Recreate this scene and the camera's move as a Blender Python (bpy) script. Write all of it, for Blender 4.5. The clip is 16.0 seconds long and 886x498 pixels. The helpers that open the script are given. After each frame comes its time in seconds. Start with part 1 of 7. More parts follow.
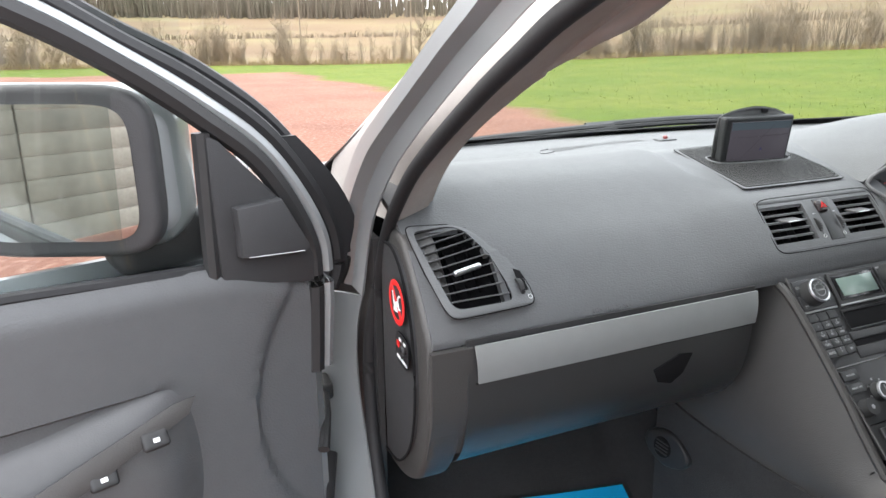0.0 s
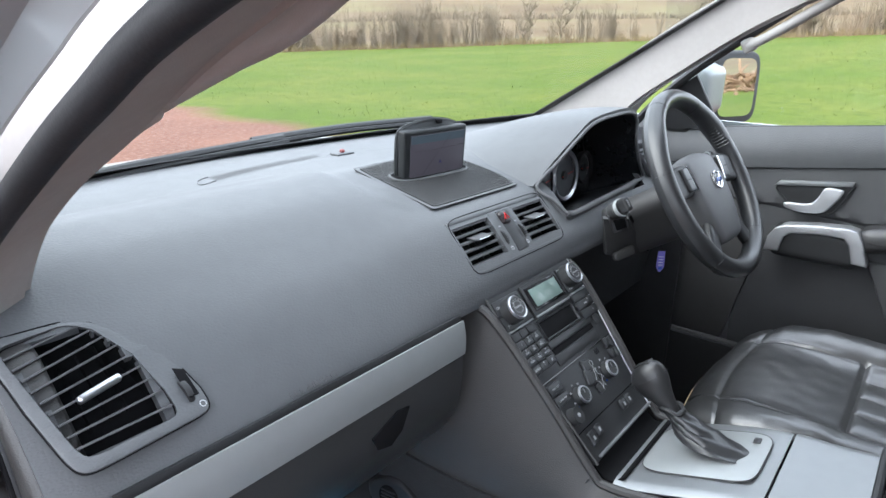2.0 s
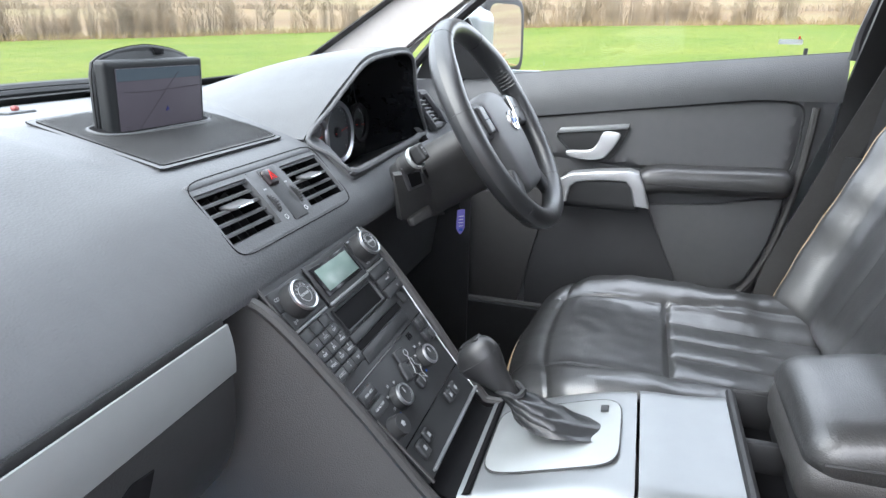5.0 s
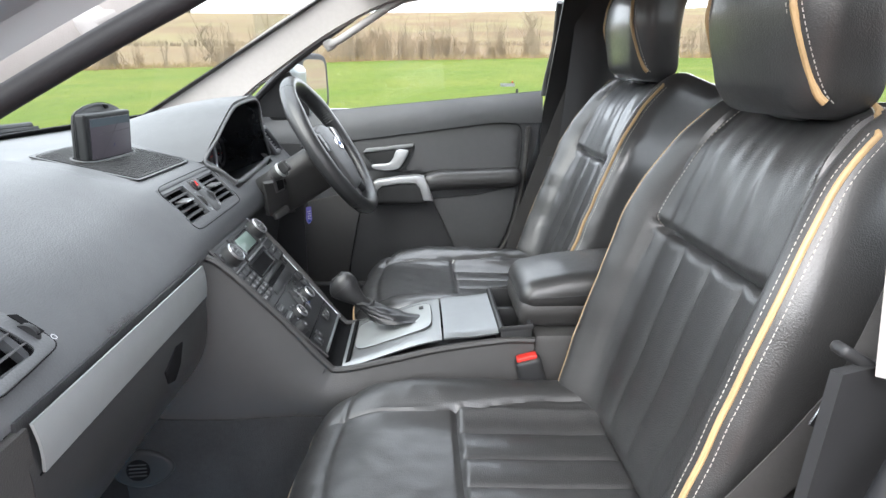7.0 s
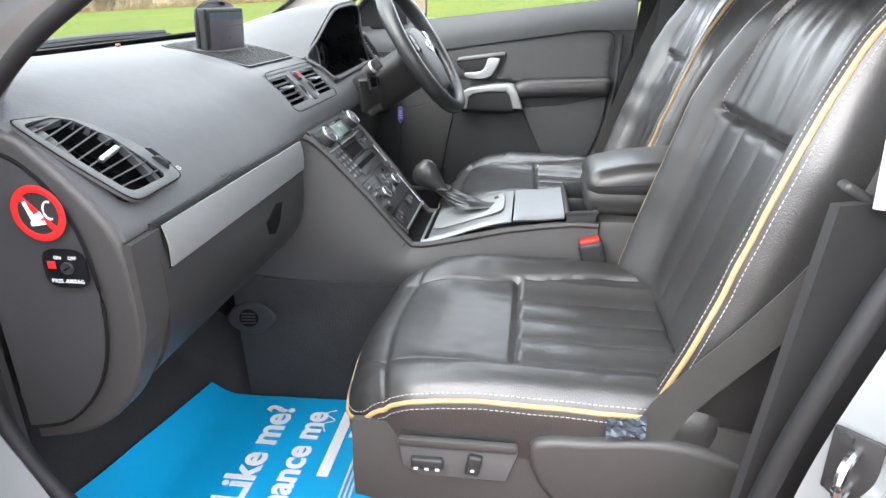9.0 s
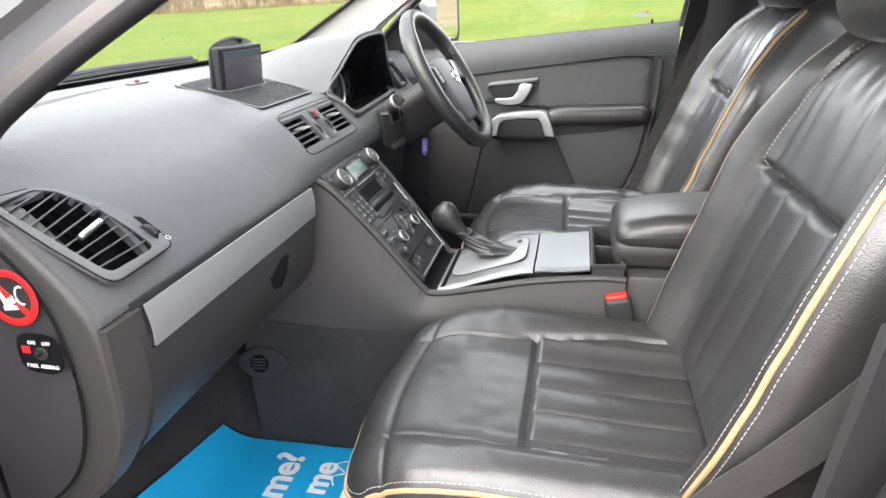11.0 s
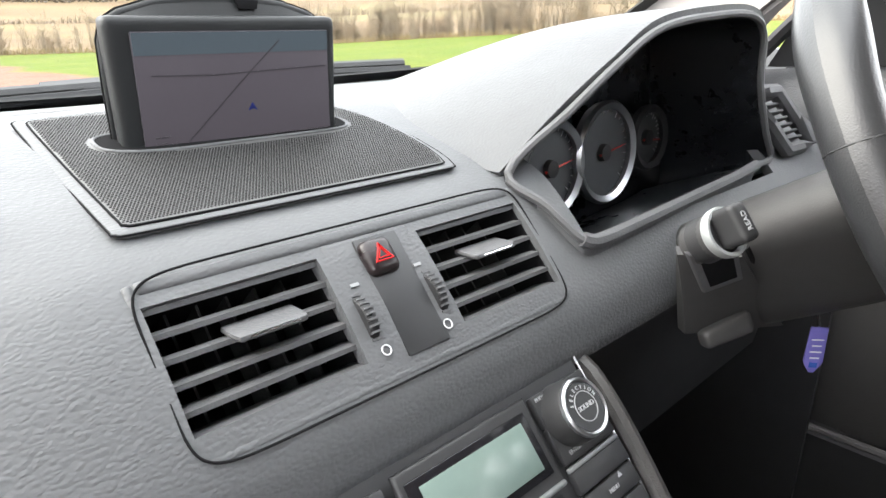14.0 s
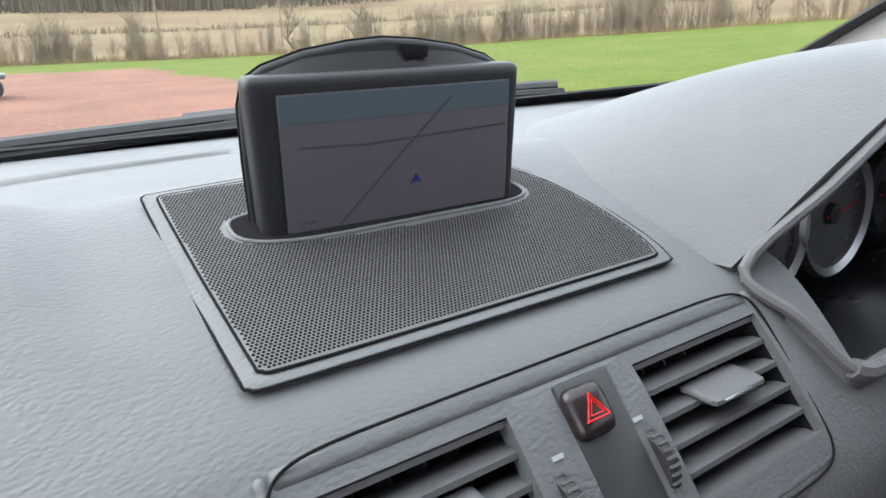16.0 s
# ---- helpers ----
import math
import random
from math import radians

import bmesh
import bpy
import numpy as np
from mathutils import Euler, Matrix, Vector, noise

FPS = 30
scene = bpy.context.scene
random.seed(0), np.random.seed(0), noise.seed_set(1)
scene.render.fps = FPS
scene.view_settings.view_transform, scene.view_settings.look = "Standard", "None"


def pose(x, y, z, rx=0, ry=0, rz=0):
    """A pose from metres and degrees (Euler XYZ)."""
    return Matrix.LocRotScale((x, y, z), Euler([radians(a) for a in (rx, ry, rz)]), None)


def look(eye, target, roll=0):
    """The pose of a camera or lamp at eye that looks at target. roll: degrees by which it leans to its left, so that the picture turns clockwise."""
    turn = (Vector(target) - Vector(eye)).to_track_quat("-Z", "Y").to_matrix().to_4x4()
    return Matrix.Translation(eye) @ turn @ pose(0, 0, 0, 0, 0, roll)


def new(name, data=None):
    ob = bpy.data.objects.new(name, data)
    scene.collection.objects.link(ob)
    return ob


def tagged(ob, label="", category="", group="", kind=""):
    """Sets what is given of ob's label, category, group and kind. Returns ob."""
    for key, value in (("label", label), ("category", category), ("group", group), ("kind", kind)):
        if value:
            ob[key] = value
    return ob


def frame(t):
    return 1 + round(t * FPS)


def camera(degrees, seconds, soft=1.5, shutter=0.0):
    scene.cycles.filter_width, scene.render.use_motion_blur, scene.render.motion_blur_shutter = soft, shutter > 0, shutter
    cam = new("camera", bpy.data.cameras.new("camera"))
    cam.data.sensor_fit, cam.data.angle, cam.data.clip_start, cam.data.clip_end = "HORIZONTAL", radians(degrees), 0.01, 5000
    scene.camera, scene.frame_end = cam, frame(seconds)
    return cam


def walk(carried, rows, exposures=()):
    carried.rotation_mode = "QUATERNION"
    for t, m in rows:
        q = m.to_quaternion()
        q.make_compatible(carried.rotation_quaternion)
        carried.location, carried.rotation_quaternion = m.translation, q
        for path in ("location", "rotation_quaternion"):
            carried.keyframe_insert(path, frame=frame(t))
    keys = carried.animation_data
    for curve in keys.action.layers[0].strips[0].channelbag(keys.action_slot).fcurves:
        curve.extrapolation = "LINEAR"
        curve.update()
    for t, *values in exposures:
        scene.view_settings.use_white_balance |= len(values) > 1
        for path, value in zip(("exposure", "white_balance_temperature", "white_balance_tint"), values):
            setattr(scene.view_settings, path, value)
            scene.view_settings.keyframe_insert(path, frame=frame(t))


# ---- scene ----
cam = camera(70.1, 16.0)
PATH = [
    (0, (-1.009, -0.06, 1.477), (-0.283, 1.695, 0.85), -0.1),
    (0.5, (-0.951, 0.008, 1.463), (0.054, 1.621, 0.838), 0.4),
    (1, (-0.959, 0.054, 1.482), (0.263, 1.511, 0.864), 0.6),
    (1.5, (-0.989, 0.087, 1.499), (0.378, 1.409, 0.88), 0.7),
    (2, (-0.876, 0.105, 1.494), (0.608, 1.285, 0.857), 0.9),
    (2.5, (-0.746, 0.14, 1.472), (0.751, 1.314, 0.856), 0.7),
    (3, (-0.643, 0.176, 1.484), (0.883, 1.313, 0.87), 0.8),
    (3.5, (-0.554, 0.205, 1.462), (1.046, 1.237, 0.851), 0.9),
    (4, (-0.528, 0.209, 1.386), (1.186, 1.044, 0.78), 1.0),
    (4.5, (-0.546, 0.222, 1.371), (1.237, 0.895, 0.765), 1.2),
    (5, (-0.682, 0.237, 1.38), (1.131, 0.779, 0.733), 1.2),
    (5.2, (-0.798, 0.238, 1.401), (1.011, 0.709, 0.691), 1.2),
    (7.3, (-1.236, 0.245, 1.42), (0.691, 0.139, 0.895), 0.3),
    (7.5, (-1.249, 0.249, 1.39), (0.679, 0.149, 0.866), 0.1),
    (8, (-1.313, 0.255, 1.353), (0.595, 0.177, 0.758), -0.1),
    (8.5, (-1.33, 0.219, 1.349), (0.528, 0.296, 0.611), -0.5),
    (9, (-1.356, 0.168, 1.351), (0.489, 0.421, 0.621), -0.6),
    (9.2, (-1.36, 0.16, 1.358), (0.482, 0.444, 0.632), -0.8),
    (11.3, (-1.19, 0.122, 1.42), (0.623, 0.554, 0.692), -0.8),
    (11.5, (-1.106, 0.112, 1.42), (0.689, 0.627, 0.703), -1.0),
    (12, (-0.867, 0.153, 1.402), (0.866, 0.852, 0.688), -0.7),
    (12.5, (-0.631, 0.23, 1.366), (1.096, 0.965, 0.675), -1.2),
    (13, (-0.422, 0.295, 1.341), (1.286, 1.065, 0.641), -0.7),
    (13.5, (-0.277, 0.32, 1.319), (1.262, 1.396, 0.629), -0.9),
    (14, (-0.218, 0.381, 1.336), (1.074, 1.755, 0.669), -0.4),
    (14.5, (-0.202, 0.444, 1.388), (0.882, 1.996, 0.741), -1.3),
    (15, (-0.178, 0.481, 1.404), (0.835, 2.071, 0.737), -1.7),
    (15.5, (-0.188, 0.536, 1.408), (0.824, 2.112, 0.706), -1.5),
    (16, (-0.178, 0.503, 1.363), (0.831, 2.099, 0.703), -1.5),
]
walk(cam, [(t, look(eye, target, roll)) for t, eye, target, roll in PATH], exposures=[(0, 2.2, 6650, 10), (0.5, 2.27, 6500, 10), (1, 2.17, 6350, 10), (2, 2.15, 6020, 10), (3, 2.1, 5950, 10), (4, 2.35, 5600, 8), (4.5, 2.45, 5750, 9), (5, 2.6, 6150, 11), (7.5, 2.3, 6400, 10), (9, 2.6, 6450, 11), (11.5, 2.63, 6800, 12), (12.5, 2.58, 6750, 11), (13, 2.8, 6700, 11), (13.5, 3.02, 6700, 11), (14, 2.78, 6800, 12), (14.5, 2.32, 6450, 10), (15.5, 2.0, 6350, 10), (16, 2.12, 6300, 10)])

# ---- light ----
world = bpy.data.worlds.new("sky")
scene.world = world
world.use_nodes = True
wn, wl = world.node_tree.nodes, world.node_tree.links
wn.clear()
sky = wn.new("ShaderNodeTexSky")
sky.sky_type, sky.sun_disc = "NISHITA", False
sky.sun_elevation, sky.sun_rotation = radians(42), radians(304)
sky.air_density, sky.dust_density, sky.ozone_density = 1.0, 4.0, 1.0
clouds = wn.new("ShaderNodeTexNoise")
clouds.inputs["Scale"].default_value, clouds.inputs["Detail"].default_value = 2.2, 6
coords = wn.new("ShaderNodeTexCoord")
wl.new(coords.outputs["Generated"], clouds.inputs["Vector"])
cloud_ramp = wn.new("ShaderNodeMapRange")
cloud_ramp.inputs["From Min"].default_value, cloud_ramp.inputs["From Max"].default_value = 0.36, 0.58
cloud_ramp.inputs["To Min"].default_value, cloud_ramp.inputs["To Max"].default_value = 0.55, 0.97
wl.new(clouds.outputs["Fac"], cloud_ramp.inputs["Value"])
cloud_mix = wn.new("ShaderNodeMix")
cloud_mix.data_type = "RGBA"
cloud_mix.inputs["B"].default_value = (9.1, 9.4, 10.0, 1)
wl.new(cloud_ramp.outputs["Result"], cloud_mix.inputs["Factor"])
wl.new(sky.outputs["Color"], cloud_mix.inputs["A"])
back = wn.new("ShaderNodeBackground")
back.inputs["Strength"].default_value = 0.13
wl.new(cloud_mix.outputs["Result"], back.inputs["Color"])
wo = wn.new("ShaderNodeOutputWorld")
wl.new(back.outputs["Background"], wo.inputs["Surface"])

sun = new("sun", bpy.data.lights.new("sun", "SUN"))
sun.data.energy, sun.data.angle, sun.data.color = 1.15, radians(65), (1.0, 0.97, 0.93)
sun.matrix_world = look((-14, 9.4, 15.2), (0, 0, 0))


# ---- materials ----
def material(name, color, rough=0.5, metal=0.0, vary=0.15, grain=0.0, scale=300.0, second=None, spots=2.0,
             kind="noise", spec=0.5, coat=0.0, per_object=0.0, wear=0.1, coat_rough=0.05):
    """A surface with a colour, two scales of variation, and fine relief (grain in metres)."""
    m = bpy.data.materials.new(name)
    m.use_nodes = True
    n, l = m.node_tree.nodes, m.node_tree.links
    b = n["Principled BSDF"]
    b.inputs["Metallic"].default_value = metal
    b.inputs["Specular IOR Level"].default_value = spec
    b.inputs["Coat Weight"].default_value = coat
    b.inputs["Coat Roughness"].default_value = coat_rough
    tc = n.new("ShaderNodeTexCoord")
    big = n.new("ShaderNodeTexNoise")
    big.inputs["Scale"].default_value, big.inputs["Detail"].default_value = spots, 5
    l.new(tc.outputs["Object"], big.inputs["Vector"])
    small = n.new("ShaderNodeTexNoise")
    small.inputs["Scale"].default_value, small.inputs["Detail"].default_value = spots * 14, 4
    l.new(tc.outputs["Object"], small.inputs["Vector"])
    add = n.new("ShaderNodeMath")
    add.operation = "MULTIPLY_ADD"
    add.inputs[1].default_value = 0.45
    l.new(small.outputs["Fac"], add.inputs[0])
    l.new(big.outputs["Fac"], add.inputs[2])
    ramp = n.new("ShaderNodeMapRange")
    ramp.inputs["From Min"].default_value, ramp.inputs["From Max"].default_value = 0.5, 0.95
    l.new(add.outputs[0], ramp.inputs["Value"])
    mix = n.new("ShaderNodeMix")
    mix.data_type = "RGBA"
    c = Vector(color)
    d = Vector(second) if second else c * (1 - vary)
    mix.inputs["A"].default_value = (*c, 1)
    mix.inputs["B"].default_value = (*d, 1)
    l.new(ramp.outputs["Result"], mix.inputs["Factor"])
    out = mix.outputs["Result"]
    if per_object:
        info = n.new("ShaderNodeObjectInfo")
        hsv = n.new("ShaderNodeHueSaturation")
        val = n.new("ShaderNodeMapRange")
        val.inputs["To Min"].default_value, val.inputs["To Max"].default_value = 1 - per_object, 1 + per_object
        l.new(info.outputs["Random"], val.inputs["Value"])
        l.new(val.outputs["Result"], hsv.inputs["Value"])
        l.new(out, hsv.inputs["Color"])
        out = hsv.outputs["Color"]
    l.new(out, b.inputs["Base Color"])
    rr = n.new("ShaderNodeMapRange")
    rr.inputs["To Min"].default_value, rr.inputs["To Max"].default_value = max(rough - wear * 0.5, 0.02), min(rough + wear, 1)
    l.new(add.outputs[0], rr.inputs["Value"])
    l.new(rr.outputs["Result"], b.inputs["Roughness"])
    if grain:
        if kind == "leather":
            t = n.new("ShaderNodeTexVoronoi")
            t.feature = "SMOOTH_F1"
            t.inputs["Smoothness"].default_value = 0.55
            t.inputs["Scale"].default_value = scale
            src = t.outputs["Distance"]
            warp = n.new("ShaderNodeTexNoise")
            warp.inputs["Scale"].default_value, warp.inputs["Detail"].default_value = scale * 0.3, 3
            l.new(tc.outputs["Object"], warp.inputs["Vector"])
            shift = n.new("ShaderNodeVectorMath")
            shift.operation = "MULTIPLY_ADD"
            shift.inputs[1].default_value = (1.3 / scale,) * 3
            l.new(warp.outputs["Color"], shift.inputs[0])
            l.new(tc.outputs["Object"], shift.inputs[2])
            squash = n.new("ShaderNodeVectorMath")
            squash.operation = "MULTIPLY"
            squash.inputs[1].default_value = (0.7, 1.15, 1.1)
            l.new(shift.outputs["Vector"], squash.inputs[0])
        else:
            t = n.new("ShaderNodeTexNoise")
            t.inputs["Scale"].default_value, t.inputs["Detail"].default_value = scale, 4
            src = t.outputs["Fac"]
        l.new(squash.outputs["Vector"] if kind == "leather" else tc.outputs["Object"], t.inputs["Vector"])
        bump = n.new("ShaderNodeBump")
        bump.inputs["Strength"].default_value, bump.inputs["Distance"].default_value = 0.6, grain
        bump.invert = kind == "leather"
        l.new(src, bump.inputs["Height"])
        l.new(bump.outputs["Normal"], b.inputs["Normal"])
    return m


def glass(name, tint=(0.93, 0.96, 0.95)):
    m = bpy.data.materials.new(name)
    m.use_nodes = True
    n, l = m.node_tree.nodes, m.node_tree.links
    n.remove(n["Principled BSDF"])
    clear, gloss, mix = (n.new("ShaderNode" + k) for k in ("BsdfTransparent", "BsdfGlossy", "MixShader"))
    clear.inputs["Color"].default_value = (*tint, 1)
    gloss.inputs["Roughness"].default_value = 0.02
    mix.inputs[0].default_value = 0.05
    l.new(clear.outputs[0], mix.inputs[1])
    l.new(gloss.outputs[0], mix.inputs[2])
    l.new(mix.outputs[0], n["Material Output"].inputs["Surface"])
    return m


def glow(name, color, strength):
    m = material(name, color, 0.25, spec=0.2, vary=0.1, spots=20)
    b = m.node_tree.nodes["Principled BSDF"]
    b.inputs["Emission Color"].default_value = (*color, 1)
    b.inputs["Emission Strength"].default_value = strength
    return m


DASH = material("dash_soft_plastic", (0.096, 0.099, 0.104), 0.50, spec=0.45, vary=0.12, grain=0.00065, scale=430, kind="leather", spots=3)
DASH_LOW = material("dash_hard_plastic", (0.088, 0.089, 0.093), 0.48, vary=0.12, grain=0.0004, scale=700, kind="leather", spots=4)
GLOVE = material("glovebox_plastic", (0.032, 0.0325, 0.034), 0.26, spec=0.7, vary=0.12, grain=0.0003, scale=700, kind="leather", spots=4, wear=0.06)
TRIM = material("console_plastic", (0.046, 0.0445, 0.0438), 0.42, vary=0.12, grain=0.0005, scale=650, kind="leather", spots=4)
# near-black for hollows, slots and gaps: their shade is put into the colour
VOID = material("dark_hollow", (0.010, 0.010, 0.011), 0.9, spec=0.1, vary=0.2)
COVER = material("dark_end_plastic", (0.038, 0.0385, 0.041), 0.55, spec=0.4, vary=0.15, grain=0.0004, scale=700, kind="leather")
CASE = material("screen_case_plastic", (0.016, 0.0175, 0.019), 0.42, spec=0.3, vary=0.15, grain=0.0002, scale=900)
MESH = material("pierced_grey_sheet", (0.085, 0.085, 0.086), 0.45, vary=0.12, spots=8)
BLACK = material("black_plastic", (0.027, 0.0275, 0.029), 0.45, spec=0.4, vary=0.2, grain=0.0002, scale=900)
GLOSSBLACK = material("gloss_black", (0.008, 0.008, 0.01), 0.12, vary=0.1)
SATIN = material("satin_black_panel", (0.026, 0.027, 0.029), 0.36, vary=0.1, grain=0.0001, scale=1500)
LEATHER = material("black_leather", (0.024, 0.0238, 0.024), 0.40, spec=0.8, coat=0.55, coat_rough=0.26, vary=0.25, grain=0.0007, scale=520, kind="leather", spots=5, wear=0.14)
LEATHER_WORN = material("worn_black_leather", (0.027, 0.0272, 0.028), 0.36, spec=0.9, coat=1.0, coat_rough=0.22, vary=0.25, grain=0.0007, scale=480, kind="leather", spots=5, wear=0.2)
COLUMN = material("column_plastic", (0.046, 0.0455, 0.046), 0.5, spec=0.4, vary=0.12, grain=0.0002, scale=800, kind="leather", spots=5)
WHEEL_LEATHER = material("wheel_leather", (0.026, 0.027, 0.029), 0.30, spec=0.7, vary=0.15, grain=0.0002, scale=700, kind="leather", spots=8)
GEARLEATHER = material("polished_black_leather", (0.02, 0.02, 0.021), 0.3, spec=0.6, vary=0.1, grain=0.0003, scale=700, kind="leather", spots=8)
PIPING = material("cream_piping", (0.46, 0.31, 0.155), 0.5, vary=0.2, grain=0.0002, scale=1200, spots=20)
THREAD = material("pale_thread", (0.42, 0.40, 0.36), 0.7, vary=0.2, spots=30)
GREYTHREAD = material("grey_thread", (0.12, 0.12, 0.12), 0.7, vary=0.2, spots=30)
SILVER = material("silver_trim", (0.40, 0.42, 0.42), 0.42, metal=0.55, vary=0.08, grain=0.00008, scale=2500, spots=3)
PLATE = material("brushed_console_plate", (0.31, 0.322, 0.328), 0.4, metal=0.75, vary=0.06, grain=0.00005, scale=2500, spots=3)
CHROME = material("chrome", (0.75, 0.76, 0.78), 0.16, metal=1.0, vary=0.05)
PAINT = material("silver_blue_paint", (0.29, 0.31, 0.32), 0.38, metal=0.4, vary=0.05, coat=0.6, spots=1.5)
PILLAR = material("pillar_fabric", (0.33, 0.31, 0.30), 0.85, vary=0.12, grain=0.0006, scale=900, spots=6)
RUBBER = material("rubber_seal", (0.009, 0.0095, 0.0115), 0.6, vary=0.3, grain=0.0003, scale=500, spots=10)
CARPET = material("dark_carpet", (0.034, 0.034, 0.036), 0.95, vary=0.35, grain=0.004, scale=450, spots=9)
WEBBING = material("belt_webbing", (0.046, 0.045, 0.044), 0.7, vary=0.15, grain=0.0006, scale=800, spots=12)
MAT_BLUE = material("blue_printed_paper", (0.0, 0.36, 0.68), 0.45, vary=0.08, grain=0.001, scale=25, spots=5)
WHITE = material("white_print", (0.8, 0.82, 0.83), 0.6, vary=0.05)
BRIGHT = material("bright_satin_metal", (0.48, 0.49, 0.50), 0.34, metal=0.7, vary=0.05, grain=0.00004, scale=2500, spots=4)
RING = material("dark_chrome", (0.52, 0.53, 0.55), 0.25, metal=1.0, vary=0.05)
KEYPRINT = material("dim_key_print", (0.30, 0.31, 0.32), 0.6, vary=0.1)
PRINT = material("pale_grey_print", (0.55, 0.56, 0.57), 0.6, vary=0.05)
RED = material("red_print", (0.75, 0.02, 0.02), 0.45, vary=0.1)
RED_DULL = material("dull_red_plastic", (0.22, 0.05, 0.05), 0.4, vary=0.1)
RED_LENS = material("dim_red_lens", (0.016, 0.010, 0.011), 0.22, vary=0.2)
RED_PLASTIC = material("red_plastic", (0.62, 0.03, 0.02), 0.35, vary=0.1)
PURPLE = material("purple_tag", (0.12, 0.105, 0.36), 0.45, vary=0.15, spots=40)
BLUE_BADGE = material("blue_enamel", (0.03, 0.08, 0.3), 0.2, vary=0.1)
LCD = material("grey_green_display", (0.15, 0.205, 0.185), 0.15, vary=0.12, spots=12)
COWL = material("cluster_black_gloss", (0.012, 0.0135, 0.016), 0.22, spec=0.5, vary=0.1, spots=6)
DIAL = material("dial_face", (0.075, 0.08, 0.085), 0.35, vary=0.15, spots=12)
SCREEN = glow("screen_glass", (0.026, 0.0240, 0.029), 0.4)
SCREEN_SKY = glow("map_sky_colour", (0.021, 0.028, 0.034), 0.4)
SCREEN_LINE = glow("map_line_colour", (0.016, 0.0150, 0.0178), 0.35)
SCREEN_ARROW = glow("map_arrow_colour", (0.006, 0.009, 0.045), 0.3)
GLASS = glass("window_glass", (0.84, 0.87, 0.86))
SCREEN_GLASS = glass("laminated_glass", (0.79, 0.82, 0.80))
MIRROR = material("mirror_silver", (0.85, 0.88, 0.9), 0.02, metal=1.0, vary=0.02, wear=0.0)
HANDLE = material("grey_handle_plastic", (0.36, 0.347, 0.34), 0.6, vary=0.1, grain=0.0004, scale=900)
HEADLINER = material("headliner", (0.5, 0.47, 0.44), 0.9, vary=0.1, grain=0.0006, scale=900, spots=6)


# ---- building helpers ----
def thing(name, at, label, category, group="", kind=""):
    e = new(name)
    e.empty_display_size = 0.05
    e.location = at
    return tagged(e, label, category, group, kind)


def link_mesh(name, bm, mat, smooth=True):
    bmesh.ops.recalc_face_normals(bm, faces=bm.faces)
    me = bpy.data.meshes.new(name)
    bm.to_mesh(me)
    bm.free()
    for f in me.polygons:
        f.use_smooth = smooth
    if smooth:
        me.set_sharp_from_angle(angle=radians(38))
    for k in (mat if isinstance(mat, (list, tuple)) else [mat]):
        me.materials.append(k)
    return new(name, me)


def part(name, bm, mat, parent, label="", smooth=True):
    """One mesh, given in the place's own coordinates, under a thing or a part."""
    ob = link_mesh(name, bm, mat, smooth)
    if parent is not None:
        ob.parent = parent
        if parent.type == "EMPTY":
            ob.matrix_parent_inverse = Matrix.Translation(parent.location).inverted()
    return tagged(ob, label)


def single(name, bm, mat, label, category, group="", kind="", smooth=True):
    return tagged(link_mesh(name, bm, mat, smooth), label, category, group, kind)


def V(*a):
    return Vector(a if len(a) == 3 else a[0])


def frame_axes(z, x):
    """A rotation whose z runs along z and whose x is as near as can be to x."""
    z = V(z).normalized()
    x = (V(x) - V(x).dot(z) * z).normalized()
    y = z.cross(x)
    return Matrix((x, y, z)).transposed().to_4x4()


def rbox(size, m=None, bev=0.004, seg=2, bm=None):
    """A box with rounded edges, size (x, y, z), at the pose m."""
    new_bm = bmesh.new()
    bmesh.ops.create_cube(new_bm, size=1, matrix=Matrix.Diagonal((*size, 1)))
    bev = min(bev, min(size) * 0.48)
    if bev > 0:
        bmesh.ops.bevel(new_bm, geom=list(new_bm.edges), offset=bev, segments=seg, profile=0.5, affect="EDGES")
    if m is not None:
        new_bm.transform(m)
    return join(bm, new_bm)


def join(bm, other):
    if bm is None:
        return other
    me = bpy.data.meshes.new("tmp")
    other.to_mesh(me)
    other.free()
    bm.from_mesh(me)
    bpy.data.meshes.remove(me)
    return bm


def block(size, radius, step, deform=None, m=None):
    """A dense rounded block, size (x, y, z) about its centre, each point then moved by deform."""
    b = bmesh.new()
    h = [q / 2 for q in size]
    n = [max(2, round(q / step)) for q in size]
    for ax in range(3):
        i, j = (ax + 1) % 3, (ax + 2) % 3
        for sg in (-1, 1):
            rows = []
            for p in range(n[i] + 1):
                row = []
                for q in range(n[j] + 1):
                    c = [0, 0, 0]
                    c[ax], c[i], c[j] = sg * h[ax], lerp(-h[i], h[i], p / n[i]), lerp(-h[j], h[j], q / n[j])
                    row.append(b.verts.new(c))
                rows.append(row)
            for p in range(n[i]):
                for q in range(n[j]):
                    b.faces.new((rows[p][q], rows[p + 1][q], rows[p + 1][q + 1], rows[p][q + 1]))
    bmesh.ops.remove_doubles(b, verts=b.verts, dist=step * 0.05)
    for v in b.verts:
        core = V(*(min(max(v.co[k], -(h[k] - radius)), h[k] - radius) for k in range(3)))
        d = v.co - core
        if d.length > 1e-9:
            v.co = core + d.normalized() * radius
    if deform:
        for v in b.verts:
            v.co = V(*deform(*v.co))
    if m is not None:
        b.transform(m)
    return b


def T(x, y, z):
    return Matrix.Translation((x, y, z))


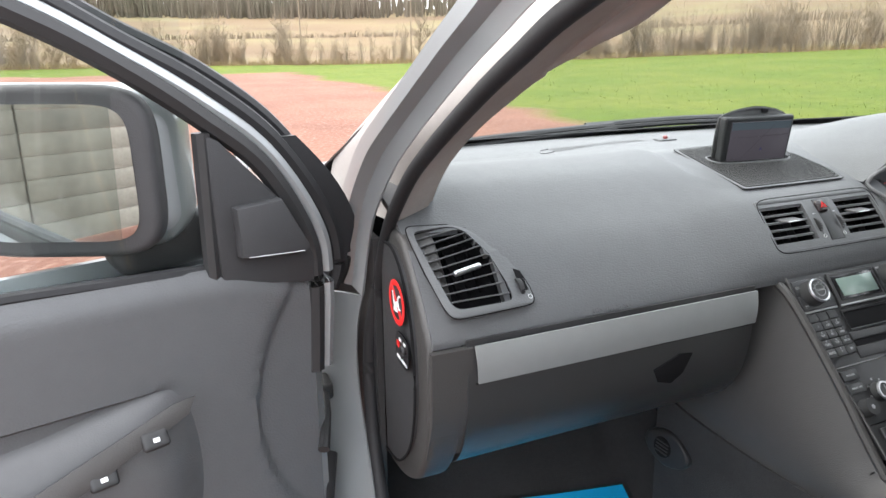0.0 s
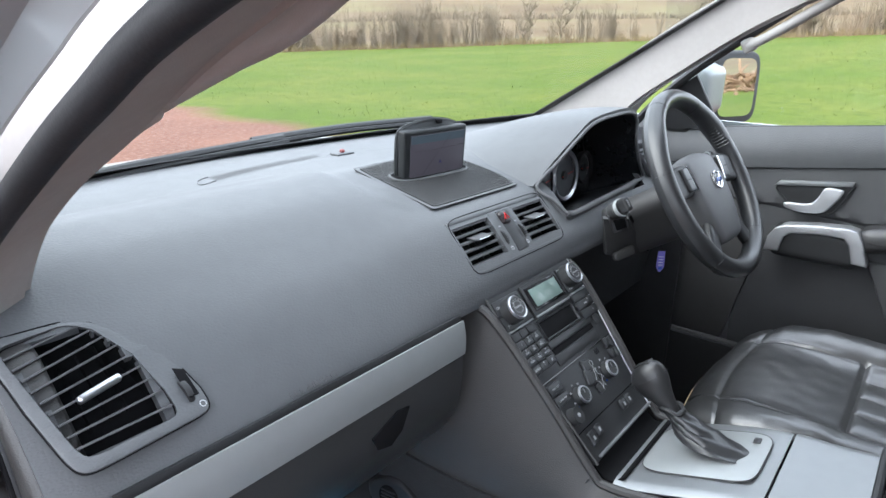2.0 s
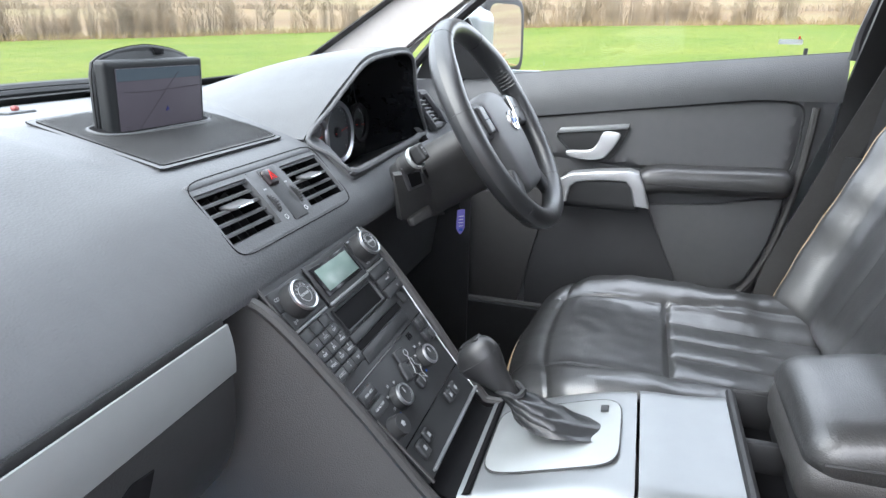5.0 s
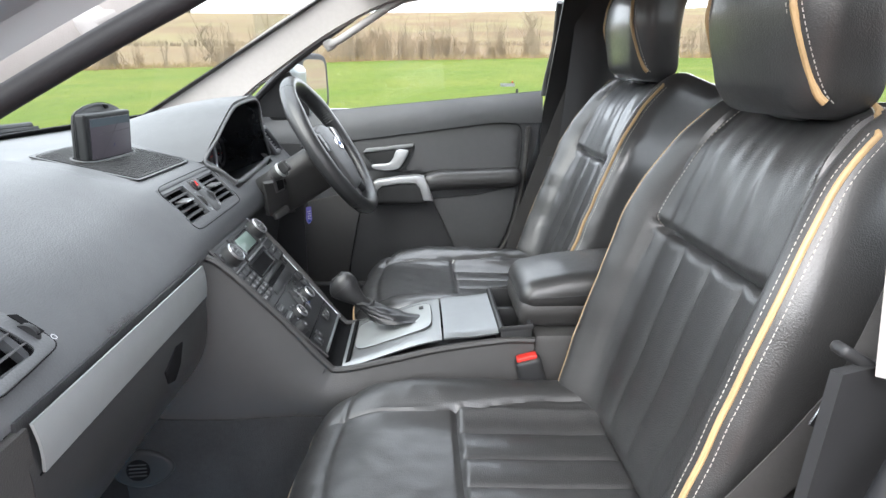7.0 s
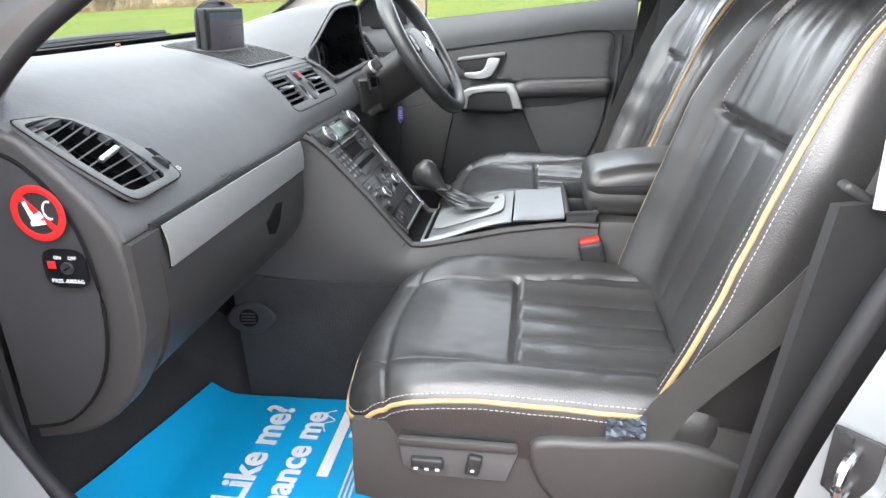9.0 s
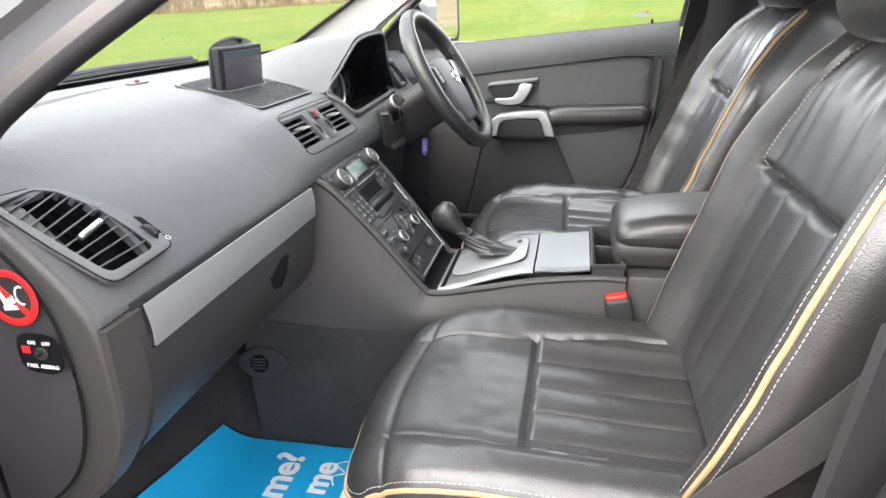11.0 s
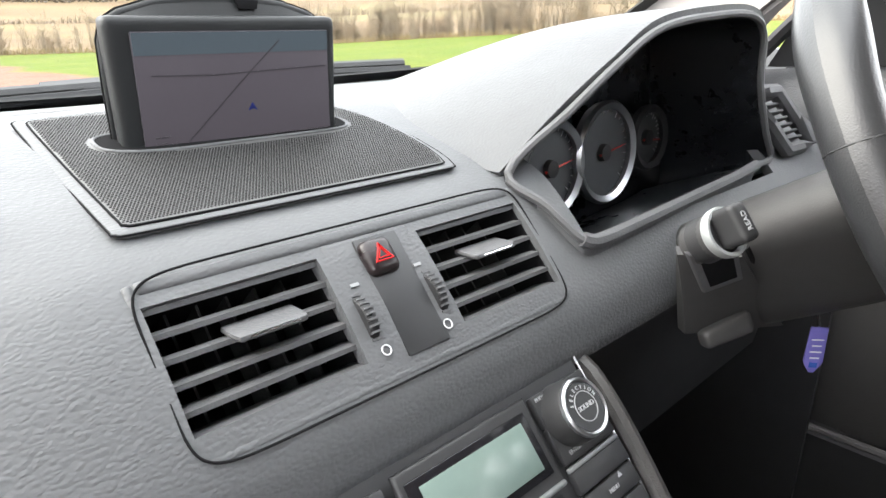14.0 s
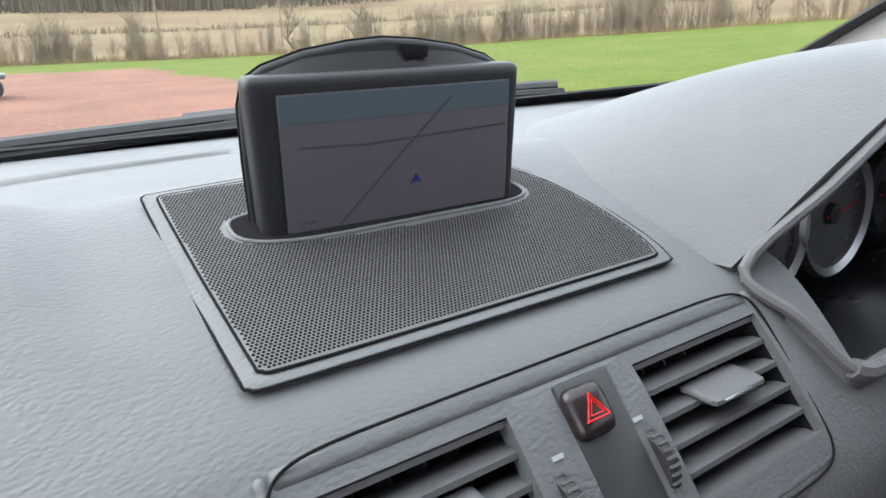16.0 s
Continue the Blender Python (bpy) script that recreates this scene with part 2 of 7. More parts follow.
def smooth_line(pts, n, closed=False):
    """n points on a smooth curve through pts."""
    pts = [V(p) for p in pts]
    k = len(pts)
    out = []
    last = k if closed else k - 1
    for i in range(n):
        s = i / (n if closed else n - 1) * last
        j = min(int(s), last - 1)
        f = s - j
        g = (lambda q: pts[q % k]) if closed else (lambda q: pts[min(max(q, 0), k - 1)])
        a, b, c, d = g(j - 1), g(j), g(j + 1), g(j + 2)
        out.append(0.5 * ((2 * b) + (c - a) * f + (2 * a - 5 * b + 4 * c - d) * f * f + (3 * b - a - 3 * c + d) * f ** 3))
    return out


def tube(pts, radius, sides=8, closed=False, flat=1.0, up=(0, 0, 1), bm=None):
    """A round bar along pts; radius is a number or a list; flat squeezes it along up."""
    bm = bm or bmesh.new()
    pts = [V(p) for p in pts]
    n = len(pts)
    rings = []
    for i, p in enumerate(pts):
        a = pts[(i - 1) % n] if closed or i > 0 else p
        b = pts[(i + 1) % n] if closed or i < n - 1 else p
        d = (b - a).normalized() if (b - a).length > 1e-9 else V(0, 0, 1)
        u = V(up) - V(up).dot(d) * d
        if u.length < 1e-4:
            u = V(1, 0, 0) - d.x * d
        u.normalize()
        w = d.cross(u)
        r = radius[i] if isinstance(radius, (list, tuple)) else radius
        rings.append([bm.verts.new(p + w * math.cos(q) * r + u * math.sin(q) * r * flat) for q in
                      (2 * math.pi * k / sides for k in range(sides))])
    for i in range(n if closed else n - 1):
        a, b = rings[i], rings[(i + 1) % n]
        for k in range(sides):
            bm.faces.new((a[k], a[(k + 1) % sides], b[(k + 1) % sides], b[k]))
    if not closed:
        bm.faces.new(rings[0][::-1])
        bm.faces.new(rings[-1])
    return bm


def grid(fn, nu, nv, bm=None, close_u=False):
    """A sheet of points fn(u, v), both from 0 to 1."""
    bm = bm or bmesh.new()
    rows = [[bm.verts.new(fn(i / (nu if close_u else nu - 1), j / (nv - 1))) for j in range(nv)] for i in range(nu)]
    for i in range(nu if close_u else nu - 1):
        for j in range(nv - 1):
            a, b = rows[i], rows[(i + 1) % nu]
            bm.faces.new((a[j], b[j], b[j + 1], a[j + 1]))
    return bm


def thick(bm, t):
    bmesh.ops.recalc_face_normals(bm, faces=bm.faces)
    bmesh.ops.solidify(bm, geom=list(bm.faces), thickness=t)
    return bm


def slab(outline, along, bev=0.002, seg=2, bm=None):
    """A flat piece: an outline of points, pushed along a vector, with rounded rims."""
    b = bmesh.new()
    vs = [b.verts.new(V(p)) for p in outline]
    f = b.faces.new(vs)
    r = bmesh.ops.extrude_face_region(b, geom=[f])
    bmesh.ops.translate(b, vec=V(along), verts=[v for v in r["geom"] if isinstance(v, bmesh.types.BMVert)])
    bmesh.ops.recalc_face_normals(b, faces=b.faces)
    if bev:
        fs = [g for g in b.faces if len(g.verts) == len(outline)] if len(outline) > 4 else list(b.faces)[:1] + list(b.faces)[-1:]
        es = {e for g in b.faces if abs(g.normal.dot(V(along).normalized())) > 0.9 for e in g.edges}
        bmesh.ops.bevel(b, geom=list(es), offset=bev, segments=seg, profile=0.5, affect="EDGES")
    return join(bm, b)


def lathe(profile, m, sides=24, bm=None):
    """Turned piece: (radius, height) pairs round the z axis of m."""
    b = bmesh.new()
    rings = []
    for r, h in profile:
        rings.append([b.verts.new((r * math.cos(2 * math.pi * k / sides), r * math.sin(2 * math.pi * k / sides), h)) for k in range(sides)])
    for a, c in zip(rings, rings[1:]):
        for k in range(sides):
            b.faces.new((a[k], a[(k + 1) % sides], c[(k + 1) % sides], c[k]))
    widest = max(r for r, h in profile)
    if profile[0][0] > 0.3 * widest and profile[-1][0] > 0.3 * widest:      # an open ring
        for k in range(sides):
            b.faces.new((rings[-1][k], rings[-1][(k + 1) % sides], rings[0][(k + 1) % sides], rings[0][k]))
    else:
        b.faces.new(rings[0][::-1])
        b.faces.new(rings[-1])
    b.transform(m)
    return join(bm, b)


def text_mesh(body, size, m, depth=0.0003, align="CENTER", bold=0.0):
    cu = bpy.data.curves.new("txt", "FONT")
    cu.body, cu.size, cu.extrude, cu.align_x, cu.align_y = body, size, depth, align, "CENTER"
    cu.resolution_u, cu.offset = 3, bold
    ob = bpy.data.objects.new("txt", cu)
    scene.collection.objects.link(ob)
    bpy.context.view_layer.update()
    me = bpy.data.meshes.new_from_object(ob.evaluated_get(bpy.context.evaluated_depsgraph_get()))
    bpy.data.objects.remove(ob)
    bpy.data.curves.remove(cu)
    bm = bmesh.new()
    bm.from_mesh(me)
    bpy.data.meshes.remove(me)
    bm.transform(m)
    return bm


def dashes(pts, length, gap, radius, bm=None):
    """Stitches along a line of points."""
    bm = bm or bmesh.new()
    pts = [V(p) for p in pts]
    run, on, start = 0.0, True, pts[0]
    for a, b in zip(pts, pts[1:]):
        d = (b - a).length
        pos = 0.0
        while pos < d:
            need = (length if on else gap) - run
            step = min(need, d - pos)
            q = a.lerp(b, (pos + step) / d) if d else b
            run += step
            pos += step
            if run >= (length if on else gap) - 1e-9:
                if on:
                    tube([start, q], radius, 4, bm=bm)
                start = q
                on, run = not on, 0.0
    return bm


def lerp(a, b, t):
    return a + (b - a) * t


def ease(a, b, x):
    t = min(max((x - a) / (b - a), 0), 1)
    return t * t * (3 - 2 * t)


# ---- the land ----
def ground_z(x, y):
    """The red yard is level; the grass climbs gently to the hedge, and fields rise to the skyline."""
    r = math.hypot(x, y)
    az = math.atan2(x, y)
    side = ease(0.15, 1.9, az) if az > 0 else 0
    z = side * (0.062 * max(0, r - 6)) * ease(4, 30, r)
    if az > 2.2:
        z *= ease(3.1, 2.2, az)
    z = min(z, 2.3 + 0.002 * r)
    z += ease(60, 330, r) * lerp(14, 25, side)
    return z + 0.05 * noise.noise(V(x * 0.13, y * 0.13, 0)) * ease(5, 25, r)


def land_material(name):
    m = bpy.data.materials.new(name)
    m.use_nodes = True
    n, l = m.node_tree.nodes, m.node_tree.links
    b = n["Principled BSDF"]
    b.inputs["Roughness"].default_value, b.inputs["Specular IOR Level"].default_value = 0.95, 0.15
    tc = n.new("ShaderNodeTexCoord")

    def tex(scale, detail=6):
        t = n.new("ShaderNodeTexNoise")
        t.inputs["Scale"].default_value, t.inputs["Detail"].default_value = scale, detail
        l.new(tc.outputs["Object"], t.inputs["Vector"])
        return t.outputs["Fac"]

    def two(a, c, fac, lo=0.35, hi=0.65):
        k = n.new("ShaderNodeMapRange")
        k.inputs["From Min"].default_value, k.inputs["From Max"].default_value = lo, hi
        l.new(fac, k.inputs["Value"])
        x = n.new("ShaderNodeMix")
        x.data_type = "RGBA"
        for s, v in (("A", a), ("B", c)):
            if isinstance(v, tuple):
                x.inputs[s].default_value = (*v, 1)
            else:
                l.new(v, x.inputs[s])
        l.new(k.outputs["Result"], x.inputs["Factor"])
        return x.outputs["Result"]

    def arith(op, a, c):
        k = n.new("ShaderNodeMath")
        k.operation = op
        for i, v in enumerate((a, c)):
            if isinstance(v, (int, float)):
                k.inputs[i].default_value = v
            else:
                l.new(v, k.inputs[i])
        return k.outputs[0]

    sep = n.new("ShaderNodeSeparateXYZ")
    l.new(tc.outputs["Object"], sep.inputs[0])
    x, y = sep.outputs["X"], sep.outputs["Y"]
    grass = two(two((0.066, 0.100, 0.009), (0.098, 0.116, 0.017), tex(0.35)), (0.047, 0.072, 0.007), tex(3.5), 0.45, 0.8)
    gravel = two(two((0.180, 0.088, 0.062), (0.130, 0.062, 0.045), tex(0.5)), (0.23, 0.148, 0.113), tex(14, 8), 0.5, 0.75)
    field = two(two((0.148, 0.106, 0.060), (0.103, 0.069, 0.040), tex(0.018)), (0.148, 0.128, 0.063), tex(0.05), 0.45, 0.7)
    wobble = arith("MULTIPLY", arith("SUBTRACT", tex(0.25), 0.5), 5.0)
    # the yard's edge runs ahead of the car and bends away to the right behind it
    edge = arith("ADD", arith("ADD", arith("MULTIPLY", y, -0.05), 6.3), wobble)
    to_grass = arith("SUBTRACT", x, edge)
    near = two(gravel, grass, to_grass, -0.5, 0.5)
    back = arith("SUBTRACT", y, 33.0)
    near = two(near, grass, arith("ADD", back, wobble), -0.5, 0.5)
    r = n.new("ShaderNodeVectorMath")
    r.operation = "LENGTH"
    l.new(tc.outputs["Object"], r.inputs[0])
    colour = two(near, field, arith("ADD", r.outputs["Value"], wobble), 45.0, 46.5)
    l.new(colour, b.inputs["Base Color"])
    bump = n.new("ShaderNodeBump")
    bump.inputs["Strength"].default_value, bump.inputs["Distance"].default_value = 0.8, 0.03
    l.new(tex(30, 8), bump.inputs["Height"])
    l.new(bump.outputs["Normal"], b.inputs["Normal"])
    return m


def build_ground():
    radii = [0] + [1.2 * 1.118 ** i for i in range(62)]
    bm = bmesh.new()
    rings = []
    for r in radii[1:]:
        rings.append([bm.verts.new((r * math.sin(a), r * math.cos(a), ground_z(r * math.sin(a), r * math.cos(a))))
                      for a in (2 * math.pi * (k + 0.5) / 144 - math.pi for k in range(144))])
    for a, c in zip(rings, rings[1:]):
        for k in range(144):
            bm.faces.new((a[k], a[(k + 1) % 144], c[(k + 1) % 144], c[k]))
    bm.faces.new(rings[0])
    single("ground", bm, land_material("land"), "red gravel yard, mown green grass and pale stubble fields", "ground", kind="structure")


TWIG = material("bare_twigs", (0.27, 0.20, 0.13), 0.9, second=(0.18, 0.13, 0.085), spots=0.6)
TWIG_GREY = material("grey_bark", (0.225, 0.178, 0.125), 0.9, second=(0.15, 0.118, 0.084), spots=0.5)
STRAW = material("dry_verge_grass", (0.26, 0.19, 0.095), 0.9, second=(0.18, 0.125, 0.062), spots=0.5)
FAR_WOOD = material("far_bare_woodland", (0.13, 0.10, 0.075), 0.95, second=(0.08, 0.075, 0.05), spots=0.05)


def blades(count, place, height, width, lean, rng):
    """Thin upright three-sided stems, as many as count."""
    verts, faces = [], []
    for _ in range(count):
        x, y, hs = place(rng)
        z = ground_z(x, y) - 0.05
        h = height * hs * rng.uniform(0.55, 1.15)
        w = width * rng.uniform(0.6, 1.4)
        a, t = rng.uniform(0, 6.28), rng.uniform(0, lean)
        top = (x + math.cos(a) * t * h, y + math.sin(a) * t * h, z + h)
        mid = (x + math.cos(a) * t * h * 0.3, y + math.sin(a) * t * h * 0.3, z + h * 0.55)
        k = len(verts)
        for px, py, pz, s in ((x, y, z, 1.0), (*mid, 0.75)):
            for q in range(3):
                b = a + q * 2.094
                verts.append((px + math.cos(b) * w * s, py + math.sin(b) * w * s, pz))
        verts.append(top)
        for q in range(3):
            n = (q + 1) % 3
            faces.append((k + q, k + n, k + 3 + n, k + 3 + q))
            faces.append((k + 3 + q, k + 3 + n, k + 6))
    return verts, faces


def stuff(name, verts, faces, mat, label, category):
    me = bpy.data.meshes.new(name)
    me.from_pydata(verts, [], faces)
    me.materials.append(mat)
    return tagged(new(name, me), label, category, kind="stuff")


def hedge_line(s):
    """The hedge runs across ahead of the car and round along its right side."""
    a = lerp(-0.5, 2.35, s)
    return 43.5 * math.sin(a), 43.5 * math.cos(a)


def build_hedge():
    rng = random.Random(5)

    def stem(verts, faces, a, b, w0, w1):
        k = len(verts)
        for p, w in ((a, w0), (b, w1)):
            for q in range(3):
                verts.append((p.x + math.cos(q * 2.094) * w, p.y + math.sin(q * 2.094) * w, p.z))
        for q in range(3):
            n = (q + 1) % 3
            faces.append((k + q, k + n, k + 3 + n, k + 3 + q))

    def clumps(count, height, thick_base, twigs, spread):
        verts, faces = [], []
        for _ in range(count):
            s = rng.random()
            x, y = hedge_line(s)
            gap = noise.noise(V(x * 0.12, y * 0.12, 3)) + 0.6 * noise.noise(V(x * 0.5, y * 0.5, 8))
            if rng.random() > 0.55 + 1.1 * gap:
                continue
            x, y = x + rng.gauss(0, 0.5), y + rng.gauss(0, 0.5)
            z = ground_z(x, y) - 0.05
            h0 = height * (0.85 + 0.45 * gap) * rng.uniform(0.75, 1.2)
            for _ in range(rng.randint(9, 17)):
                a = rng.uniform(0, 6.28)
                ln = rng.uniform(0.05, spread)
                h = h0 * rng.uniform(0.55, 1.1)
                b0 = V(x + rng.gauss(0, .10), y + rng.gauss(0, .10), z)
                b1 = b0 + V(math.cos(a) * ln * h * .35, math.sin(a) * ln * h * .35, h * .5)
                b2 = b0 + V(math.cos(a) * ln * h, math.sin(a) * ln * h, h)
                stem(verts, faces, b0, b1, thick_base, thick_base * .7)
                stem(verts, faces, b1, b2, thick_base * .7, thick_base * .25)
                for _ in range(twigs):
                    f = rng.uniform(.15, 1)
                    o = b0.lerp(b1, f) if rng.random() < .35 else b1.lerp(b2, f)
                    c = rng.uniform(0, 6.28)
                    tl = rng.uniform(.2, .5)
                    stem(verts, faces, o, o + V(math.cos(c) * tl * .8, math.sin(c) * tl * .8, tl * rng.uniform(.3, 1.1)), thick_base * .5, thick_base * .2)
        return verts, faces
    stuff("hedge", *clumps(1150, 1.35, 0.010, 6, 0.55), TWIG, "bare brown winter hedge along the field edge", "hedge")
    stuff("hedge_stems", *clumps(620, 2.75, 0.013, 10, 0.24), TWIG_GREY, "grey bare stems standing in the hedge", "hedge")

    def verge(r):
        x, y = hedge_line(r.random())
        return x * 0.985 + r.gauss(0, 0.6), y * 0.985 + r.gauss(0, 0.6), r.uniform(0.6, 1.3)
    stuff("dry_verge", *blades(12000, verge, 0.42, 0.016, 0.6, rng), STRAW, "dry straw-coloured verge grass below the hedge", "grass")

    def lawn(r):
        while True:
            a, q = r.uniform(0.1, 2.3), 9 + 33 * r.random() ** 1.2
            x, y = q * math.sin(a), q * math.cos(a)
            if x > 6.3 - 0.05 * y + 1.5:
                return x, y, r.uniform(0.5, 1.2)
    GRASS = material("mown_grass", (0.078, 0.112, 0.012), 0.8, second=(0.055, 0.082, 0.008), spots=0.4)
    stuff("grass", *blades(16000, lawn, 0.09, 0.012, 0.7, rng), GRASS, "short bright green mown grass", "grass")

    def wood(r):
        a = r.choice((r.uniform(-0.9, 0.55), r.uniform(-0.9, 0.3), r.uniform(0.5, 1.25)))
        q = r.uniform(200, 260) if a < 0.5 else r.uniform(300, 340)
        return q * math.sin(a), q * math.cos(a), (1.0 if a < 0.5 else 0.45) + 0.5 * noise.noise(V(a * 9, 0, 1))
    stuff("far_woodland", *blades(9000, wood, 9.0, 0.28, 0.35, rng), FAR_WOOD, "dark bare woodland on the far slope", "trees")

    def far_hedge(r):
        a = r.uniform(-0.9, 2.3)
        q = 118 + 6 * math.sin(a * 5)
        return q * math.sin(a), q * math.cos(a), 0.8 + 0.8 * noise.noise(V(a * 25, 2, 1))
    stuff("far_hedge", *blades(5000, far_hedge, 1.6, 0.06, 0.5, rng), TWIG_GREY, "distant bare hedge between two fields", "hedge")


def build_bare_tree(x, y, h, rng):
    z = ground_z(x, y)
    t = thing("bare_tree", (x, y, z), "leafless brown tree standing in the hedge", "tree", "trees in the hedge")
    trunk = [V(x, y, z - 0.1)]
    for i in range(1, 6):
        trunk.append(V(x + rng.gauss(0, 0.06) * i, y + rng.gauss(0, 0.06) * i, z + h * 0.6 * i / 5))
    part("trunk", tube(trunk, [0.055 - 0.008 * i for i in range(6)], 6), TWIG_GREY, t)
    bm = bmesh.new()
    for _ in range(46):
        p = trunk[rng.randint(1, 5)]
        a, up = rng.uniform(0, 6.28), rng.uniform(0.9, 2.4)
        ln = h * rng.uniform(0.18, 0.42)
        q = p + V(math.cos(a), math.sin(a), up).normalized() * ln
        tube([p, p.lerp(q, 0.5) + V(rng.gauss(0, .08), rng.gauss(0, .08), 0.05), q], [0.020, 0.013, 0.005], 3, bm=bm)
        for _ in range(5):
            s = p.lerp(q, rng.uniform(0.35, 1))
            b = rng.uniform(0, 6.28)
            tube([s, s + V(math.cos(b) * .6, math.sin(b) * .6, rng.uniform(.2, .9)) * ln * 0.6], [0.008, 0.004], 3, bm=bm)
    part("crown", bm, TWIG_GREY, t)


build_ground()
build_hedge()
tree_rng = random.Random(11)
for s in (0.12, 0.22, 0.305, 0.33, 0.41, 0.47, 0.53, 0.545, 0.62, 0.66, 0.71, 0.78, 0.84, 0.92):
    hx, hy = hedge_line(s + tree_rng.uniform(-.012, .012))
    build_bare_tree(hx, hy, tree_rng.uniform(2.2, 3.6), tree_rng)


# ---- the car's shell ----
AX = 0.35          # lean of the sides above the waist


def side_x(z):
    """Half the width of the cabin's inner side at a height."""
    return 0.77 - AX * max(0, z - 1.2)


def pillar(pts_in, pts_out, thickness, bm=None):
    """A band between two lines of points, with thickness."""
    n = len(pts_in)
    b = grid(lambda u, v: V(pts_in[round(u * (n - 1))]).lerp(V(pts_out[round(u * (n - 1))]), v), n, 4)
    return join(bm, thick(b, thickness))


def build_shell():
    car = thing("estate_car", (0, 0, 0.25), "silver-blue estate car body standing on the red yard", "car")
    for s in (-1, 1):
        # inner line of the A pillar trim: from the dash up along the screen to the roof
        inner = smooth_line([(s * .70, .76, 1.20), (s * .715, .78, 1.26), (s * .70, .76, 1.33), (s * .665, .62, 1.43), (s * .63, .46, 1.53), (s * .60, .30, 1.60), (s * .59, .12, 1.63)], 40)
        screen = smooth_line([(s * .76, 1.10, 1.20), (s * .76, 1.06, 1.27), (s * .745, .98, 1.325), (s * .70, .78, 1.45), (s * .655, .58, 1.57), (s * .62, .42, 1.645), (s * .60, .25, 1.68)], 40)
        seal = smooth_line([(s * .775, .775, 1.12), (s * .765, .785, 1.22), (s * .735, .77, 1.30), (s * .70, .69, 1.39), (s * .665, .56, 1.485), (s * .635, .40, 1.57), (s * .62, .15, 1.625)], 40)
        if s < 0:
            inner = smooth_line([(-.690, .815, 1.195), (-.690, .768, 1.262), (-.690, .700, 1.326), (-.690, .606, 1.386), (-.690, .500, 1.438), (-.692, .42, 1.480), (-.690, .36, 1.508), (-.680, .26, 1.555), (-.665, .12, 1.60)], 40)
            seal = smooth_line([(-.757, .808, 1.12), (-.752, .770, 1.216), (-.750, .688, 1.302), (-.750, .604, 1.359), (-.750, .482, 1.427), (-.748, .405, 1.467), (-.742, .335, 1.503), (-.725, .15, 1.575)], 40)
        part("a_pillar_trim", pillar(inner, screen, .012), PILLAR, car, "grey-beige fabric pillar trim")
        b = grid(lambda u, v: inner[round(u * 39)].lerp(seal[round(u * 39)], v), 40, 4)
        part("a_pillar_edge", thick(b, .006), PILLAR, car)
        if s < 0:
            part("door_seal", tube(seal, .0095, 10), RUBBER, car, "black rubber door seal")
            low = smooth_line([(-.757, .808, 1.12), (-.768, .826, 1.03), (-.772, .825, .93), (-.775, .785, .80), (-.778, .66, .62), (-.778, .56, .50), (-.778, .40, .455), (-.778, .1, .45), (-.778, -.02, .48)], 40)
            part("door_seal", tube(low, .0115, 10), RUBBER, car, "black rubber door seal")
            rear = smooth_line([(-.778, -.02, .48), (-.778, -.07, .70), (-.775, -.11, .90), (-.77, -.165, 1.08), (-.755, -.225, 1.22), (-.70, -.265, 1.40), (-.635, -.26, 1.58)], 40)
            part("door_seal", tube(rear, .012, 10), RUBBER, car, "black rubber door seal")
            # painted aperture in steps outward from the seal
            up_a = smooth_line([(-.778, .828, 1.10), (-.768, .795, 1.222), (-.764, .715, 1.308), (-.764, .628, 1.366), (-.764, .502, 1.436), (-.762, .420, 1.478), (-.756, .345, 1.516), (-.740, .15, 1.590)], 40)
            slim = [lerp(1, .8, ease(.25, .6, i / 39)) for i in range(40)]
            up_b = [p + V(-.010, .022, .012) * k for p, k in zip(up_a, slim)]
            up_c = [p + V(-.028, .026, .018) * k for p, k in zip(up_a, slim)]
            up_d = [p + V(-.032, .050, .028) * k for p, k in zip(up_a, slim)]
            up_e = [p + V(.010, .10, .040) * lerp(k, 1, .2) for p, k in zip(up_a, slim)]
            bm = bmesh.new()
            lines = [up_a, up_b, up_c, up_d, up_e]
            bm = grid(lambda u, v: lines[round(v * 4)][round(u * 39)], 40, 5)
            part("a_pillar_panel", thick(bm, .004), PAINT, car, "silver-blue painted pillar of the door opening")
            lo_a = smooth_line([(-.778, .828, 1.10), (-.786, .843, 1.03), (-.788, .838, .93), (-.788, .775, .79), (-.788, .685, .61), (-.788, .575, .49), (-.788, .40, .435), (-.788, -.02, .43)], 40)
            lo_c = smooth_line([(-.842, .885, 1.10), (-.845, .900, 1.03), (-.845, .900, .92), (-.845, .84, .76), (-.845, .745, .57), (-.845, .62, .44), (-.845, .42, .39), (-.845, -.02, .38)], 40)
            lo_d = smooth_line([(-.85, .96, 1.10), (-.85, .97, 1.03), (-.85, .97, .92), (-.85, .93, .72), (-.86, .85, .52), (-.86, .70, .38), (-.86, .45, .33), (-.86, -.02, .32)], 40)
            lines2 = [lo_a, [p.lerp(q, .45) + V(.006, 0, 0) for p, q in zip(lo_a, lo_c)], lo_c, lo_d]
            bm = grid(lambda u, v: lines2[round(v * 3)][round(u * 39)], 40, 4)
            part("sill_panel", thick(bm, .004), PAINT, car, "silver-blue painted hinge post and sill")
            # rear post: painted, with its inner trim
            b1 = smooth_line([(-.785, -.05, .46), (-.785, -.10, .70), (-.785, -.135, .90), (-.782, -.19, 1.08), (-.765, -.25, 1.22), (-.71, -.29, 1.40), (-.645, -.285, 1.58)], 30)
            b2 = [p + V(-.055, -.035, 0) for p in b1]
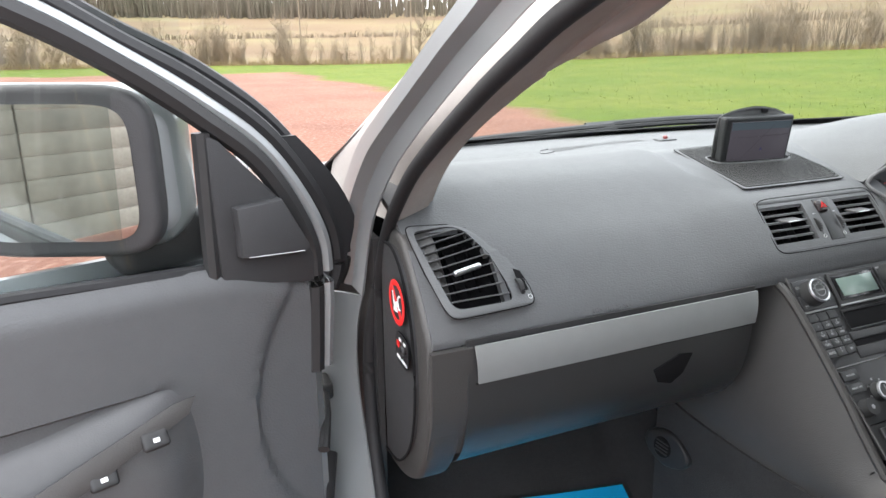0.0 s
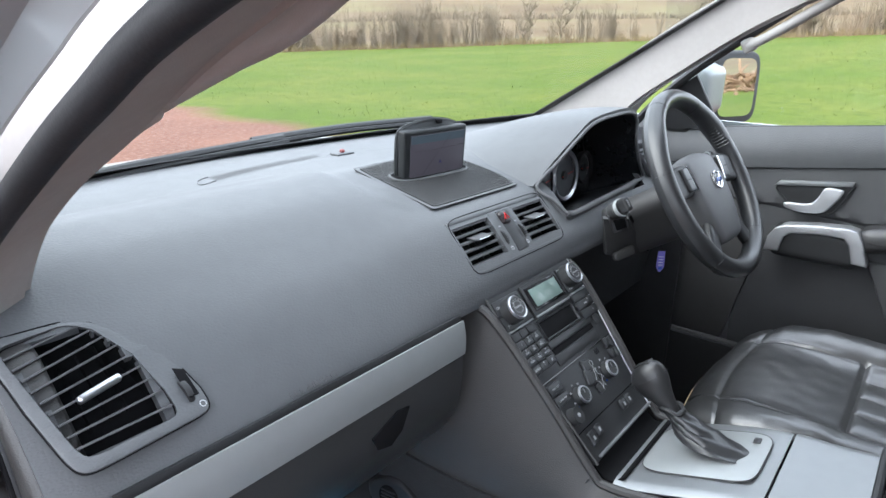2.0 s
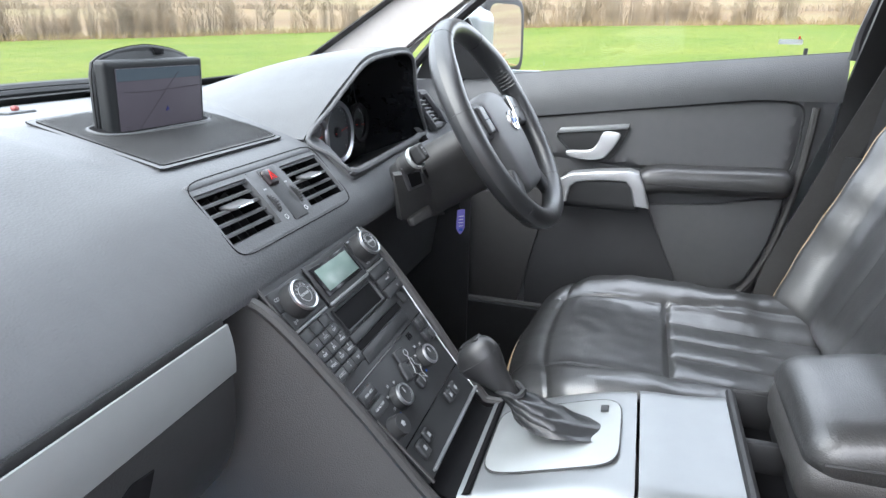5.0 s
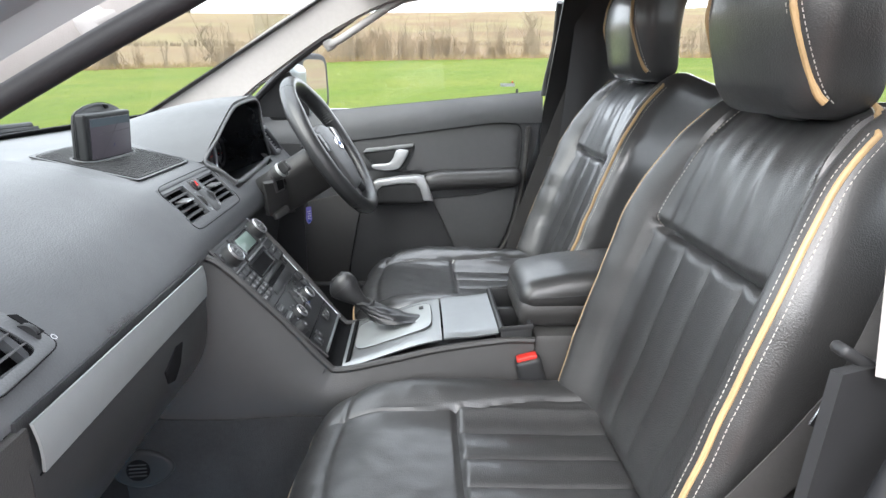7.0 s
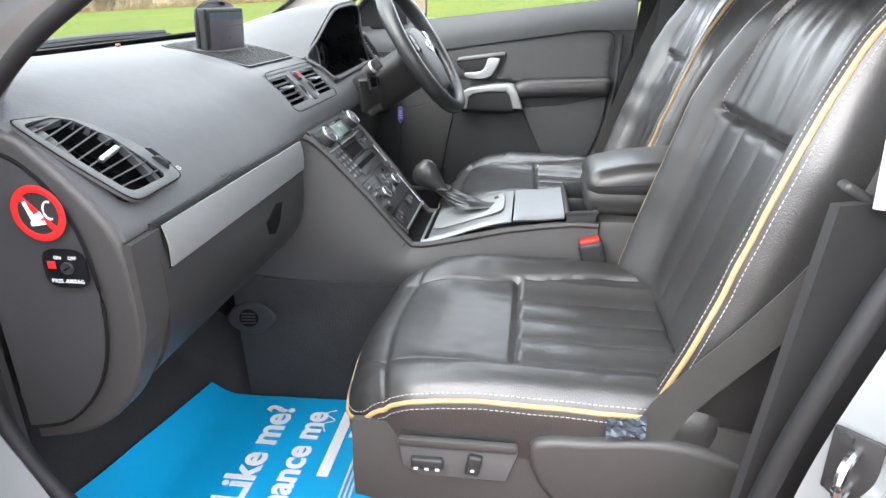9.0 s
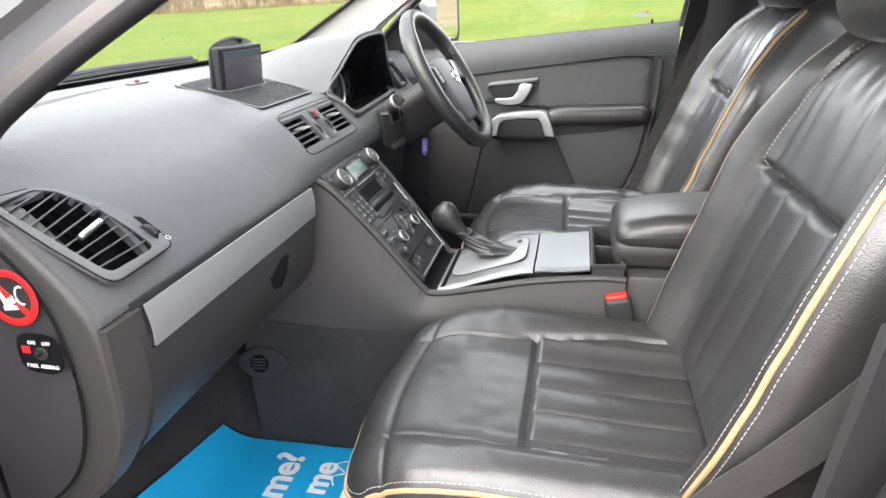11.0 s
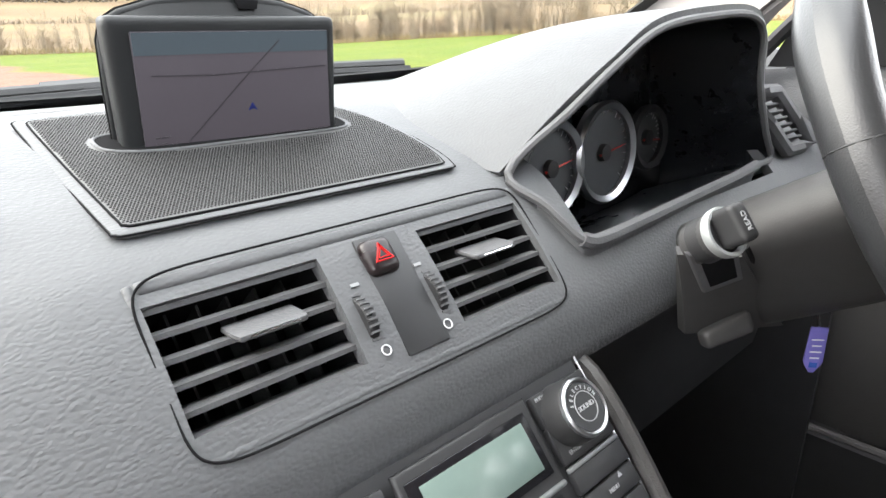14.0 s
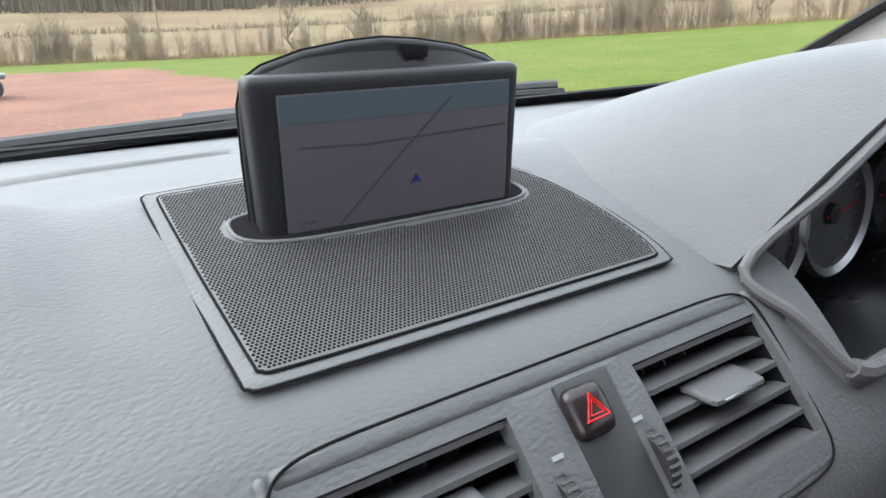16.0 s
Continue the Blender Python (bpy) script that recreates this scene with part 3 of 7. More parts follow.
            b3 = [p + V(-.075, -.12, 0) for p in b1]
            l3 = [b1, [p.lerp(q, .6) + V(.004, -.008, 0) for p, q in zip(b1, b2)], b2, b3]
            bm = grid(lambda u, v: l3[round(v * 3)][round(u * 29)], 30, 4)
            part("b_pillar_panel", thick(bm, .004), PAINT, car, "silver-blue painted rear door post")
    # bonnet, cowl and front wing
    bm = grid(lambda u, v: V(lerp(-.80, .80, u), lerp(1.42, 2.35, v), 1.16 + .045 * (1 - (2 * u - 1) ** 2) - .16 * v ** 1.6 - .05 * abs(2 * u - 1) ** 6), 24, 16)
    part("bonnet", thick(bm, .01), PAINT, car, "silver-blue bonnet")
    for s in (-1, 1):
        bm = grid(lambda u, v: V(s * (.90 - .06 * math.cos(v * 3.1) - .10 * ease(.6, 1, u)), lerp(.93, 2.32, u), lerp(1.20 - .14 * u ** 2, .72 - .22 * ease(.35, .2, abs(u - .45)) * 0, v)), 24, 8)
        part("front_wing", thick(bm, .01), PAINT, car, "silver-blue front wing")
        part("wheel_arch", tube([V(s * .90, 1.55 + .42 * math.cos(a), .355 + .42 * math.sin(a)) for a in (k * math.pi / 20 for k in range(21))], .03, 8), BLACK, car, "black wheel arch lip")
        part("wheel_arch", tube([V(s * .90, -1.35 + .42 * math.cos(a), .355 + .42 * math.sin(a)) for a in (k * math.pi / 20 for k in range(21))], .03, 8), BLACK, car, "black wheel arch lip")
    nose = lambda u, v: V(lerp(-.84, .84, u), 2.40 - .20 * abs(2 * u - 1) ** 3 + .05 * math.sin(v * 3.14), lerp(1.0, .36, v))
    part("front_bumper", thick(grid(nose, 20, 10), .02), PAINT, car, "silver-blue front bumper")
    part("grille", rbox((.62, .03, .20), T(0, 2.43, .86), .02), GLOSSBLACK, car, "black radiator grille")
    part("number_plate", rbox((.52, .012, .11), T(0, 2.475, .56), .004), WHITE, car, "blank white number plate")
    part("tailgate", thick(grid(lambda u, v: V(lerp(-.80, .80, u), -2.30 + .22 * ease(.55, 1, v) + .06 * abs(2 * u - 1) ** 3, lerp(.42, 1.33, v)), 16, 10), .02), PAINT, car, "silver-blue tailgate")
    part("rear_glass", grid(lambda u, v: V(lerp(-.70, .70, u) * lerp(1, .9, v), lerp(-2.08, -1.98, v), lerp(1.33, 1.68, v)), 4, 4), GLASS, car)
    bm = grid(lambda u, v: V(lerp(-.82, .82, u), lerp(1.27, 1.44, v) - .20 * abs(2 * u - 1) ** 2.6, 1.235 - .03 * v), 30, 4)
    part("cowl", thick(bm, .01), BLACK, car, "black plastic scuttle below the windscreen")
    # roof and headliner
    bm = grid(lambda u, v: V(lerp(-.62, .62, u), lerp(.40, -2.0, v), 1.70 + .035 * (1 - (2 * u - 1) ** 2) - .06 * (1 - v) ** 8), 16, 16)
    part("roof", thick(bm, .01), PAINT, car, "silver-blue roof")
    bm = grid(lambda u, v: V(lerp(-.62, .62, u), lerp(.36, -2.0, v), 1.655 + .035 * (1 - (2 * u - 1) ** 2) - .04 * (1 - v) ** 8), 16, 16)
    part("headliner", thick(bm, .008), HEADLINER, car, "pale fabric headliner")
    # windscreen and its black border
    def ws(u, v):
        x = lerp(-1, 1, u)
        return V(x * lerp(.765, .615, v), lerp(1.34 - .28 * abs(x) ** 2.2, .44 - .03 * x * x, v), lerp(1.235 + .04 * abs(x) ** 2, 1.685 - .03 * x * x, v))
    part("windscreen", grid(ws, 20, 14), SCREEN_GLASS, car, "clear windscreen")
    part("screen_border", thick(grid(lambda u, v: ws(u, lerp(-.10, .045, v)) + V(0, 0, .001), 30, 4), .003), BLACK, car, "black ceramic border of the windscreen")
    for u0, u1 in ((0, .022), (.978, 1)):
        part("screen_border", thick(grid(lambda u, v: ws(lerp(u0, u1, u), v), 3, 20), .003), BLACK, car, "black ceramic border of the windscreen")
    # floor pan with the toe board and the tunnel, rear bulkhead
    def pan(u, v):
        x = lerp(-.79, .79, u)
        y = lerp(1.15, -2.0, v)
        z = .49 + .24 * ease(.80, 1.12, y) + .14 * ease(.17, .09, abs(x)) * ease(-.1, .3, y)
        return V(x, y, z)
    part("floor_carpet", thick(grid(pan, 60, 50), .012), CARPET, car, "dark carpeted floor and toe board")
    part("bulkhead", thick(grid(lambda u, v: V(lerp(-.79, .79, u), 1.12 + .1 * v, lerp(.5, 1.22, v)), 8, 8), .012), CARPET, car)
    part("tail_panel", thick(grid(lambda u, v: V(lerp(-.79, .79, u), -1.98, lerp(.40, 1.15, v)), 8, 8), .02), CARPET, car)
    for s in (-1, 1):
        part("rear_side_panel", thick(grid(lambda u, v: V(s * .80, lerp(-.36, -2.0, u), lerp(.40, 1.33, v)), 8, 8), .03), TRIM, car)
        for y0, w in ((-1.02, .10), (-1.95, .16)):
            part("rear_pillar", thick(grid(lambda u, v: V(s * lerp(.79, .63, v), y0 - w * u, lerp(1.3, 1.68, v)), 3, 8), .02), PILLAR, car)
        part("rear_window", grid(lambda u, v: V(s * lerp(.81, .66, v), lerp(-.33, -1.95, u), lerp(1.33, 1.66, v)), 4, 4), GLASS, car)
    # inner kick panel beside the passenger's feet
    for s in (-1, 1):
        part("kick_panel", thick(grid(lambda u, v: V(s * .765, lerp(.80 if s < 0 else .60, 1.14, u), lerp(.45, 1.2, v)), 6, 8), .01), BLACK, car)
    part("sill_cover", rbox((.10, 1.0, .05), T(-.75, .30, .44), .015), BLACK, car, "black plastic sill cover")
    part("sill_cover", rbox((.14, 1.45, .12), T(.79, .42, .44), .02), BLACK, car, "black plastic sill cover")
    # rear doors and quarter panels outside
    for s in (-1, 1):
        part("rear_quarter", thick(grid(lambda u, v: V(s * (.90 - .05 * (1 - v) ** 2), lerp(-.19, -2.3, u), lerp(1.32, .42, v)), 12, 8), .01), PAINT, car, "silver-blue rear door and quarter panel")
    # underbody, wheels
    part("underbody", rbox((1.6, 3.8, .12), T(0, 0, .34), .03), BLACK, car)
    for x in (-.80, .80):
        for y in (1.55, -1.35):
            w = part("wheel", lathe([(.05, -.10), (.33, -.10), (.365, -.07), (.365, .07), (.33, .10), (.24, .105), (.05, .08)], T(x, y, .355) @ frame_axes((math.copysign(1, x), 0, 0), (0, 0, 1)), 40), RUBBER, car, "black tyre")
            part("rim", lathe([(.05, .08), (.24, .108), (.235, .112), (.05, .095)], T(x, y, .355) @ frame_axes((math.copysign(1, x), 0, 0), (0, 0, 1)), 30), SILVER, w, "silver alloy rim")


build_shell()


# ---- dashboard ----
P_PASS = [(1.34, 1.240), (1.20, 1.250), (1.05, 1.258), (.95, 1.264), (.885, 1.268), (.80, 1.256), (.735, 1.230), (.685, 1.198), (.635, 1.145), (.614, 1.115), (.612, 1.102)]
P_MID = [(1.34, 1.240), (1.20, 1.252), (1.05, 1.262), (.95, 1.268), (.885, 1.272), (.80, 1.2555), (.72, 1.233), (.678, 1.209), (.625, 1.150), (.612, 1.118), (.612, 1.102)]


def dash_profile(x):
    k = ease(-.30, -.15, x)
    pull = .014 + .28 * (abs(x) / .765) ** 2.2       # the far rim follows the curve of the windscreen
    return [(lerp(a[0], b[0], k) - (pull * ease(.9, 1.34, a[0])), lerp(a[1], b[1], k) + .035 * (x / .765) ** 2 * ease(1.05, 1.34, a[0])) for a, b in zip(P_PASS, P_MID)]


def dash_point(x, v):
    q = smooth_line([(x, y, z) for y, z in dash_profile(x)], 61)
    s = v * 60
    i = min(int(s), 59)
    return q[i].lerp(q[i + 1], s - i)


def build_dash():
    d = thing("dashboard", (0, .8, .85), "dark grey grained soft-plastic dashboard across the cabin", "dashboard")
    nx, nv = 200, 110
    xs = [lerp(-.745, .76, i / nx) for i in range(nx + 1)]
    cols = [smooth_line([(x, y, z) for y, z in dash_profile(x)], nv) for x in xs]
    def crease(p):
        """The raised airbag cover: a soft step across the top that turns forward beside the speaker panel."""
        dx = max(0, p.x + .270) / .085 * ease(.68, .80, p.y)
        dy = max(0, p.y - .895) / .095
        return V(p.x, p.y, p.z + .010 * ease(1.25, .72, math.hypot(dx, dy)) * ease(.70, .82, p.y) * ease(-.145, -.215, p.x) * ease(-.73, -.62, p.x))
    bm = grid(lambda u, v: crease(cols[round(u * nx)][round(v * (nv - 1))]), nx + 1, nv)
    def opening(c):
        if .632 < c.y < .680 and abs(abs(c.x) - .0845) < .048:
            return True
        if .632 < c.y < .722 and -.728 + .17 * (.72 - c.y) < c.x < -.632 - .36 * max(0, c.y - .672) - 7 * max(0, c.y - .69) ** 2:
            return True
        return .190 < c.x < .555 and .645 < c.y < .80
    bmesh.ops.delete(bm, geom=[f for f in bm.faces if opening(f.calc_center_median())], context="FACES")
    part("upper_pad", thick(bm, .010), DASH, d)
    # lower body: glovebox face and knee panel under the driver
    low = smooth_line([(0, .618, 1.108), (0, .612, 1.05), (0, .613, 1.0), (0, .622, .955), (0, .647, .912), (0, .690, .882), (0, .74, .862), (0, .85, .855)], 30)
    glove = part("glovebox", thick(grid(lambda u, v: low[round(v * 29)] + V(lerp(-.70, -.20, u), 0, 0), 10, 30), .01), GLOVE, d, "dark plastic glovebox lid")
    # raised near-black slab; the latch recess's shade is in its colour
    part("glovebox_latch", slab([V(-.392, .5985, 1.004), V(-.345, .5985, 1.024), V(-.318, .5985, 1.020), V(-.330, .602, .985), V(-.352, .603, .970), V(-.378, .602, .978)], (0, .03, 0), .005), VOID, glove, "glovebox latch, the shade of its recess painted near-black")
    def strip(u, v):
        return V(lerp(-.692, -.203, u) + .006 * v, lerp(.6005, .6025, u) - .003 * math.sin(v * 3.14), lerp(1.104, 1.049, v))
    part("strip_gap", tube([V(x, .6015, 1.0475) for x in (-.688, -.45, -.20)], .0014, 5), VOID, d)
    part("trim_strip", thick(grid(strip, 30, 8), .003), SILVER, d, "satin silver trim strip")
    # end cap beside the door
    outline = [(-.752, y, z) for y, z in ((.80, 1.225), (.725, 1.225), (.685, 1.195), (.64, 1.145), (.615, 1.10), (.608, 1.03), (.612, .97), (.63, .92), (.665, .87), (.72, .835), (.79, .82))]
    pts = smooth_line(outline, 40)
    part("end_cap", slab(pts, (.05, 0, 0), .010, 4), TRIM, d)
    inner = smooth_line([(-.757, y, z) for y, z in ((.79, 1.20), (.735, 1.205), (.69, 1.175), (.66, 1.12), (.648, 1.04), (.655, .97), (.68, .91), (.73, .86), (.79, .845))], 30)
    cover = part("fuse_cover", slab(inner, (.006, 0, 0), .002), COVER, d, "black plastic end cover")
    part("cover_gap", tube([p + V(-.0005, 0, 0) for p in inner], .0022, 6), VOID, cover)
    part("closing_panel", thick(grid(lambda u, v: V(lerp(-.75, -.692, u), .613, lerp(1.10, .93, v)) + V(0, .06 * max(0, v - .6), 0), 4, 8), .01), TRIM, d)
    # knee panel and under-dash on the driver's side
    part("knee_panel", thick(grid(lambda u, v: V(lerp(.10, .76, u), lerp(.664, .71, v), lerp(1.118, .86, v)), 10, 10), .012), BLACK, d)
    return d


dashboard = build_dash()


# ---- vents ----
def blade(a, b, depth, t, bm=None):
    """A slat from a to b, as deep as the vector depth."""
    a, b, d = V(a), V(b), V(depth)
    n = (b - a).cross(d).normalized() * t / 2
    q = bmesh.new()
    vs = [q.verts.new(p) for p in (a - n * .6, a + n * .6, a + d * .3 + n, a + d, a + d * .3 - n)]
    ws = [q.verts.new(p) for p in (b - n * .6, b + n * .6, b + d * .3 + n, b + d, b + d * .3 - n)]
    q.faces.new(vs[::-1])
    q.faces.new(ws)
    for i in range(5):
        q.faces.new((vs[i], vs[(i + 1) % 5], ws[(i + 1) % 5], ws[i]))
    return join(bm, q)


def build_centre_vents():
    t = thing("centre_air_vents", (0, .65, 1.15), "pair of dark grey centre air vents with slats in the dashboard", "air vent")
    U, D, N = V(1, 0, 0), V(0, -.053, -.059).normalized(), V(0, -.744, .668)
    o = V(0, .678, 1.209) - N * .002
    P = lambda u, v, n=0: o + U * u + D * v + N * n
    M = lambda u, v, n=0: T(*P(u, v, n)) @ frame_axes(N, U)
    bm = None
    for u, v, w, h in ((0, -.0120, .270, .008), (0, .0785, .270, .008), (-.1378, .033, .005, .096), (.1378, .033, .005, .096), (0, .033, .066, .084)):
        bm = rbox((w, h, .010), M(u, v, -.0028), .003, 3, bm)
    part("bezel", bm, DASH, t)
    rr = lambda a, q: math.copysign(abs(a) ** q, a)
    part("bezel_gap", tube([P(.1395 * rr(math.cos(a), .16), .033 + .0505 * rr(math.sin(a), .28), .0030) for a in (k * .0654 for k in range(96))], .0007, 6, True), VOID, t)
    part("centre_panel", rbox((.033, .078, .004), M(.005, .033, .0020), .0015), SATIN, t)
    hz = part("hazard_button", block((.0225, .0235, .010), .0048, .002, lambda x, y, z: (x, y, z + .001 - (x * x + y * y) * 6), M(0, .009, .004)), RED_LENS, t, "black hazard-light button")
    tri = [(math.sin(a) * .0085, math.cos(a) * .0085 - .001) for a in (0, 2.094, 4.189)]
    part("hazard_triangle", tube([P(x * .85, .009 - y * .85, .0103 - (x * x + y * y) * 6) for x, y in tri], .0009, 6, True), RED, hz, "red warning triangle")
    part("hazard_triangle_inner", tube([P(x * .5, .009 - y * .5, .0102) for x, y in tri], .0006, 6, True), RED, hz, "red warning triangle")
    for s in (-1, 1):
        c = s * .0845
        # the cavity's inner shade is painted in with near-black walls
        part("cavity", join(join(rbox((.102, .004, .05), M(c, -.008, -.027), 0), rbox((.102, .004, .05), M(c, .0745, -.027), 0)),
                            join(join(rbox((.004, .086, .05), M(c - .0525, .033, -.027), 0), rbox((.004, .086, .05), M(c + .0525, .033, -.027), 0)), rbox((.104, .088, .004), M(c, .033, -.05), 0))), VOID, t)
        for i in range(6):
            v = .0005 + i * .0134
            sl = part("slat", blade(P(c - .0515, v, -.001), P(c + .0515, v, -.001), N * -.020 - D * .009, .0046), DASH_LOW, t)
            if i == 2:
                part("slat_tab", block((.042, .022, .004), .0019, .002, lambda x, y, z: (x * (1 - 9 * max(0, -.004 - y)), y, z), T(*P(c + .004, v - .003, .000)) @ frame_axes(N * .62 - D * .78, U)), DASH_LOW, sl, "grey adjuster tab with a bright edge")
                part("tab_edge", tube([P(c - .010, v + .0035, .0090), P(c + .018, v + .0035, .0090)], .0008, 6), CHROME, sl, "bright metal edge")
        for k in range(5):
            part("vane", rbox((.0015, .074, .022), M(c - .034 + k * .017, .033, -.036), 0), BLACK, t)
        w = part("thumb_wheel", lathe([(.002, -.0035), (.0165, -.0035), (.0175, -.002), (.0175, .002), (.0165, .0035), (.002, .0035)], M(s * .024 - (.002 if s < 0 else -.004), .041, -.008) @ pose(0, 0, 0, 0, 90, 0), 28), BLACK, t, "ribbed black thumb wheel")
        part("wheel_slot", rbox((.0105, .038, .0012), M(s * .024 - (.002 if s < 0 else -.004), .041, .0026), .0005), VOID, t)
        rib = None
        for k in range(9):
            rib = rbox((.0065, .0012, .002), M(s * .024 - (.002 if s < 0 else -.004), .041 - .014 + k * .0035, .0095 - abs(k - 4) ** 2 * .0004), 0, 1, rib)
        part("wheel_rib", rib, DASH_LOW, w)
        part("mark", tube([P(s * .024 + .003 * math.cos(q), .063 + .003 * math.sin(q), .0042) for q in (k * .524 for k in range(12))], .0005, 4, True), PRINT, t)
        part("mark", rbox((.006, .002, .0006), M(s * .024, .021, .0042), 0), KEYPRINT, t)
    return t


def build_side_vent():
    t = thing("side_air_vent", (-.68, .67, 1.14), "dark grey passenger-side air vent with thin slats at the dashboard's end", "air vent")
    L0, L1 = V(-.735, .716, 1.229), V(-.714, .615, 1.150)
    right = smooth_line([(-.672, .729, 1.227), (-.650, .711, 1.217), (-.634, .684, 1.196), (-.625, .655, 1.171), (-.621, .625, 1.146)], 21)
    N = V(-.05, -.62, .78).normalized()
    def P(a, b, n=0):
        s = min(max(b, 0), 1) * 20
        i = min(int(s), 19)
        r = right[i].lerp(right[i + 1], s - i) + (right[i + 1] - right[i]) * 20 * (b - min(max(b, 0), 1))
        return (L0 + (L1 - L0) * b).lerp(r, a) + N * n
    sq = lambda a, q: math.copysign(abs(a) ** q, a)
    def oval(a0, a1, b0, b1, q, extra=0.0):
        out = []
        for k in range(64):
            g = k / 64 * 2 * math.pi
            b = lerp(b0, b1, .5 + .5 * sq(math.sin(g), q))
            out.append(P(lerp(a0, a1 + extra * ease(.25, .6, b), .5 + .5 * sq(math.cos(g), q)), b))
        return out
    ring = oval(0, 1, 0, 1, .22)
    mid = P(.5, .5)
    def spread(p, w):
        q = p - mid
        return p + (q - q.dot(N) * N).normalized() * w
    outer = oval(-.12, 1.12, -.075, 1.09, .20, .21)
    band = [[p - N * .003 for p in ring], [p + N * .0020 for p in ring], [p.lerp(q, .8) + N * .0022 for p, q in zip(ring, outer)], [q + N * .001 for q in outer], [q - N * .006 for q in outer]]
    part("bezel", grid(lambda u, v: band[round(v * 4)][round(u * 64) % 64], 65, 5), DASH, t)
    part("bezel_gap", tube([spread(q, .0012) + N * .0002 for q in outer], .0008, 6, True), VOID, t)
    # near-black back and walls, shade of the duct painted in
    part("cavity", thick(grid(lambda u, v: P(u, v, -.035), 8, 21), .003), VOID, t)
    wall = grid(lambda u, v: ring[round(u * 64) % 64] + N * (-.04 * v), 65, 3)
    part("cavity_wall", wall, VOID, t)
    for i in range(9):
        b = (i + 1.0) / 10.0
        sl = part("slat", blade(P(.02, b, .001), P(.98, b, .001), V(.003, .016, -.0085), .0022), DASH_LOW, t)
        if i == 5:
            part("slat_tab", block((.042, .0075, .008), .0030, .002, None, T(*P(.5, b + .01, .004)) @ frame_axes(N, P(1, b) - P(0, b))), RING, sl, "silver adjuster tab")
    for k in range(4):
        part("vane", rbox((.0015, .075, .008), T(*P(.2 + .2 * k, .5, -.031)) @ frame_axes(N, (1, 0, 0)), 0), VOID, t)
    c = V(-.603, .64, 1.159)
    plate = [c + V(-.012, .03, .027), c + V(.003, .012, .014), c + V(.009, -.022, -.016), c + V(-.014, -.022, -.014)]
    part("wheel_slot", slab([c + V(-.0055, .020, .017) + N * .0035, c + V(.0035, .016, .014) + N * .0035, c + V(.0045, -.008, -.005) + N * .0035, c + V(-.0055, -.008, -.005) + N * .0035], N * .0008, 0), VOID, t)
    w = part("thumb_wheel", lathe([(.002, -.003), (.0135, -.003), (.0145, 0), (.0135, .003), (.002, .003)], T(*(c + V(-.003, .004, -.004))) @ frame_axes((1, 0, .1), (0, 1, 0)), 24), BLACK, t, "ribbed black thumb wheel")
    part("mark", tube([c + N * .0075 + V(.002 + .003 * math.cos(q), -.016 + .0025 * math.sin(q), -.013 + .002 * math.sin(q)) for q in (k * .524 for k in range(12))], .0005, 4, True), PRINT, t)
    return t


build_centre_vents()
build_side_vent()


# ---- dashboard details ----
def dash_height(x, y):
    """The height of the dashboard's top at a place."""
    p = smooth_line([(x, a, b) for a, b in dash_profile(x)], 161)
    i = min(range(161), key=lambda k: abs(p[k].y - y) + (9 if k > 110 else 0))
    return p[i].z


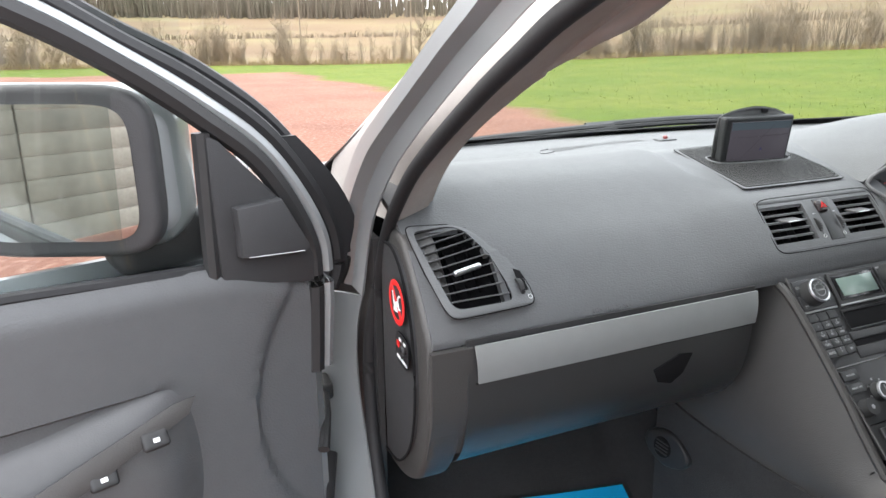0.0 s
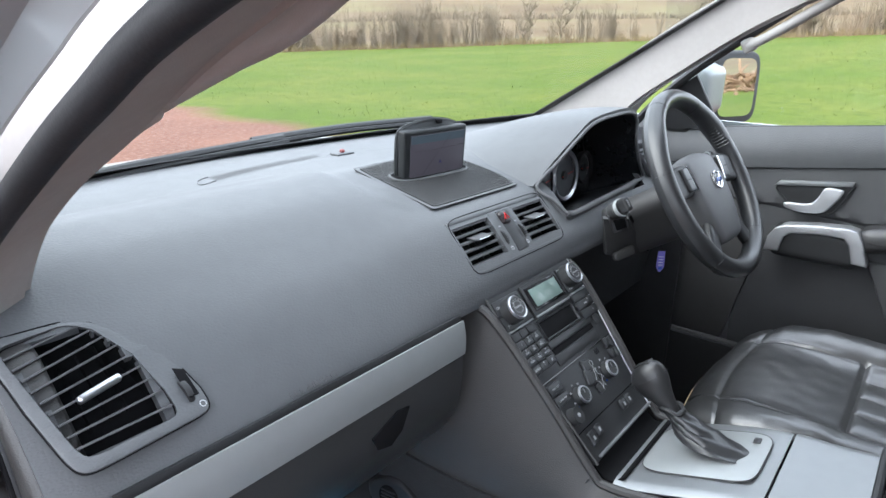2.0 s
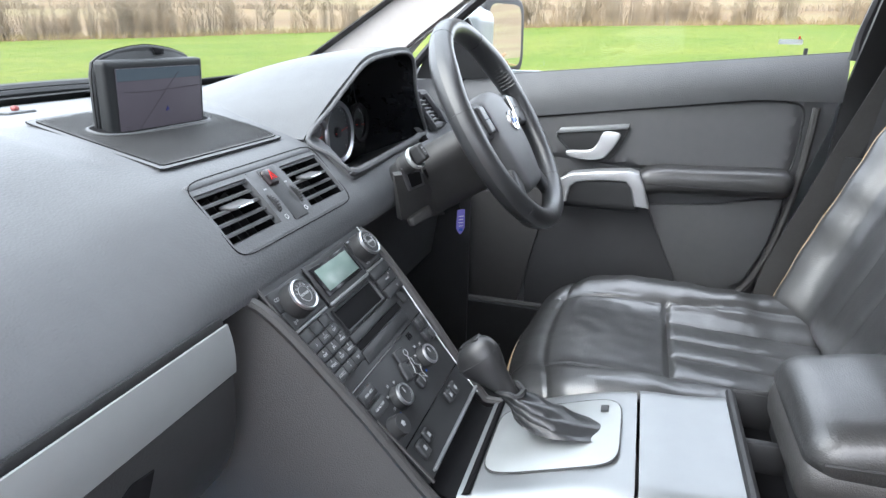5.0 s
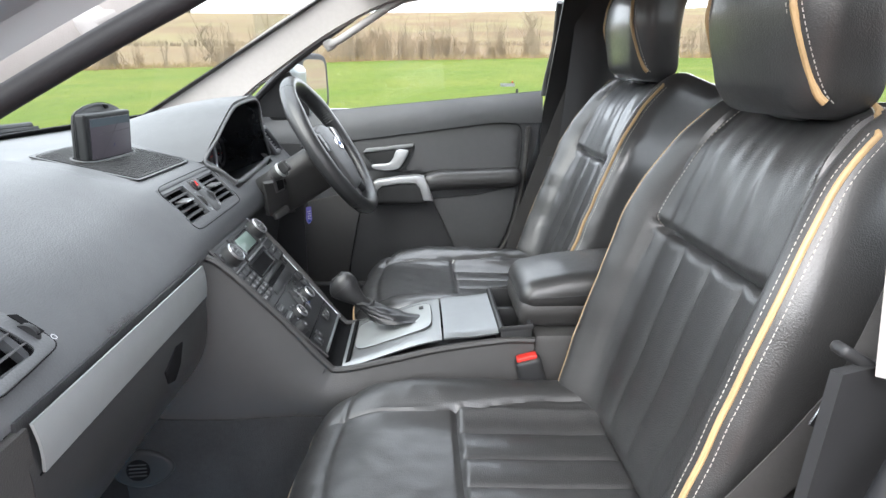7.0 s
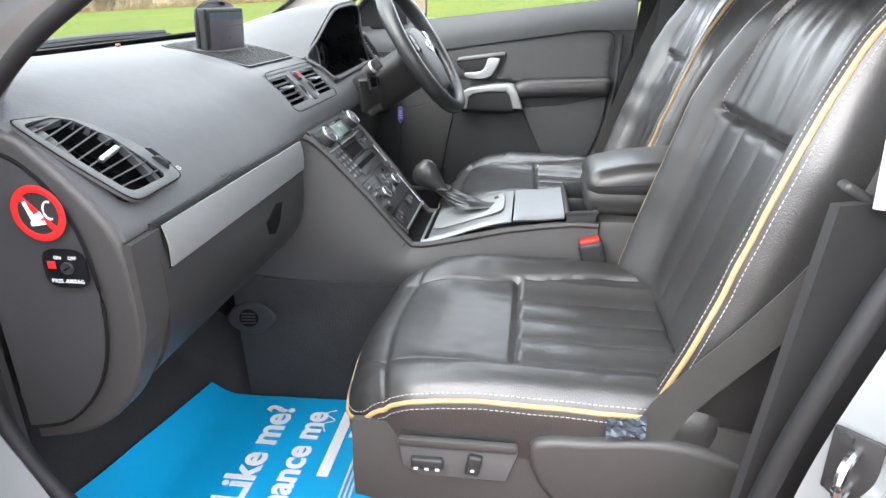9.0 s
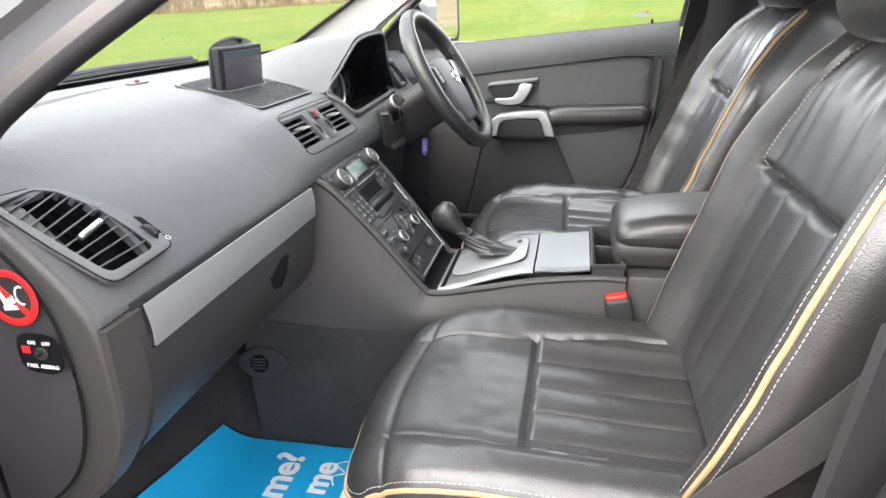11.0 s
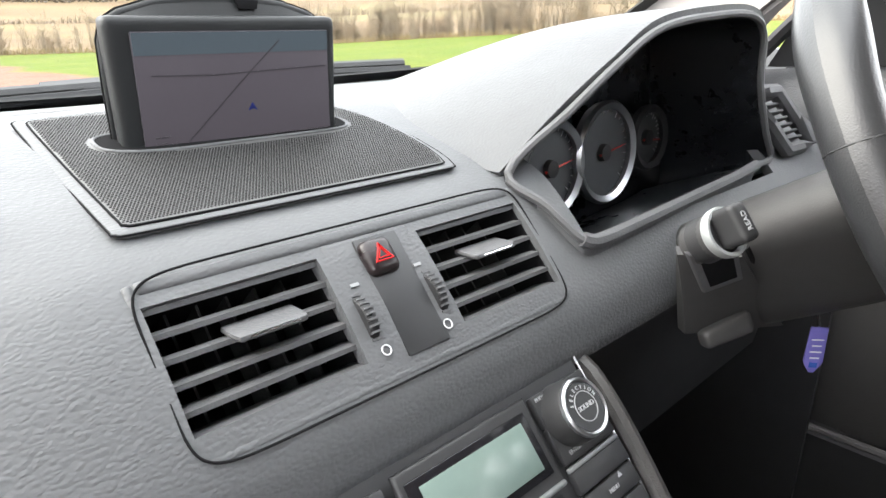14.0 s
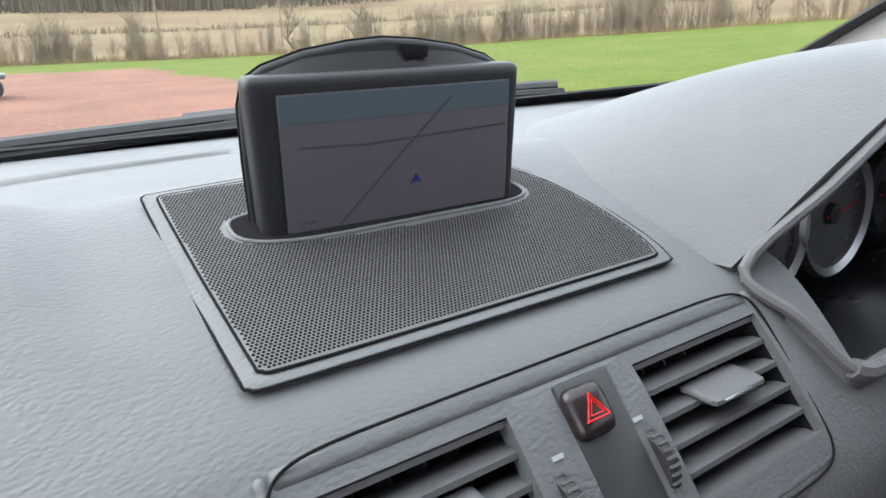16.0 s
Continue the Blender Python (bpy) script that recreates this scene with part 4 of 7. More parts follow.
def build_dash_details():
    d = dashboard
    # warning sticker and airbag switch on the end cover
    st = thing("airbag_sticker", (-.764, .694, 1.14), "round red warning sticker about child seats on the end cover", "sticker")
    M = T(-.7645, .694, 1.14) @ frame_axes((-1, 0, 0), (0, -1, 0))
    part("disc", lathe([(.001, 0), (.031, 0), (.031, .0006), (.001, .0006)], M, 40), BLACK, st)
    bm = None
    ring = tube([M @ V(.028 * math.cos(a), .028 * math.sin(a), .001) for a in (k * .131 for k in range(48))], .0042, 6, True, .2, (-1, 0, 0))
    part("red_ring", ring, RED, st)
    part("red_bar", rbox((.058, .006, .0012), M @ T(0, 0, .0012) @ pose(0, 0, 0, 0, 0, -45), 0), RED, st)
    bm = rbox((.005, .024, .001), M @ T(-.010, .002, .0014) @ pose(0, 0, 0, 0, 0, 18), 0)
    rbox((.018, .005, .001), M @ T(-.002, -.011, .0014) @ pose(0, 0, 0, 0, 0, 8), 0, 1, bm)
    rbox((.010, .008, .001), M @ T(.000, -.003, .0016) @ pose(0, 0, 0, 0, 0, 30), 0, 1, bm)
    tube([M @ V(.014 + .007 * math.cos(a), .004 + .010 * math.sin(a), .0014) for a in (1.2 + k * .38 for k in range(11))], .0012, 4, bm=bm)
    part("seat_symbol", bm, WHITE, st, "white seat symbol")
    sw = thing("airbag_switch", (-.764, .678, 1.073), "black round passenger airbag switch with white lettering", "switch")
    M = T(-.7635, .678, 1.075) @ frame_axes((-1, 0, 0), (0, -1, 0))
    part("plate", slab([M @ V(.027 * math.copysign(abs(math.cos(a)) ** .6, math.cos(a)), .024 * math.copysign(abs(math.sin(a)) ** .6, math.sin(a)), 0) for a in (k * .1963 for k in range(32))], (-.0012, 0, 0), 0), GLOSSBLACK, sw)
    part("key_slot", lathe([(.001, 0), (.0075, 0), (.007, .003), (.001, .002)], M @ T(.003, .001, .001), 24), BLACK, sw)
    part("slot", rbox((.010, .002, .001), M @ T(.003, .001, .0035) @ pose(0, 0, 0, 0, 0, 30), 0), GLOSSBLACK, sw)
    part("lettering", text_mesh("PASS. AIRBAG", .0066, M @ T(0, -.0155, .0014)), WHITE, sw)
    part("lettering", text_mesh("ON", .006, M @ T(-.007, .013, .0014)), WHITE, sw)
    part("lettering", text_mesh("OFF", .006, M @ T(.011, .013, .0014)), WHITE, sw)
    part("red_symbol", rbox((.010, .009, .001), M @ T(-.016, .004, .0014), .002), RED, sw)
    # embossed airbag lettering
    q = dash_point(-.47, .905)
    n = V(0, -.72, .69)
    part("embossed_lettering", text_mesh("SRS AIRBAG", .013, T(*(q + n * .0008)) @ frame_axes(n, (1, 0, 0)), .0006), DASH_LOW, d)
    # defroster grille and sensor near the screen
    bm = None
    for i in range(78):
        x = lerp(-.295, -.035, i / 77)
        q = grid(lambda u, v: V(x + .0016 * u + .012 * v, lerp(1.062, 1.098, i / 77) + .040 * v, 0), 2, 4)
        for v in q.verts:
            v.co.z = dash_height(v.co.x, v.co.y) + .0009
        bm = join(bm, q)
    part("grille_end", tube(smooth_line([V(x, y, dash_height(x, y) + .0006) for x, y in ((-.285, 1.102), (-.312, 1.086), (-.330, 1.058), (-.326, 1.046), (-.297, 1.058))], 16), .0012, 5), DASH_LOW, d)
    gr = part("defroster_grille", bm, BLACK, d, "black slotted defroster grille")
    tagged(gr, kind="stuff")
    part("sensor_base", rbox((.046, .026, .004), T(.012, 1.082, 1.262), .0015), DASH, d)
    part("sensor", block((.010, .010, .008), .0036, .003, None, T(.012, 1.082, 1.267)), RED_DULL, d, "small red sunlight sensor")
    # right-hand end vent beside the instruments
    t = thing("driver_air_vent", (.62, .68, 1.2), "dark grey driver's side air vent at the dashboard's end", "air vent")
    a0, a1, b0, b1 = V(.528, .672, 1.262), V(.600, .648, 1.192), V(.602, .672, 1.260), V(.690, .648, 1.188)
    Pv = lambda a, b: a0.lerp(a1, b).lerp(b0.lerp(b1, b), a)
    nn = V(0, -.80, .6)
    part("bezel", tube([Pv(0, 0), Pv(0, .5), Pv(0, 1), Pv(.5, 1), Pv(1, 1), Pv(1, .5), Pv(1, 0), Pv(.5, 0)], .009, 8, True), DASH_LOW, t)
    part("cavity", thick(grid(lambda u, v: Pv(u, v) - nn * .02, 6, 6), .003), BLACK, t)
    for i in range(8):
        b = (i + .7) / 8.4
        part("slat", blade(Pv(.04, b), Pv(.96, b), nn * -.015, .004), DASH_LOW, t)
    part("post", rbox((.18, .06, .08), T(.655, .705, 1.19) @ pose(0, 0, 0, -40), .01), DASH_LOW, t)


build_dash_details()


# ---- speaker panel and navigation screen ----
SX = -.0095         # middle of the screen across the car


def build_speaker_panel():
    t = thing("speaker_panel", (0, .8, 1.25), "black perforated loudspeaker cover on top of the dashboard", "speaker cover")
    n = V(0, -.22, .975).normalized()
    base = lambda x, y: V(x, y, 1.2380 + (y - .722) * .234)
    right = [(.1065, .725), (.1105, .735), (.1135, .75), (.1155, .775), (.1145, .80), (.1105, .825), (.100, .848), (.085, .868), (.06, .882), (.02, .889), (-.06, .890), (-.125, .886)]
    left = [(-.1285, .883), (-.1270, .80), (-.1245, .727), (-.121, .722), (.103, .722)]
    rim = [base(x, y) for x, y in right + left]
    rim = smooth_line([p for i, p in enumerate(rim) for p in (rim[i - 1].lerp(p, .5), p.lerp((rim[i - 1] + rim[(i + 1) % len(rim)]) / 2, .12))], 120, True)
    part("ledge", slab([p + V((p.x) * .055, (p.y - .80) * .075, (p.y - .80) * .017) - n * .0035 for p in rim], n * .003, .001), DASH, t)
    part("ledge_gap", tube([p + V((p.x) * .06, (p.y - .80) * .08, (p.y - .80) * .018) - n * .0014 for p in rim], .0006, 5, True), VOID, t)
    part("panel", slab([p - n * .001 for p in rim], n * .0018, .0005), MESH, t)
    part("surround", tube([p + n * .0002 for p in rim], .0008, 6, True), VOID, t)
    # the pierced sheet: rows of small dimples standing off the panel
    poly = [(x, y) for x, y in right + left]
    def inside(x, y):
        c = False
        for (x0, y0), (x1, y1) in zip(poly, poly[1:] + poly[:1]):
            if (y0 > y) != (y1 > y) and x < (x1 - x0) * (y - y0) / (y1 - y0) + x0:
                c = not c
        return c
    verts, faces = [], []
    step = .0021
    for i in range(-66, 67):
        for j in range(0, 96):
            x, y = i * step + (step / 2 if j % 2 else 0), .725 + j * step * .866
            if inside(x, y) and inside(x + .0015, y) and inside(x - .0015, y) and inside(x, y - .002) and inside(x, y + .002) and (abs(x - SX) / .097) ** 3 + (abs(y - .827 + .052 * (x - SX)) / .024) ** 3 > 1:
                c = base(x, y) + n * .0010
                k = len(verts)
                for q in range(6):
                    a = q * 1.0472
                    verts.append(tuple(c + V(math.cos(a) * .00084, math.sin(a) * .00084, math.sin(a) * .00084 * .234)))
                faces.append(tuple(range(k, k + 6)))
    ob = stuff("perforation", verts, faces, VOID, "", "")
    ob.parent = t
    ob.matrix_parent_inverse = Matrix.Translation(t.location).inverted()
    tagged(ob, "fine round holes of the cover")
    # well round the screen's foot: a flat near-black sheet, its shade painted
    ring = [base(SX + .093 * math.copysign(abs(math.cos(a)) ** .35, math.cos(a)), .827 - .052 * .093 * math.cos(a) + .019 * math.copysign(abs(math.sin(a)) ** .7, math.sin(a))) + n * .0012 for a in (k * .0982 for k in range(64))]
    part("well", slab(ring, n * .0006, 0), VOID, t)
    part("well_rim", tube(ring, .0013, 8, True), DASH, t)


def build_screen():
    t = thing("navigation_screen", (-.016, .835, 1.25), "black pop-up navigation screen showing a dim map", "screen")
    M = T(SX, .815, 1.246) @ pose(0, 0, 0, 0, 0, -3) @ pose(0, 0, 0, 93, 0, 0) @ Matrix.Diagonal((1.025, .99, 1, 1))     # x right, y up the face, z out of the face
    W, H = .158, .098
    part("front_frame", block((W, H, .018), .0045, .003, lambda x, y, z: (x * (1 - .02 * ease(.05, -.05, y)), y, z), M @ T(0, H / 2, -.009)), CASE, t)
    crown = [(s * x, y + .002) for s, row in ((-1, ((.079, 0), (.080, .050), (.0795, .080), (.076, .093), (.066, .0995), (.045, .106), (.02, .1100), (0, .1115))), (1, ((.02, .1100), (.045, .106), (.066, .0995), (.076, .093), (.0795, .080), (.080, .050), (.079, 0)))) for x, y in row]
    shell = [M @ V(x, y, -.0155) for x, y in crown]
    part("back_shell", slab(shell, M.to_3x3() @ V(0, 0, -.010), .003, 3), CASE, t)
    inner = [(x * .975, min(y, .11) - .003) for x, y in crown[3:12]]
    part("shell_slope", grid(lambda u, v: M @ V(inner[round(u * 8)][0], lerp(min(inner[round(u * 8)][1], H - .004), inner[round(u * 8)][1], v), lerp(-.0105, -.0157, v)), 9, 5), CASE, t)
    part("shell_seam", tube([M @ V(x * 1.002, y + .0003, -.0190) for x, y in crown], .0007, 5), VOID, t)
    part("sensor_window", slab([M @ V(.008, .1105, -.0145), M @ V(.026, .1085, -.0145), M @ V(.024, .1025, -.0128), M @ V(.011, .1025, -.0128)], M.to_3x3() @ V(0, 0, .0012), .0003), VOID, t)
    scr = part("display", rbox((.136, .0735, .002), M @ T(.003, .0520, .0002), .0008), SCREEN, t, "dim mauve map display")
    part("map_sky", rbox((.135, .014, .0008), M @ T(.003, .0812, .0014), 0), SCREEN_SKY, scr)
    for a, b in (((-.040, .016), (-.018, .037)), ((-.018, .037), (.006, .060)), ((.006, .060), (.030, .082)), ((-.058, .0615), (-.02, .0600)), ((-.02, .0600), (.066, .063))):
        e = (V(b[0], b[1], 0) - V(a[0], a[1], 0)).normalized()
        e = V(-e.y, e.x, 0) * .0005
        part("map_road", slab([M @ (V(q[0] + .002, q[1], .0019) + e * k) for q, k in ((a, 1), (b, 1), (b, -1), (a, -1))], M.to_3x3() @ V(0, 0, .0001), 0), SCREEN_LINE, scr)
    part("map_arrow", slab([M @ V(.009, .040, .0018), M @ V(.0055, .034, .0018), M @ V(.009, .0355, .0018), M @ V(.0125, .034, .0018)], M.to_3x3() @ V(0, 0, .0004), 0), SCREEN_ARROW, scr)
    part("map_scale", text_mesh("1/8mi", .0065, M @ T(-.052, .015, .0016)), SCREEN_LINE, scr)
    part("map_scale_bar", rbox((.009, .001, .0004), M @ T(-.054, .021, .0016), 0), SCREEN_LINE, scr)
    return t


build_speaker_panel()
build_screen()


# ---- instrument binnacle ----
def build_binnacle():
    t = thing("instrument_binnacle", (.36, .75, 1.17), "dark grey hooded instrument cluster with round dials", "instruments")
    outer = smooth_line([(.142, .70, 1.229), (.20, .688, 1.275), (.26, .681, 1.311), (.317, .675, 1.341), (.40, .668, 1.352), (.475, .662, 1.353), (.515, .662, 1.335), (.535, .66, 1.27), (.575, .655, 1.195)], 49)
    back = smooth_line([(.125, .76, 1.240), (.15, .84, 1.262), (.19, .94, 1.268), (.28, 1.03, 1.265), (.40, 1.06, 1.262), (.53, 1.02, 1.262), (.64, .92, 1.262), (.67, .80, 1.25), (.675, .72, 1.23)], 49)
    def hood(u, v):
        a, b = outer[round(u * 48)], back[round(u * 48)]
        p = a.lerp(b, v)
        p.z += (a.z - b.z) * .30 * math.sin(v * math.pi) * max(0, 1 - v * .7)
        return p
    part("hood", thick(grid(hood, 49, 20), .008), DASH, t)
    rim = smooth_line([(.147, .695, 1.229), (.205, .684, 1.27), (.262, .678, 1.305), (.317, .671, 1.333), (.40, .665, 1.343), (.47, .659, 1.344), (.503, .657, 1.325), (.510, .655, 1.275), (.535, .652, 1.225), (.562, .651, 1.188), (.52, .650, 1.1855), (.46, .646, 1.183), (.36, .642, 1.181), (.26, .638, 1.179), (.195, .636, 1.178), (.176, .638, 1.180), (.168, .646, 1.187), (.158, .665, 1.206)], 90, True)
    part("rim", tube(rim, .0038, 8, True), DASH_LOW, t)
    part("skirt", grid(lambda u, v: rim[round(lerp(50, 86, u))] + V(0, .006 * v, -.05 * v), 37, 5), DASH, t)
    face = [V(p.x + .055 * ease(.36, .14, p.x), .785, p.z - .060 * ease(1.21, 1.17, p.z) - .012) for p in rim]
    part("cowl", grid(lambda u, v: rim[round(u * 90) % 90].lerp(face[round(u * 90) % 90], v), 91, 8), COWL, t)
    part("ledge", tube(rim[50:78], .0062, 8), DASH_LOW, t)
    part("dial_plate", slab([p + V(0, .002, 0) for p in face], (0, .004, 0), 0), COWL, t)
    for x, z, r, name in ((.397, 1.200, .052, "speedometer"), (.300, 1.196, .046, "fuel_gauge"), (.489, 1.206, .034, "rev_counter")):
        M = T(x, .776, z) @ frame_axes((0, -1, .06), (1, 0, 0))
        g = part(name, lathe([(.001, 0), (r, 0), (r, .004), (.001, .004)], M, 40), DIAL, t)
        part("bezel", lathe([(r - .001, .003), (r + .004, .001), (r + .006, .010), (r + .003, .014), (r - .004, .011)], M, 40), RING if r > .035 else BLACK, g, "silver ring")
        bm = None
        for k in range(25):
            a = radians(220 - k * 260 / 24)
            rr = r - (.006 if k % 3 else .009)
            bm = tube([M @ V(math.cos(a) * rr, math.sin(a) * rr, .0045), M @ V(math.cos(a) * (r - .003), math.sin(a) * (r - .003), .0045)], .0006, 4, bm=bm)
        part("scale", bm, PRINT, g, "pale scale marks")
        part("needle", tube([M @ V(-.010, -.002, .008), M @ V(r * .8, .005 * (1 if x < .4 else -1), .008)], [.0016, .0006], 5), RED_PLASTIC, g, "red needle")
        part("needle_hub", lathe([(.001, .004), (.010, .004), (.009, .010), (.001, .011)], M, 20), BLACK, g)
    return t


build_binnacle()


# ---- steering wheel and column ----
def build_wheel():
    c = V(.383, .456, 1.236)
    X, Y = V(.9994, -.0350, 0), V(.0184, .5265, .8500)
    N = X.cross(Y)                                   # towards the driver
    t = thing("steering_wheel", c, "black leather four-spoke steering wheel with a round badge", "steering wheel")
    P = lambda x, y, n=0: c + X * x + Y * y + N * n
    M = lambda x, y, n=0: T(*P(x, y, n)) @ frame_axes(N, X)
    R = .1765
    def rim(u, v):
        a, b = u * 6.28319, v * 6.28319
        thumb = .0022 * (math.exp(-((a - .62) / .22) ** 2) + math.exp(-((a - 2.52) / .22) ** 2))
        r = .0172 + thumb
        p = X * math.cos(a) + Y * math.sin(a)
        return P(math.cos(a) * R, math.sin(a) * R) + p * math.cos(b) * r + N * math.sin(b) * r * 1.14
    part("rim", grid(rim, 129, 19), WHEEL_LEATHER, t)
    for a in (12, 62, 118, 168, 228, 312):
        q = radians(a)
        part("rim_seam", tube([P(math.cos(q) * R, math.sin(q) * R) + (X * math.cos(q) + Y * math.sin(q)) * math.cos(b) * .0172 + N * math.sin(b) * .0196 for b in (k * .524 for k in range(12))], .0008, 4, True), BLACK, t)
    for s0 in (28, 152):
        bm = None
        for k in range(7):
            q = radians(s0 + (k - 3) * 2.6)
            bm = tube([P(math.cos(q) * R, math.sin(q) * R) - (X * math.cos(q) + Y * math.sin(q)) * .0188 * math.cos(b) + N * .0205 * math.sin(b) for b in (-.5, 0, .5, 1.0)], .0014, 5, bm=bm)
        part("thumb_ribs", bm, WHEEL_LEATHER, t)
    def pad(x, y, z):
        w = lerp(1.0, .60, ease(.0, -.115, y)) * lerp(1, .90, ease(.035, .075, y))
        dome = .016 * max(0, 1 - (x / .085) ** 2) * max(0, 1 - ((y + .01) / .11) ** 2)
        return (x * w, y - .012 * (x / .08) ** 2 * ease(.02, .07, y), z + (dome if z > 0 else 0))
    hub = part("hub", block((.158, .182, .040), .014, .005, pad, M(0, -.030, -.016)), DASH_LOW, t, "dark grey airbag hub")
    part("pad_seam", tube([P(s * x, y, .0055 - .0002 * k) for k, (s, x, y) in enumerate(((-1, .080, .012), (-1, .060, .004), (-1, .045, -.022), (-1, .038, -.070), (-1, .030, -.112)))], .0011, 5), VOID, hub)
    part("pad_seam", tube([P(s * x, y, .0055 - .0002 * k) for k, (s, x, y) in enumerate(((1, .080, .012), (1, .060, .004), (1, .045, -.022), (1, .038, -.070), (1, .030, -.112)))], .0011, 5), VOID, hub)
    for s in (-1, 1):
        part("spoke", block((.100, .062, .024), .009, .005, lambda x, y, z: (x, y * (1 - 2.2 * max(0, x * s)) - .18 * max(0, x * s), z - .05 * max(0, -x * s)), M(s * .112, .016, -.008)), BLACK, t)
        part("spoke", block((.034, .118, .018), .008, .005, lambda x, y, z: (x * (1 + 2.5 * max(0, -y)), y, z), M(s * .074, -.112, -.008) @ pose(0, 0, 0, 0, 0, s * 30)), SATIN, t)
        b = part("button_pad", block((.030, .048, .012), .005, .003, lambda x, y, z: (x + .12 * y * s, y, z), M(s * .094, .016, .004)), SATIN, t, "control buttons")
        part("button_line", rbox((.026, .0012, .001), M(s * .094, .016, .0104), 0), VOID, b)
        part("button_trim", tube([P(s * .082, .040, .0085), P(s * .078, .018, .0095), P(s * .072, -.008, .0085)], .0016, 6), RING, b, "thin silver surround")
    bd = part("badge", lathe([(.0130, .0), (.0185, .0), (.0180, .004), (.0165, .005), (.0135, .004)], M(0, -.004, .0175), 32), CHROME, t, "round chrome badge with a blue bar")
    part("badge_disc", lathe([(.001, 0), (.0135, 0), (.0130, .0015), (.001, .0018)], M(0, -.004, .0180), 28), SILVER, bd)
    part("badge_bar", rbox((.042, .0050, .002), M(0, -.004, .0225) @ pose(0, 0, 0, 0, 0, 40), .001), CHROME, bd)
    part("badge_plate", rbox((.026, .0085, .002), M(0, -.004, .0232), .001), BLUE_BADGE, bd)
    part("embossed_mark", rbox((.014, .006, .0006), M(0, -.052, .0160), 0), SATIN, t)
    col = thing("steering_column", (.385, .58, 1.15), "black plastic steering column shroud with an ignition switch", "steering column")
    A = frame_axes(N, X)
    part("shroud", block((.20, .115, .20), .030, .012, lambda x, y, z: (x * min(1.25, 1.02 + 9 * y) * (1 - .22 * ease(.0, -.1, z)), y, z), T(*P(.010, -.027, -.122)) @ A), COLUMN, col)
    for s in (1,):
        st = part("stalk", tube([P(s * .06, .03, -.045), P(s * .13, .045, -.04), P(s * .165, .05, -.035)], [.007, .008, .010], 10), BLACK, col)
        part("stalk_ring", tube([P(s * .15, .048, -.037), P(s * .156, .049, -.036)], .0102, 10), SILVER, st)
    side = lambda u, v: V(0.2680, 0.5600, 1.1730).lerp(V(0.3910, 0.5620, 1.0700), u).lerp(V(0.2420, 0.6000, 1.1690).lerp(V(0.2760, 0.6050, 1.0840), u), v)
    ig = part("ignition_housing", thick(grid(side, 12, 8), .010), COLUMN, col)
    part("column_seam", tube([side(k / 8, -.02) + V(-.002, -.004, .001) for k in range(9)], .0022, 6), VOID, col)
    corner = [V(0.1770, 0.5620, 1.1900), V(0.2220, 0.5660, 1.1470), V(0.2660, 0.5560, 1.1490), V(0.2350, 0.5520, 1.1820)]
    fore = (corner[3] - corner[0]).cross(corner[1] - corner[0]).normalized()
    fore = fore if fore.y < 0 else -fore
    inner = [sum(corner, V(0, 0, 0)) / 4 + (p - sum(corner, V(0, 0, 0)) / 4) * .68 for p in corner]
    part("ignition_recess_frame", slab([p - fore * .002 for p in corner], fore * .006, .002), DASH_LOW, ig)
    part("ignition_recess", slab([p + fore * .0036 for p in inner], fore * .001, 0), VOID, ig)
    part("lock_barrel", lathe([(.001, -.030), (.0145, -.030), (.0160, -.006), (.001, -.006)], T(.190, .541, 1.207) @ frame_axes((-.25, -.78, .55), (1, 0, 0)), 24), COLUMN, ig)
    lever = part("release_lever", block((.050, .020, .016), .006, .004, lambda x, y, z: (x, y * (1 + 6 * x), z), T(.305, .575, 1.082) @ frame_axes((-.5, -.8, .2), (.8, -.5, .3))), COLUMN, col)
    kp = V(.190, .541, 1.207)
    Mk = T(*kp) @ frame_axes((-.25, -.78, .55), (1, 0, 0))
    part("ignition_ring", lathe([(.0140, -.006), (.0172, -.006), (.0178, -.002), (.0170, .0005), (.0148, .0005), (.0142, -.003)], Mk, 32), SILVER, ig, "bright metal ignition ring")
    part("lock_face", lathe([(.001, -.022), (.0165, -.022), (.0150, -.004), (.001, -.004)], Mk, 28), BLACK, ig)
    key = thing("car_key", kp, "black car key standing in the ignition lock", "key")
    part("key_head", block((.015, .027, .022), .004, .002, None, Mk @ T(0, .002, .006)), BLACK, key)
    part("key_lettering", text_mesh("READ", .0055, Mk @ T(0, .002, .0174) @ pose(0, 0, 0, 0, 0, 90)), KEYPRINT, key)
    tag = thing("key_tag", (.35, .515, 1.05), "small purple plastic key tag hanging below the column", "key tag")
    o = V(.366, .519, 1.084)
    Mt = T(*o) @ frame_axes((-.75, -.66, 0), (.66, -.75, 0))
    out = [Mt @ V(x, y, 0) for x, y in ((-.0075, 0), (.0075, 0), (.0085, -.034), (.006, -.039), (.002, -.045), (-.002, -.045), (-.006, -.039), (-.0085, -.034))]
    part("tag", slab(out, Mt.to_3x3() @ V(0, 0, .002), .0006), PURPLE, tag)
    part("chain", tube([o, o + V(0, .003, .012), o + V(0, .008, .026)], .001, 5), CHROME, tag, "thin key chain")
    for k in range(4):
        part("printed_line", rbox((.010 - .002 * (k % 2), .0012, .0004), Mt @ T(0, -.012 - k * .006, .0024), 0), PRINT, tag)
    part("printed_shape", rbox((.007, .005, .0004), Mt @ T(0, -.037, .0024), .0001), BLUE_BADGE, tag)


build_wheel()


